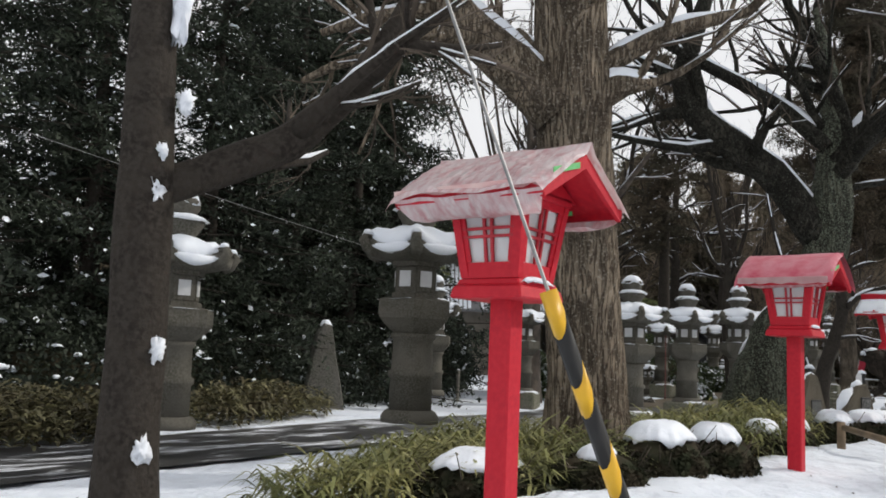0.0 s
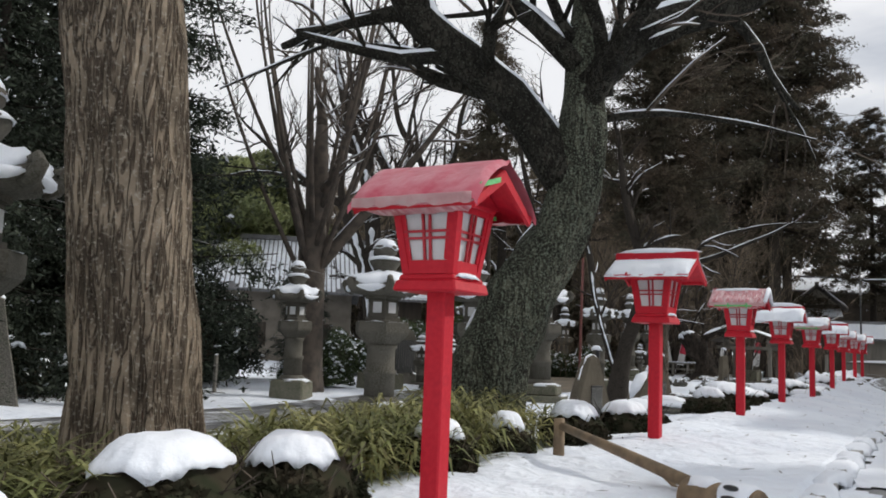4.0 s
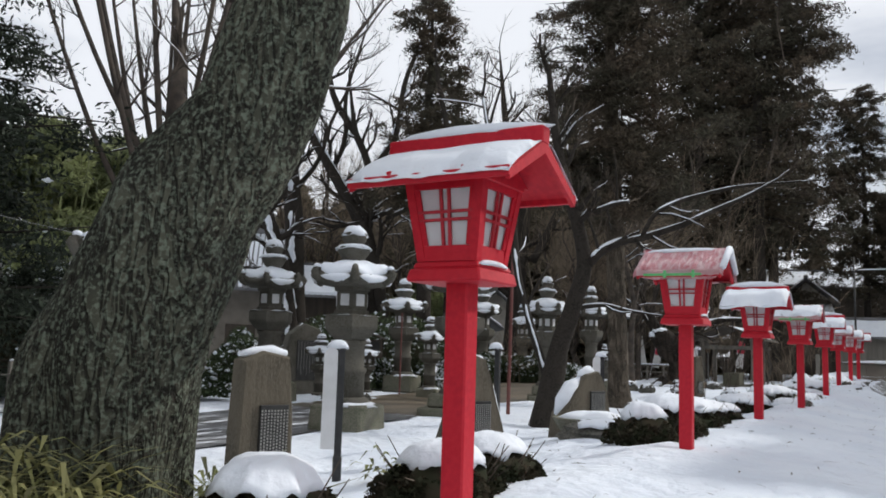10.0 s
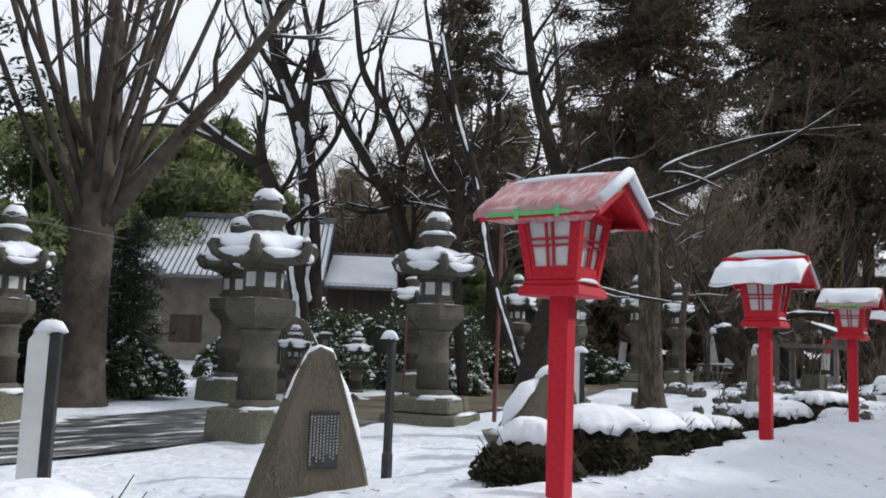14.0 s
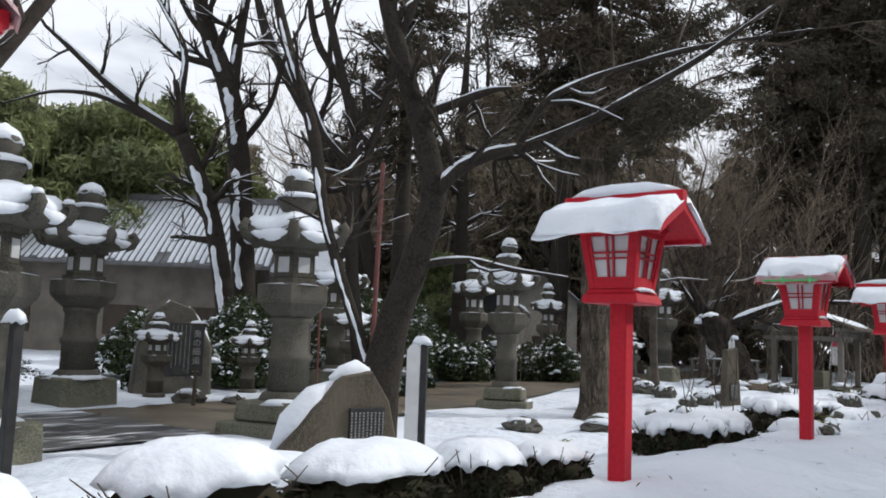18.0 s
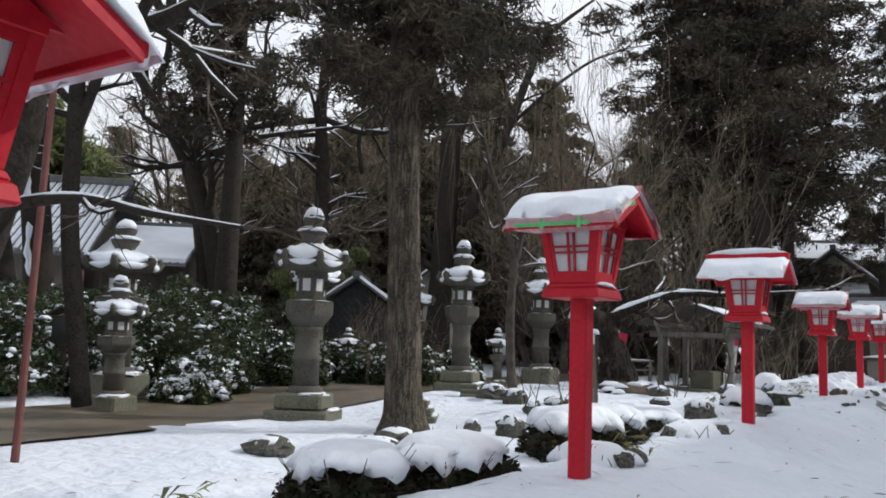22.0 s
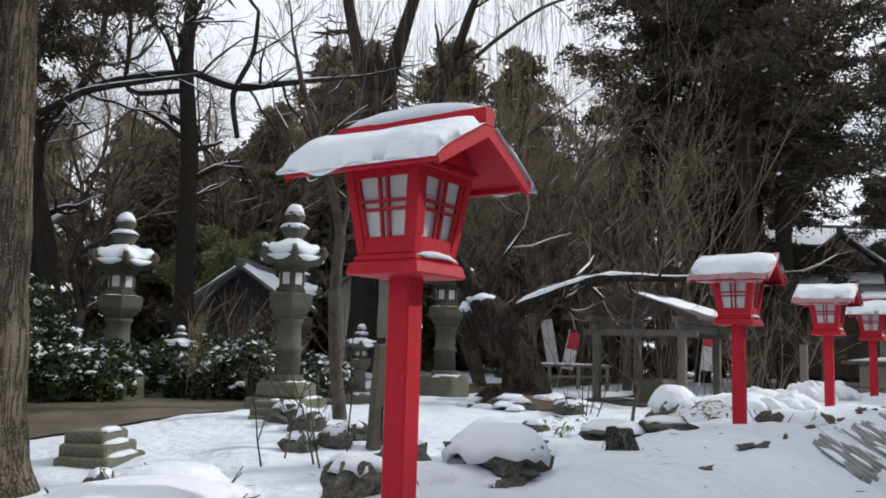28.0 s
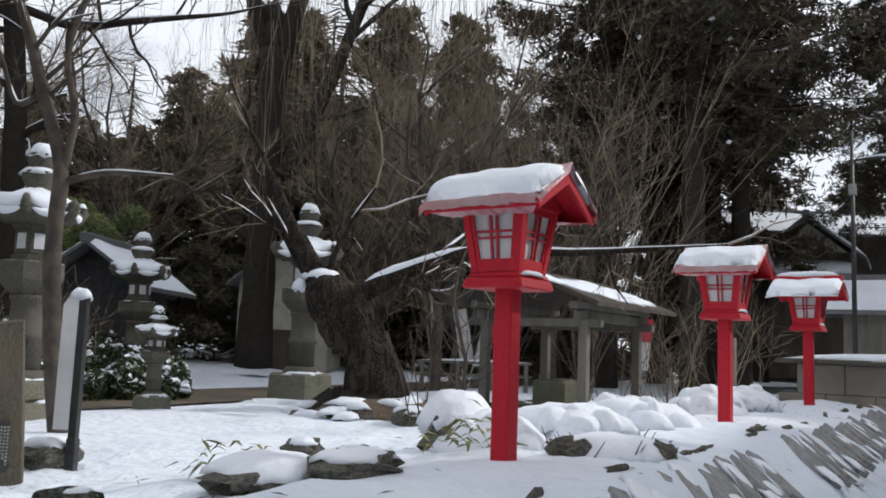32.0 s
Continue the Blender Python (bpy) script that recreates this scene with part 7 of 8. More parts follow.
bamboo_grass([(5.6, 12.9, 0.9, 0.75), (6.6, 13.3, 0.9, 0.8), (10.3, 14.5, 0.9, 0.75), (11.4, 14.9, 1.0, 0.85), (12.6, 15.3, 1.0, 0.8), (13.6, 15.5, 0.8, 0.65), (8.2, 14.0, 0.8, 0.6), (4.2, 12.6, 1.0, 0.7), (7.4, 13.6, 0.9, 0.75), (5.0, 13.8, 1.0, 0.9), (6.4, 14.4, 1.0, 0.9)], 2, SASAP, "brownish pale-edged bamboo grass beside the drive", 0.28, count=34, wide=0.03)
bamboo_grass([(40.5, 5.2, 0.30, 0.5), (43.0, 5.4, 0.30, 0.35), (38.0, 5.0, 0.25, 0.35), (36.8, 3.5, 0.25, 0.3), (48.9, 4.0, 0.35, 0.4), (47.6, 5.6, 0.3, 0.35), (33.0, 6.2, 0.3, 0.3), (20.6, 6.4, 0.25, 0.4)], 3, SASA, "tufts of bamboo grass poking through the snow", 0.24, count=14)


# ---- inscribed stones ----
def stele(u, v, turn, outline, thick, plaque, label, snow_pts, lean=0.0, mat_=STELE):
    """A standing stone cut from an outline (across, height), with a dark plaque and bars of lettering."""
    b = thing("memorial_stone", W(u, v, ground(u, v) - 0.03, turn) @ pose(0, 0, 0, 0, lean, 0), label, "memorial stone")
    ring = lambda d, k: [(d + 0.03 * noise.noise(Vector((y * 3, z * 3, d * 4))), y * k, z * (1 if k == 1 else 0.985)) for y, z in outline]
    part("stone", Shape().loft([ring(-thick / 2, 0.93), ring(-thick / 2 + 0.05, 1), ring(thick / 2 - 0.05, 1), ring(thick / 2, 0.93)]), mat_, b)
    if plaque:
        y0, z0, y1, z1 = plaque
        x = -thick / 2 - 0.012
        pl = part("plaque", Shape().box(x - 0.02, y0, z0, x + 0.06, y1, z1, 0.006), PLAQUE, b)
        rnd = random.Random(int(u * 10))
        n = 9
        for i in range(n):
            z, yy = z1 - 0.05, y1 - (y1 - y0) * (i + 0.5) / n
            stop = z0 + (z1 - z0) * rnd.uniform(0.06, 0.3)
            while z > stop:
                l = rnd.uniform(0.014, 0.024)
                part("lettering", Shape().box(x - 0.024, yy - 0.009, z - l, x - 0.0195, yy + 0.009, z, 0.001), LETTER, pl)
                z -= l + 0.014
    for k, (y0, z0, y1, z1, w) in enumerate(snow_pts):
        part("snow_cap", Shape().tube([(0, y0, z0), (0.02, y0 * 0.7 + y1 * 0.3, z0 * 0.7 + z1 * 0.3 + 0.02), (0, y0 * 0.3 + y1 * 0.7, z0 * 0.3 + z1 * 0.7 + 0.02), (0, y1, z1)], [0.03, w, w * 0.9, 0.03], 9, 0.25), SNOW, b, "", True)
    return b


stele(19.0, 6.9, 70, [(-0.34, 0), (0.36, 0), (0.33, 0.8), (0.30, 1.52), (0.05, 1.62), (-0.26, 1.56), (-0.33, 0.9)], 0.30, (-0.24, 0.3, 0.10, 1.05), "upright grey stone tablet with a lettered dark plaque", [(-0.28, 1.6, 0.3, 1.58, 0.07)])
stele(23.9, 6.84, 62, [(-0.64, 0), (0.74, 0), (0.66, 0.25), (0.54, 0.6), (0.40, 1.0), (0.24, 1.42), (0.15, 1.60), (0.02, 1.68), (-0.12, 1.62), (-0.20, 1.42), (-0.34, 1.0), (-0.46, 0.65), (-0.58, 0.3)], 0.34, (-0.20, 0.36, 0.14, 0.98), "pointed brown memorial stone with a lettered plaque", [(-0.56, 0.4, -0.16, 1.50, 0.085), (-0.18, 1.52, 0.12, 1.64, 0.10), (0.04, 1.66, 0.20, 1.45, 0.06), (0.22, 1.42, 0.36, 1.1, 0.03)])
stele(29.6, 7.0, 66, [(-0.60, 0), (1.0, 0), (0.92, 0.5), (0.56, 0.98), (0.18, 1.34), (-0.16, 1.40), (-0.40, 1.05), (-0.54, 0.5)], 0.42, (-0.32, 0.16, 0.12, 0.98), "broad brown memorial stone half wrapped in snow", [(-0.56, 0.5, -0.18, 1.36, 0.06), (-0.2, 1.40, 0.3, 1.30, 0.14), (0.2, 1.28, 0.95, 0.5, 0.20)])
stele(47.15, 8.55, 62, [(-0.30, 0), (0.31, 0), (0.28, 0.5), (0.25, 1.0), (0.21, 1.62), (-0.17, 1.68), (-0.25, 0.8)], 0.24, (-0.13, 0.16, 0.13, 0.66), "upright grey stone with a lettered plaque among the rocks", [])
stele(15.6, 16.9, 60, [(-0.6, 0), (0.62, 0), (0.42, 0.9), (0.26, 2.0), (0.08, 2.3), (-0.14, 2.25), (-0.30, 1.4), (-0.46, 0.7)], 0.4, None, "tall dark pointed stone with a snow cap", [(-0.16, 2.25, 0.16, 2.25, 0.14)], 0, ROCK)
stele(36.0, 19.8, 65, [(-1.0, 0), (1.1, 0), (1.0, 1.2), (0.75, 2.1), (0.2, 2.5), (-0.4, 2.3), (-0.95, 1.3)], 0.5, (-0.5, 0.5, 0.5, 1.9), "large rounded memorial stone with snow on its shoulders", [(-0.95, 1.3, -0.3, 2.35, 0.10), (0.2, 2.5, 0.95, 1.4, 0.07)], 0, STONE)


# ---- black posts with white boards ----
def board_post(u, v, h, label, turn=0.0, board=True):
    g = ground(u, v)
    b = thing("notice_post", W(u, v, g, turn), label, "post")
    part("post", Shape().box(-0.045, -0.045, -0.2, 0.045, 0.045, h, 0.006), BLACKP, b)
    part("footing", Shape().box(-0.055, -0.055, -0.1, 0.055, 0.055, 0.33, 0.008), BLACKP, b)
    if board:
        part("board", Shape().loft([[(x, y, z) for y, z in ((0.05, 0.42), (0.23, 0.42), (0.23, h - 0.10), (0.14, h + 0.03), (0.05, h - 0.06))] for x in (-0.035, -0.010)]), WHITEB, b, "white pointed board")
    part("snow_cap", Shape().cap((0.0, 0.05, h), 0.09, 0.14, 0.09, 0.05, 18, 5, u, 0.3), SNOW, b, "", True)


board_post(21.08, 7.38, 1.75, "black steel post with a thin white board and snow cap", 42)
board_post(25.77, 7.33, 1.85, "black steel post beside the pointed memorial stone", 0, False)
board_post(31.14, 7.18, 1.75, "black steel post with a pointed white board", 30)
board_post(48.1, 8.7, 1.9, "black steel post with a narrow white board, in the clearing", 30)
b = thing("red_pole", W(34.3, 11.05, ground(34.3, 11.05)), "thin reddish steel pole standing in the snow", "pole")
part("pole", Shape().tube([(0, 0, -0.2), (0.05, -0.05, 5.2)], [0.055, 0.045], 10), RUST, b)
b = thing("red_pole", W(39.8, 18.2, ground(39.8, 18.2)), "thin reddish steel pole beside the drive", "pole")
part("pole", Shape().tube([(0, 0, -0.2), (0, 0, 3.2)], [0.035, 0.03], 8), RUST, b)


# ---- black wooden sign ----
def black_sign(u, v):
    b = thing("wooden_sign", W(u, v, ground(u, v), 40), "narrow black wooden sign with white vertical lettering", "sign")
    part("post", Shape().box(-0.04, -0.04, -0.2, 0.04, 0.04, 1.0, 0.006), WOOD, b)
    bd = part("board", Shape().box(-0.03, -0.16, 0.75, 0.03, 0.16, 1.98, 0.01), PLAQUE, b)
    part("cap_board", Shape().box(-0.08, -0.2, 1.98, 0.08, 0.2, 2.03, 0.008), WOOD, b)
    part("snow_cap", Shape().cap((0, 0, 2.03), 0.1, 0.22, 0.06, 0.02, 14, 3, 1.0, 0.2), SNOW, b, "", True)
    for i, ch in enumerate("奥の細道"):
        cu = bpy.data.curves.new("letter", "FONT")
        cu.body, cu.size, cu.extrude, cu.align_x = ch, 0.20, 0.002, "CENTER"
        o = new("letter", cu)
        me = bpy.data.meshes.new_from_object(o.evaluated_get(bpy.context.evaluated_depsgraph_get()))
        bpy.data.objects.remove(o)
        me.materials.clear()
        me.materials.append(LETTER)
        o = part("letter", me, None, bd)
        o.matrix_local = Matrix.Translation((-0.034, 0, 1.70 - 0.215 * i)) @ Matrix(((0, 0, -1, 0), (-1, 0, 0, 0), (0, 1, 0, 0), (0, 0, 0, 1)))
    part("lettering", Shape().box(-0.036, -0.07, 0.86, -0.031, 0.07, 0.88, 0.001), LETTER, bd)


black_sign(34.9, 17.3)


# ---- pavilion with water basin ----
def pavilion():
    b = thing("pavilion", W(62.3, 9.9, level(62, 10)), "open timber water pavilion with a snowy roof", "pavilion")
    for x in (-1.6, 1.6):
        for y in (-1.35, 1.35):
            part("post", Shape().box(x - 0.11, y - 0.11, 0.12, x + 0.11, y + 0.11, 2.45, 0.015), WOODG, b)
            part("footing", Shape().box(x - 0.2, y - 0.2, -0.15, x + 0.2, y + 0.2, 0.125, 0.02), STONE, b)
    for y in (-1.35, 1.35):
        part("beam", Shape().box(-2.0, y - 0.09, 2.20, 2.0, y + 0.09, 2.42, 0.012), WOODG, b)
        part("purlin", Shape().box(-2.2, y - 0.11, 2.455, 2.2, y + 0.11, 2.62, 0.012), WOODG, b)
    for x in (-1.6, 1.6):
        part("beam", Shape().box(x - 0.09, -1.8, 2.05, x + 0.09, 1.8, 2.24, 0.012), WOODG, b)
    for s in (-1, 1):
        part("roof", Shape().loft([[(-2.5, s * 2.1, 2.5), (2.5, s * 2.1, 2.5), (2.5, s * 2.1, 2.6), (-2.5, s * 2.1, 2.6)], [(-2.5, 0, 3.3), (2.5, 0, 3.3), (2.5, 0, 3.4), (-2.5, 0, 3.4)]]), WOOD, b)
        for i in range(4):
            x = -1.9 + 1.25 * i + 0.3 * s
            part("roof_snow", Shape().cap((0, 0, 0), 0.55, 0.5, 0.06, 0.0, 18, 3, i + s, 0.6), SNOW, b, "", True).matrix_local = pose(x, s * (0.7 + 0.5 * (i % 2)), 3.41 - 0.381 * (0.7 + 0.5 * (i % 2)), -20.8 * s, 0, 0)
    part("roof_snow", Shape().cap((0, 0, 0), 2.35, 0.85, 0.07, 0.0, 48, 5, 7.7, 0.28), SNOW, b, "", True).matrix_local = pose(0.1, -1.15, 3.405 - 0.381 * 1.15, 20.8, 0, 0)
    part("basin", Shape().box(-0.8, -0.45, 0, 0.8, 0.45, 0.75, 0.06), STONED, b)
    part("step", Shape().box(-2.1, -1.9, -0.1, 2.1, 1.9, 0.06, 0.02), STONE, b)


pavilion()


def banner(u, v, h, turn, lean, label, top):
    b = thing("banner", W(u, v, ground(u, v), turn) @ pose(0, 0, 0, 0, lean, 0), label, "banner")
    part("pole", Shape().tube([(0, 0, -0.2), (0, 0, h)], [0.018, 0.014], 6), WHITEB, b)
    for z0, z1, m, nm in ((h * 0.35, h * 0.68, CLOTHW, "white_cloth"), (h * 0.685, h * 0.96, top, "coloured_cloth")):
        part(nm, Shape().loft([[(0.02 + 0.46 * i / 5, 0.03 * math.sin(i * 1.3 + z0), z) for z in (z0, z1)] for i in range(6)], closed=False, caps=False), m, b, "", True)


banner(67.5, 16.2, 2.5, 301, 12, "narrow banner, red above and white below", CLOTHR)
banner(68.4, 16.9, 3.0, 301, -10, "tall narrow white banner, leaning", CLOTHW)
banner(70.2, 11.3, 2.9, 301, 6, "narrow red and white banner beyond the pavilion", CLOTHR)
banner(70.3, 24.1, 2.4, 301, 6, "narrow white and bluish banner", CLOTHW)


# ---- rocks ----
def rock(u, v, r, h, seed, label="dark garden rock with a cap of snow", cap=True):
    b = thing("rock", W(u, v, ground(u, v), seed * 50), label, "rock")
    part("stone", Shape().blob((0, 0, h * 0.25), (r, r * 0.8, h * 0.85), 16, 9, 0.5, 1.5, -1, seed), ROCK, b)
    if cap:
        part("snow_cap", Shape().cap((0, 0, h * 0.86), r * 0.80, r * 0.66, h * 0.34, h * 0.30, 24, 5, seed, 0.40), SNOW, b, "", True)


for i, (u, v, r, h) in enumerate(((47.5, 4.1, 0.44, 0.14), (42.9, 8.3, 0.30, 0.32), (46.1, 9.4, 0.28, 0.24), (46.7, 9.2, 0.32, 0.26), (47.3, 9.4, 0.30, 0.24), (42.4, 8.9, 0.20, 0.24), (45.6, 6.95, 0.42, 0.32), (48.0, 9.0, 0.34, 0.24), (47.7, 10.8, 0.42, 0.34), (48.1, 11.7, 0.40, 0.34),
                                  (40.0, 9.0, 0.45, 0.24), (37.5, 9.6, 0.45, 0.2), (55.5, 9.6, 0.4, 0.3), (58.2, 8.0, 0.4, 0.3), (38.4, 8.2, 0.5, 0.2), (35.3, 18.0, 0.4, 0.3), (36.2, 17.4, 0.35, 0.25), (27.2, 5.9, 0.75, 0.3), (41.3, 4.1, 0.28, 0.25), (51.0, 8.0, 0.3, 0.2))):
    rock(u, v, r, h, i * 1.37 + 0.5)
for u, v, r, h, sd in ((42.7, 3.75, 0.52, 0.34, 3.3), (47.2, 4.7, 0.50, 0.20, 5.1), (50.1, 4.95, 0.46, 0.50, 7.7)):
    b = thing("rock", W(u, v, ground(u, v), 20), "broad dark rock buried under a thick dome of snow", "rock")
    part("stone", Shape().blob((0, 0, h * 0.25), (r, r * 0.8, h * 0.75), 18, 9, 0.5, 1.8, -1, sd), ROCK, b)
    part("snow_cap", Shape().cap((0, 0, h * 0.62), r * 1.02, r * 0.86, h * 0.55, h * 0.35, 32, 8, sd, 0.22), SNOW, b, "thick dome of snow", True)
for u, v, s in ((43.9, 11.2, 1.0), (48.5, 12.6, 0.8)):
    b = thing("stone_step", W(u, v, ground(u, v), 30, s), "stacked flat stones under snow", "stone step")
    for k in range(3):
        part("slab", Shape().box(-0.6 + 0.12 * k, -0.4 + 0.1 * k, 0.17 * k - 0.1, 0.6 - 0.1 * k, 0.4, 0.17 * k + 0.10, 0.03), STONED, b)
        part("slab_snow", Shape().cap((0, -0.3 + 0.1 * k, 0.17 * k + 0.10), 0.5 - 0.1 * k, 0.12, 0.05, 0.02, 16, 3, k, 0.2), SNOW, b, "", True)

b = thing("tree_stump", W(44.95, 3.6, ground(44.95, 3.6) - 0.06, 0, 0.66), "squat weathered tree stump standing in the snow", "stump")
part("stump", Shape().tube([(0, 0, -0.2), (0, 0, 0.0), (0.01, 0, 0.15), (0.0, 0.01, 0.30), (0, 0, 0.42), (0, 0, 0.43)], [0.34, 0.30, 0.28, 0.27, 0.25, 0.17], 26, 0.75, True, 0.12, 3.0), BARKG, b, "", True)
part("snow_patch", Shape().cap((0.05, 0.05, 0.42), 0.12, 0.09, 0.04, 0.02, 14, 3, 1.0, 0.5), SNOW, b, "", True)

# stone trough under snow by the shrubs
b = thing("stone_trough", W(27.7, 6.2, ground(27.7, 6.2) - 0.02, 10), "low stone trough brimming with snow", "trough")
part("basin", Shape().lathe([(0.55, 0), (0.75, 0.3), (0.78, 0.36), (0.66, 0.36)], 14), STONED, b)
part("snow_fill", Shape().cap((0, 0, 0.35), 0.7, 0.7, 0.14, 0.04, 18, 4, 2.0, 0.15), SNOW, b, "", True)

# ---- log rail and drum by the walk ----
b = thing("log_rail", W(12.4, 2.5, 0), "slanting pole of brown wood propped on a stump", "log rail")
part("log", Shape().tube([(1.4, 1.0, 0.44), (0.6, 0.08, 0.32), (-0.2, -0.85, 0.19)], [0.045, 0.052, 0.058], 12, 0.08), LOG, b, "", True)
part("stump", Shape().tube([(1.42, 1.04, -0.2), (1.42, 1.04, 0.52)], [0.065, 0.06], 12, 0.08), LOG, b, "", True)
part("brace", Shape().tube([(0.2, -0.38, 0.25), (0.35, -0.55, 0.06)], [0.022, 0.02], 8, 0.1), LOG, b, "", True)
b = thing("log_drum", W(11.95, 1.42, 0.13, -112, 0.78), "short hollow log drum under patchy snow", "log")
dr = part("log", Shape().tube([(-0.42, 0, 0), (-0.4, 0, 0), (0.38, 0, 0), (0.40, 0, 0)], [0.17, 0.19, 0.19, 0.17], 24, 0.04), LOG, b, "", True)
part("end_ring", Shape().tube([(0.395, 0, 0), (0.425, 0, 0)], [0.185, 0.175], 24, 0.03), LOG, dr, "pale sawn ring")
part("core_hole", Shape().tube([(0.42, 0, -0.02), (0.43, 0, -0.02)], [0.10, 0.09], 14), PLAQUE, dr)
part("snow_band", Shape().tube([(0.05, 0, 0.03), (0.08, 0, 0.035), (0.34, 0, 0.035), (0.37, 0, 0.03)], [0.17, 0.19, 0.19, 0.17], 24, 0.05), SNOW, b, "", True)
for z, a in ((0.15, 0.13), (0.05, 0.20)):
    part("slot", Shape().blob((0.2, -0.185 if z < 0.1 else -0.145, z + 0.03), (0.09, 0.02, 0.03), 10, 6, 0.1, 1.0, -1, z), PLAQUE, b, "dark slot", True)
part("snow_patch", Shape().cap((-0.2, 0, 0.15), 0.22, 0.15, 0.08, 0.10, 18, 4, 3.0, 0.35), SNOW, b, "", True)

# ---- guy wire with its striped guard ----
def guy_wire():
    lo, hi = Vector((2.10, 0.78, 0.06)), Vector((1.70, 1.40, 2.02))
    d = (hi - lo)
    b = thing("guy_wire", W(0, 0), "slanting guy wire with a yellow and black guard tube", "guy wire")
    part("wire", Shape().tube([lo, lo + d * 3.6], [0.005, 0.005], 6), STEEL, b)
    n = 14
    for i in range(n):
        a, c = (lo + d * (0.02 + 0.68 * (j + 0.25 * (j % 2)) / n) for j in (i, i + 1))
        # slanted bands: each ring is sheared along the tube
        rings = []
        ax = d.normalized()
        s = ax.orthogonal().normalized()
        t = ax.cross(s)
        for q in (a, c):
            rings.append([q + (s * math.cos(k * math.pi / 6) + t * math.sin(k * math.pi / 6)) * 0.024 + ax * 0.05 * math.cos(k * math.pi / 6 + 0.8) * (0 if (i == 0 and q is a) or (i == n - 1 and q is c) else 1) for k in range(12)])
        part("guard_band", Shape().loft(rings), YELLOW if i % 2 else BLACKG, b, "", True)


guy_wire()


# ---- utility poles and wires ----
def pole(u, v, h, label, lamp=False, r=0.18, size=1.15):
    b = thing("utility_pole", W(u, v, fall(u) - 0.05, 0, size), label, "utility pole")
    part("shaft", Shape().tube([(0, 0, -0.3), (0, 0, h)], [r, r * 0.62], 16), CONCP, b, "", True)
    part("foot_board", Shape().box(-0.20, -r - 0.08, 0.05, 0.06, -r - 0.01, 1.5, 0.01), PLAQUE, b, "dark board strapped to the foot")
    part("cross_arm", Shape().box(-0.04, -1.35, h - 1.05, 0.04, 0.1, h - 0.96, 0.01), STEEL, b)
    part("cross_arm", Shape().tube([(0.1, 0.95, h - 3.75), (-0.1, -0.35, h - 3.45)], [0.05, 0.05], 8), STEEL, b)
    for y, z in ((-1.25, h - 0.96), (-0.7, h - 0.96), (0.85, h - 3.68), (0.3, h - 3.55)):
        part("insulator", Shape().lathe([(0.03, 0), (0.055, 0.06), (0.03, 0.12), (0.05, 0.16)], 8, 0, (0, y, z)), WHITEB, b, "", True)
    part("bracket", Shape().box(-0.09, -0.50, h - 5.35, 0.09, 0.35, h - 5.25, 0.01), STEEL, b)
    part("transformer", Shape().lathe([(0.30, 0.0), (0.34, 0.06), (0.34, 0.62), (0.30, 0.72), (0.10, 0.78)], 16, 0, (0, -0.72, h - 5.85)), CONCP, b, "grey transformer drum", True)
    for y in (-0.86, -0.58):
        part("bushing", Shape().lathe([(0.04, 0), (0.06, 0.08), (0.04, 0.16), (0.05, 0.22)], 8, 0, (0, y, h - 5.10)), WHITEB, b, "", True)
    part("junction_box", Shape().box(-0.16, 0.16, h - 5.75, 0.16, 0.44, h - 5.1, 0.02), CONCP, b, "grey junction box")
    part("cable", Shape().tube([(-0.1, -0.4, h - 5.8), (-0.15, -0.28, h - 7.2), (-0.12, -0.5, h - 8.3), (-0.1, -0.95, h - 8.8)], [0.014] * 4, 5), BLACKP, b, "", True)
    if lamp:
        arm = part("lamp_arm", Shape().tube([(0, 0.1, h - 7.2), (0, 0.55, h - 7.1), (0, 0.60, h - 7.22)], [0.018] * 3, 6), BLACKP, b, "", True)
        part("lamp_roof", Shape().lathe([(0.34, 0), (0.33, 0.03), (0.10, 0.16), (0.03, 0.20)], 4, 0.785, (0, 0.60, h - 7.42)), BLACKP, arm)
        part("lamp_glass", Shape().lathe([(0.20, -0.46), (0.29, -0.01)], 4, 0.785, (0, 0.60, h - 7.42)), PANE, arm, "pale lattice lamp glass")
        for k in range(4):
            f = k / 3
            w = 0.146 + 0.064 * f
            part("lamp_bar", Shape().box(-w, 0.60 - w, h - 7.89 + 0.46 * f, w, 0.60 + w, h - 7.87 + 0.46 * f, 0.002), BLACKP, arm)
            for q in (-1, 1):
                y = 2 * f - 1
                part("lamp_bar", Shape().tube([(q * 0.146, 0.60 + y * 0.143, h - 7.88), (q * 0.208, 0.60 + y * 0.205, h - 7.43)], [0.009, 0.009], 4), BLACKP, arm)
    return b


pole(54.0, 0.36, 12.5, "pale concrete utility pole with transformer, lamp and wires", True)
pole(88.0, -1.2, 10.5, "far grey concrete utility pole", r=0.16, size=1.0)
pole(104.0, -1.9, 9.5, "thin far utility pole by the street", r=0.12, size=1.0)
b = thing("lamp_pole", W(67.4, 3.85, 0.2), "slender dark steel pole with a snowy side arm", "pole")
part("shaft", Shape().tube([(0, 0, -0.3), (0, 0, 3.5), (0, 0, 7.4)], [0.075, 0.06, 0.04], 10), BLACKP, b, "", True)
part("arm", Shape().tube([(0, 0.1, 6.55), (0, -2.4, 6.62)], [0.03, 0.03], 8), BLACKP, b, "", True)
part("arm_snow", Shape().cap((0, -1.2, 6.62), 0.05, 1.15, 0.05, 0.01, 16, 3, 1.0, 0.2), SNOW, b, "", True)
part("bracket", Shape().box(-0.09, -0.09, 5.6, 0.09, 0.09, 5.9, 0.01), STEEL, b)
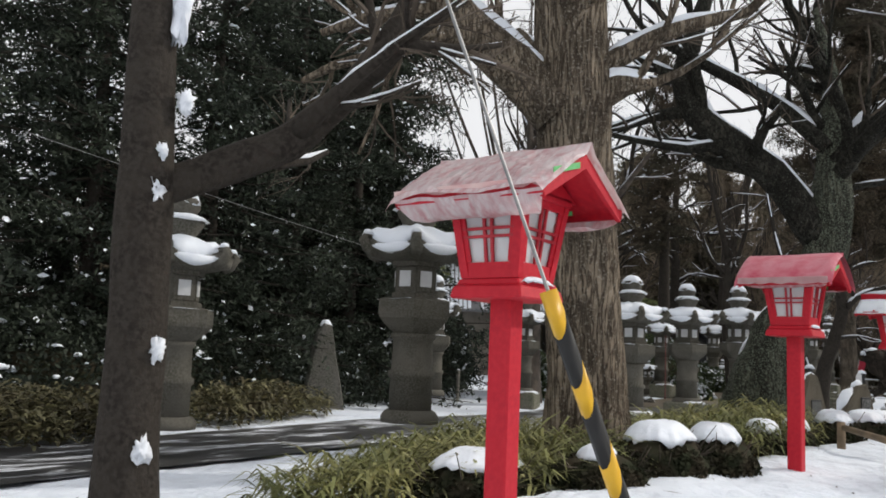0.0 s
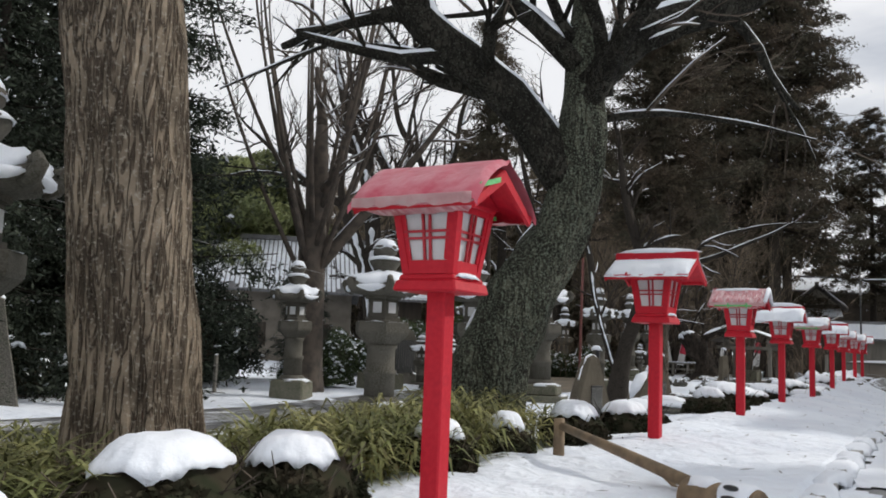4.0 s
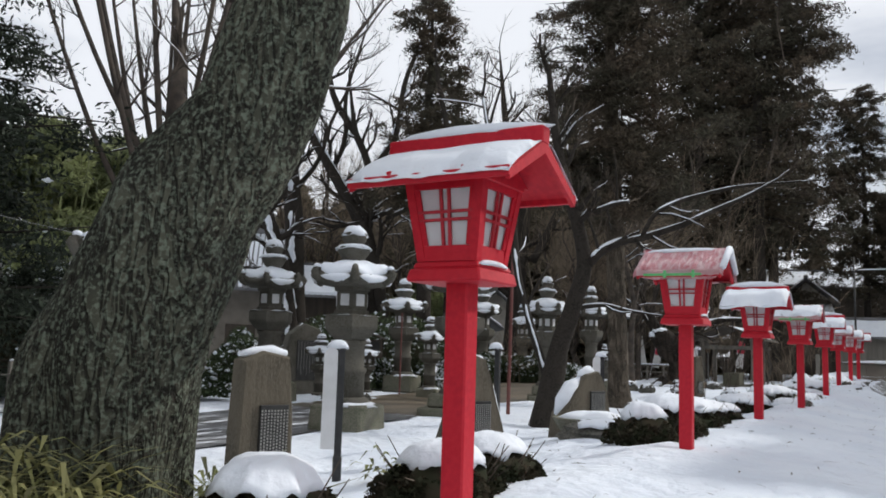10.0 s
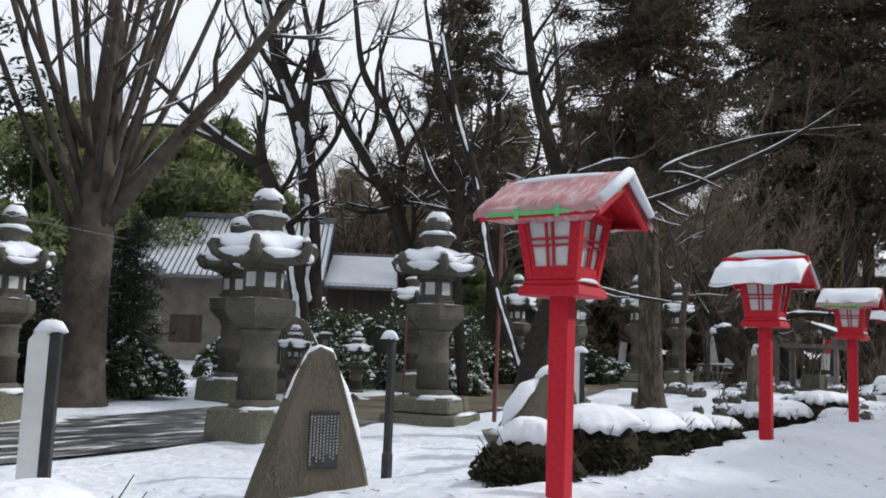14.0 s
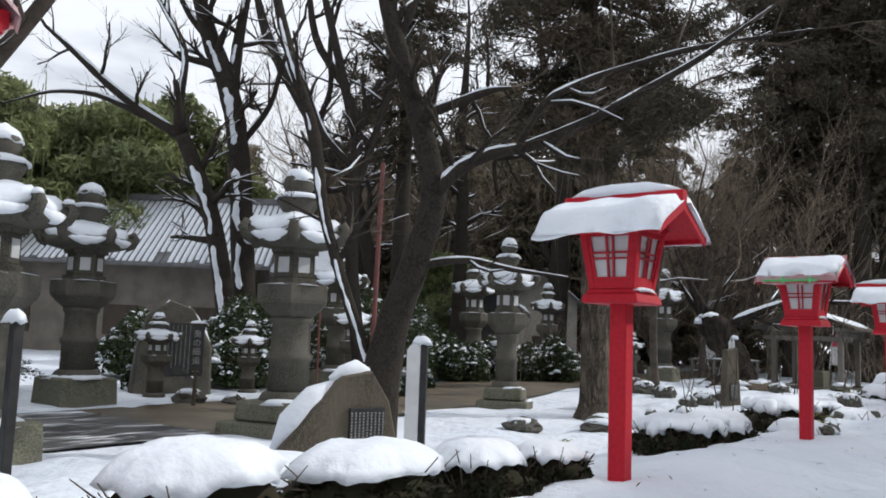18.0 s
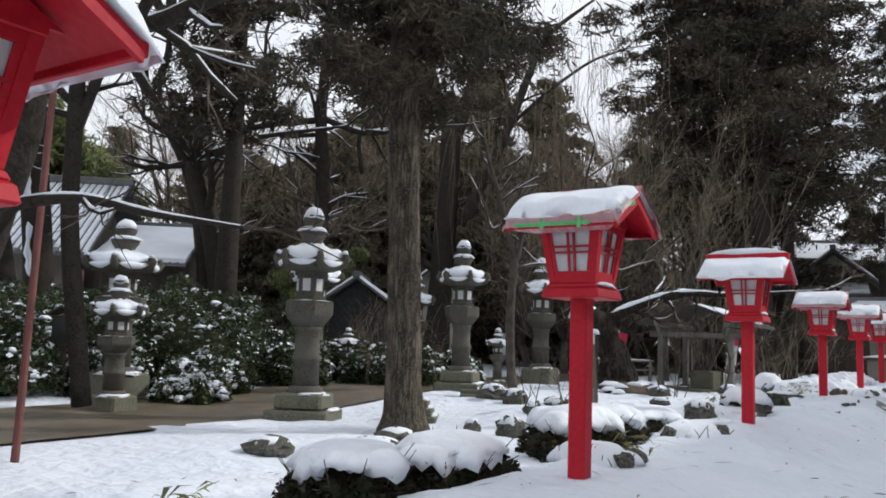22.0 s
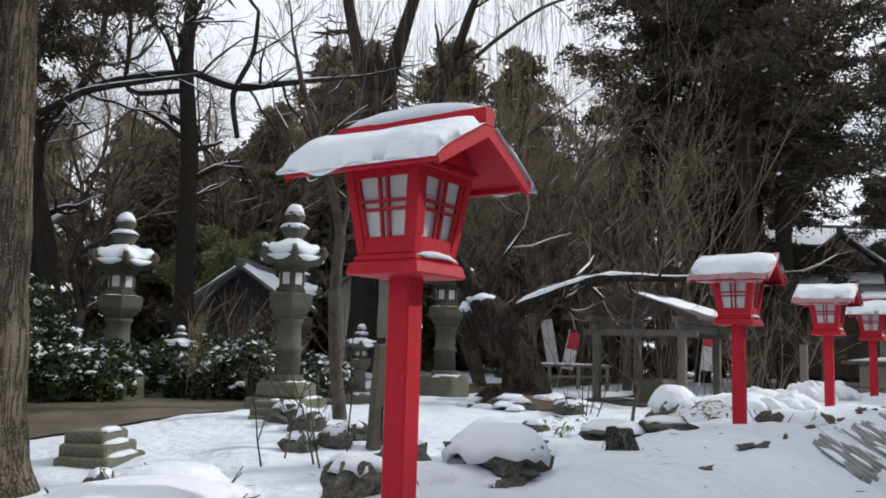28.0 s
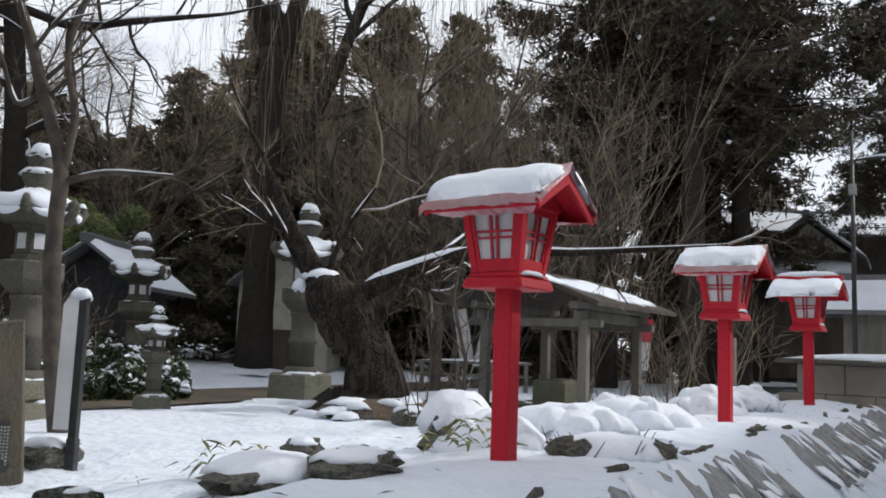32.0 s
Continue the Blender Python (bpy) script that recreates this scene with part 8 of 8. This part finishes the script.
b = thing("overhead_wires", W(0, 0), "sagging overhead wires between the utility poles", "wires")
for y, z in ((-1.44, 12.75), (-0.8, 12.75), (0.0, 13.8), (0.98, 9.65)):
    part("wire", Shape().tube([(54.0 + 34.0 * k / 8, 0.36 + y - 1.56 * k / 8, z - (z - min(z, 9.0) + 0.3) * k / 8 - 2.4 * (k / 8) * (1 - k / 8)) for k in range(9)], [0.016] * 9, 4), BLACKP, b)
    part("wire", Shape().tube([(-20 + 74.0 * k / 10, -1.2 + (1.56 + y) * k / 10, z + 0.5 - 0.5 * k / 10 - 3.0 * (k / 10) * (1 - k / 10)) for k in range(11)], [0.015] * 11, 4), BLACKP, b)


def parked_car(u, v):
    """A dark saloon seen from behind, standing at the kerb."""
    b = thing("parked_car", W(u, v, fall(u) - 0.06), "black parked car with snow on its roof", "car")
    side = ((-2.1, 0.35), (-2.15, 0.75), (-1.95, 0.98), (-1.55, 1.02), (-1.0, 1.40), (0.35, 1.42), (1.05, 1.0), (1.95, 0.88), (2.15, 0.6), (2.1, 0.35))
    ring = lambda y, k: [(x * (1 if k == 1 else 0.985), y * (1 if z < 1.05 else 0.86), z) for x, z in side]
    part("body", Shape().loft([ring(-0.84, 0.9), ring(-0.80, 1), ring(0.80, 1), ring(0.84, 0.9)]), BLACKG, b)
    part("rear_window", Shape().loft([[(-1.54, -0.62, 1.06), (-1.54, 0.62, 1.06)], [(-1.07, -0.55, 1.365), (-1.07, 0.55, 1.365)]], closed=False, caps=False), PLAQUE, b)
    part("roof_snow", Shape().cap((-0.3, 0, 1.41), 0.72, 0.60, 0.10, 0.02, 24, 5, 2.0, 0.2), SNOW, b, "", True)
    for y in (-0.62, 0.62):
        part("tail_light", Shape().box(-2.17, y - 0.16, 0.72, -2.08, y + 0.16, 0.86, 0.01), RED, b, "red tail light")
    part("number_plate", Shape().box(-2.17, -0.17, 0.50, -2.13, 0.17, 0.66, 0.004), WHITEB, b)
    for x in (-1.3, 1.35):
        for y in (-0.78, 0.78):
            w = part("wheel", Shape().tube([(x, y - 0.1, 0.32), (x, y + 0.1, 0.32)], [0.32, 0.32], 18), BLACKP, b, "", True)
            part("rim", Shape().tube([(x, y - 0.105, 0.32), (x, y + 0.105, 0.32)], [0.19, 0.19], 14), STEEL, w)


parked_car(85.0, -3.0)
b = thing("slack_cable", W(0, 0), "thin slack cable strung before the evergreens", "cable")
part("cable", Shape().tube([(6 + 22 * k / 8, 14.0 + 3.0 * k / 8, 4.6 - 1.2 * k / 8 - 0.6 * (k / 8) * (1 - k / 8)) for k in range(9)], [0.008] * 9, 4), STEEL, b)

# ---- low fence and posts by the drive ----
for i, (u, v) in enumerate(((24.2, 19.05),)):
    b = thing("fence_post", W(u, v, ground(u, v)), "thin white fence post with a rail", "fence post", "fence posts")
    part("post", Shape().box(-0.05, -0.05, -0.2, 0.05, 0.05, 1.15, 0.01), WOODG, b)
    part("snow_cap", Shape().cap((0, 0, 1.15), 0.06, 0.06, 0.04, 0.01, 10, 3, i, 0.1), SNOW, b, "", True)
    part("rail", Shape().tube([(-0.5, -0.4, 0.85), (0.6, 0.45, 0.82)], [0.018, 0.018], 6), WOODG, b)
for u, v, h in ((61.5, 5.4, 1.5),):
    b = thing("wooden_stake", W(u, v, ground(u, v)), "grey weathered wooden stake in the snow", "stake")
    part("post", Shape().box(-0.09, -0.09, -0.2, 0.09, 0.09, h, 0.015), WOODG, b)

# roofed dark notice box on a post, beyond the drive
b = thing("roofed_notice", W(40.7, 20.1, ground(40.7, 20.1), 10), "dark wooden notice box with a small roof on a post", "notice board")
part("post", Shape().box(-0.06, -0.06, -0.2, 0.06, 0.06, 1.3, 0.01), WOOD, b)
part("panel", Shape().box(-0.08, -0.40, 1.3, 0.08, 0.40, 2.05, 0.012), WOOD, b)
part("board", Shape().box(-0.095, -0.32, 1.36, -0.081, 0.32, 1.98, 0.003), PLAQUE, b, "black board")
for q in (-1, 1):
    part("roof_board", Shape().loft([[(x, q * 0.52, 2.04), (x, q * 0.52, 2.08), (x, 0, 2.30), (x, 0, 2.26)] for x in (-0.2, 0.2)]), WOOD, b)
part("snow_cap", Shape().cap((0, 0, 2.27), 0.16, 0.2, 0.05, 0.04, 14, 3, 2.0, 0.3), SNOW, b, "", True)

# ---- thin sapling in the clearing ----
b = thing("sapling", W(52.5, 6.6, ground(52.5, 6.6)), "thin bare grey sapling growing out of the snow", "sapling")
stem = [(0.10 * math.sin(k * 0.9) + 0.02 * k, 0.09 * math.sin(k * 1.3 + 1), -0.15 + 0.42 * k) for k in range(9)]
part("stem", Shape().tube(stem, [0.040 - 0.0036 * k for k in range(9)], 8), BARKF, b)
for k in range(2, 9):
    x, y, z = stem[k]
    for j in range(2):
        a, q = k * 2.4 + j * 2.9, 0.95 - 0.07 * k
        part("branch", Shape().tube([(x, y, z), (x + 0.45 * q * math.cos(a), y + 0.45 * q * math.sin(a), z + 0.28 * q), (x + q * math.cos(a + 0.3), y + q * math.sin(a + 0.3), z + 0.75 * q)], [0.013, 0.009, 0.004], 5), BARKF, b)

# ---- twigs, leaves and husks that lie on the snow ----
def litter():
    r = random.Random(91)
    s = Shape()
    for i in range(900):
        u, v = r.uniform(0, 62), r.uniform(1.2, 8.6)
        z = ground(u, v) + 0.008
        a, l, w = r.uniform(0, 6.283), r.uniform(0.02, 0.11), r.uniform(0.004, 0.012)
        c, d = math.cos(a), math.sin(a)
        s.add([(u - c * l, v - d * l, z), (u + d * w, v - c * w, z + 0.012), (u + c * l, v + d * l, z + r.uniform(0, 0.03)), (u - d * w, v + c * w, z + 0.012)], [(0, 1, 2, 3)])
    solid("leaf_litter", s, TWIG, W(0, 0), "scattered dark twigs and husks on the snow", "litter", kind="stuff")


litter()
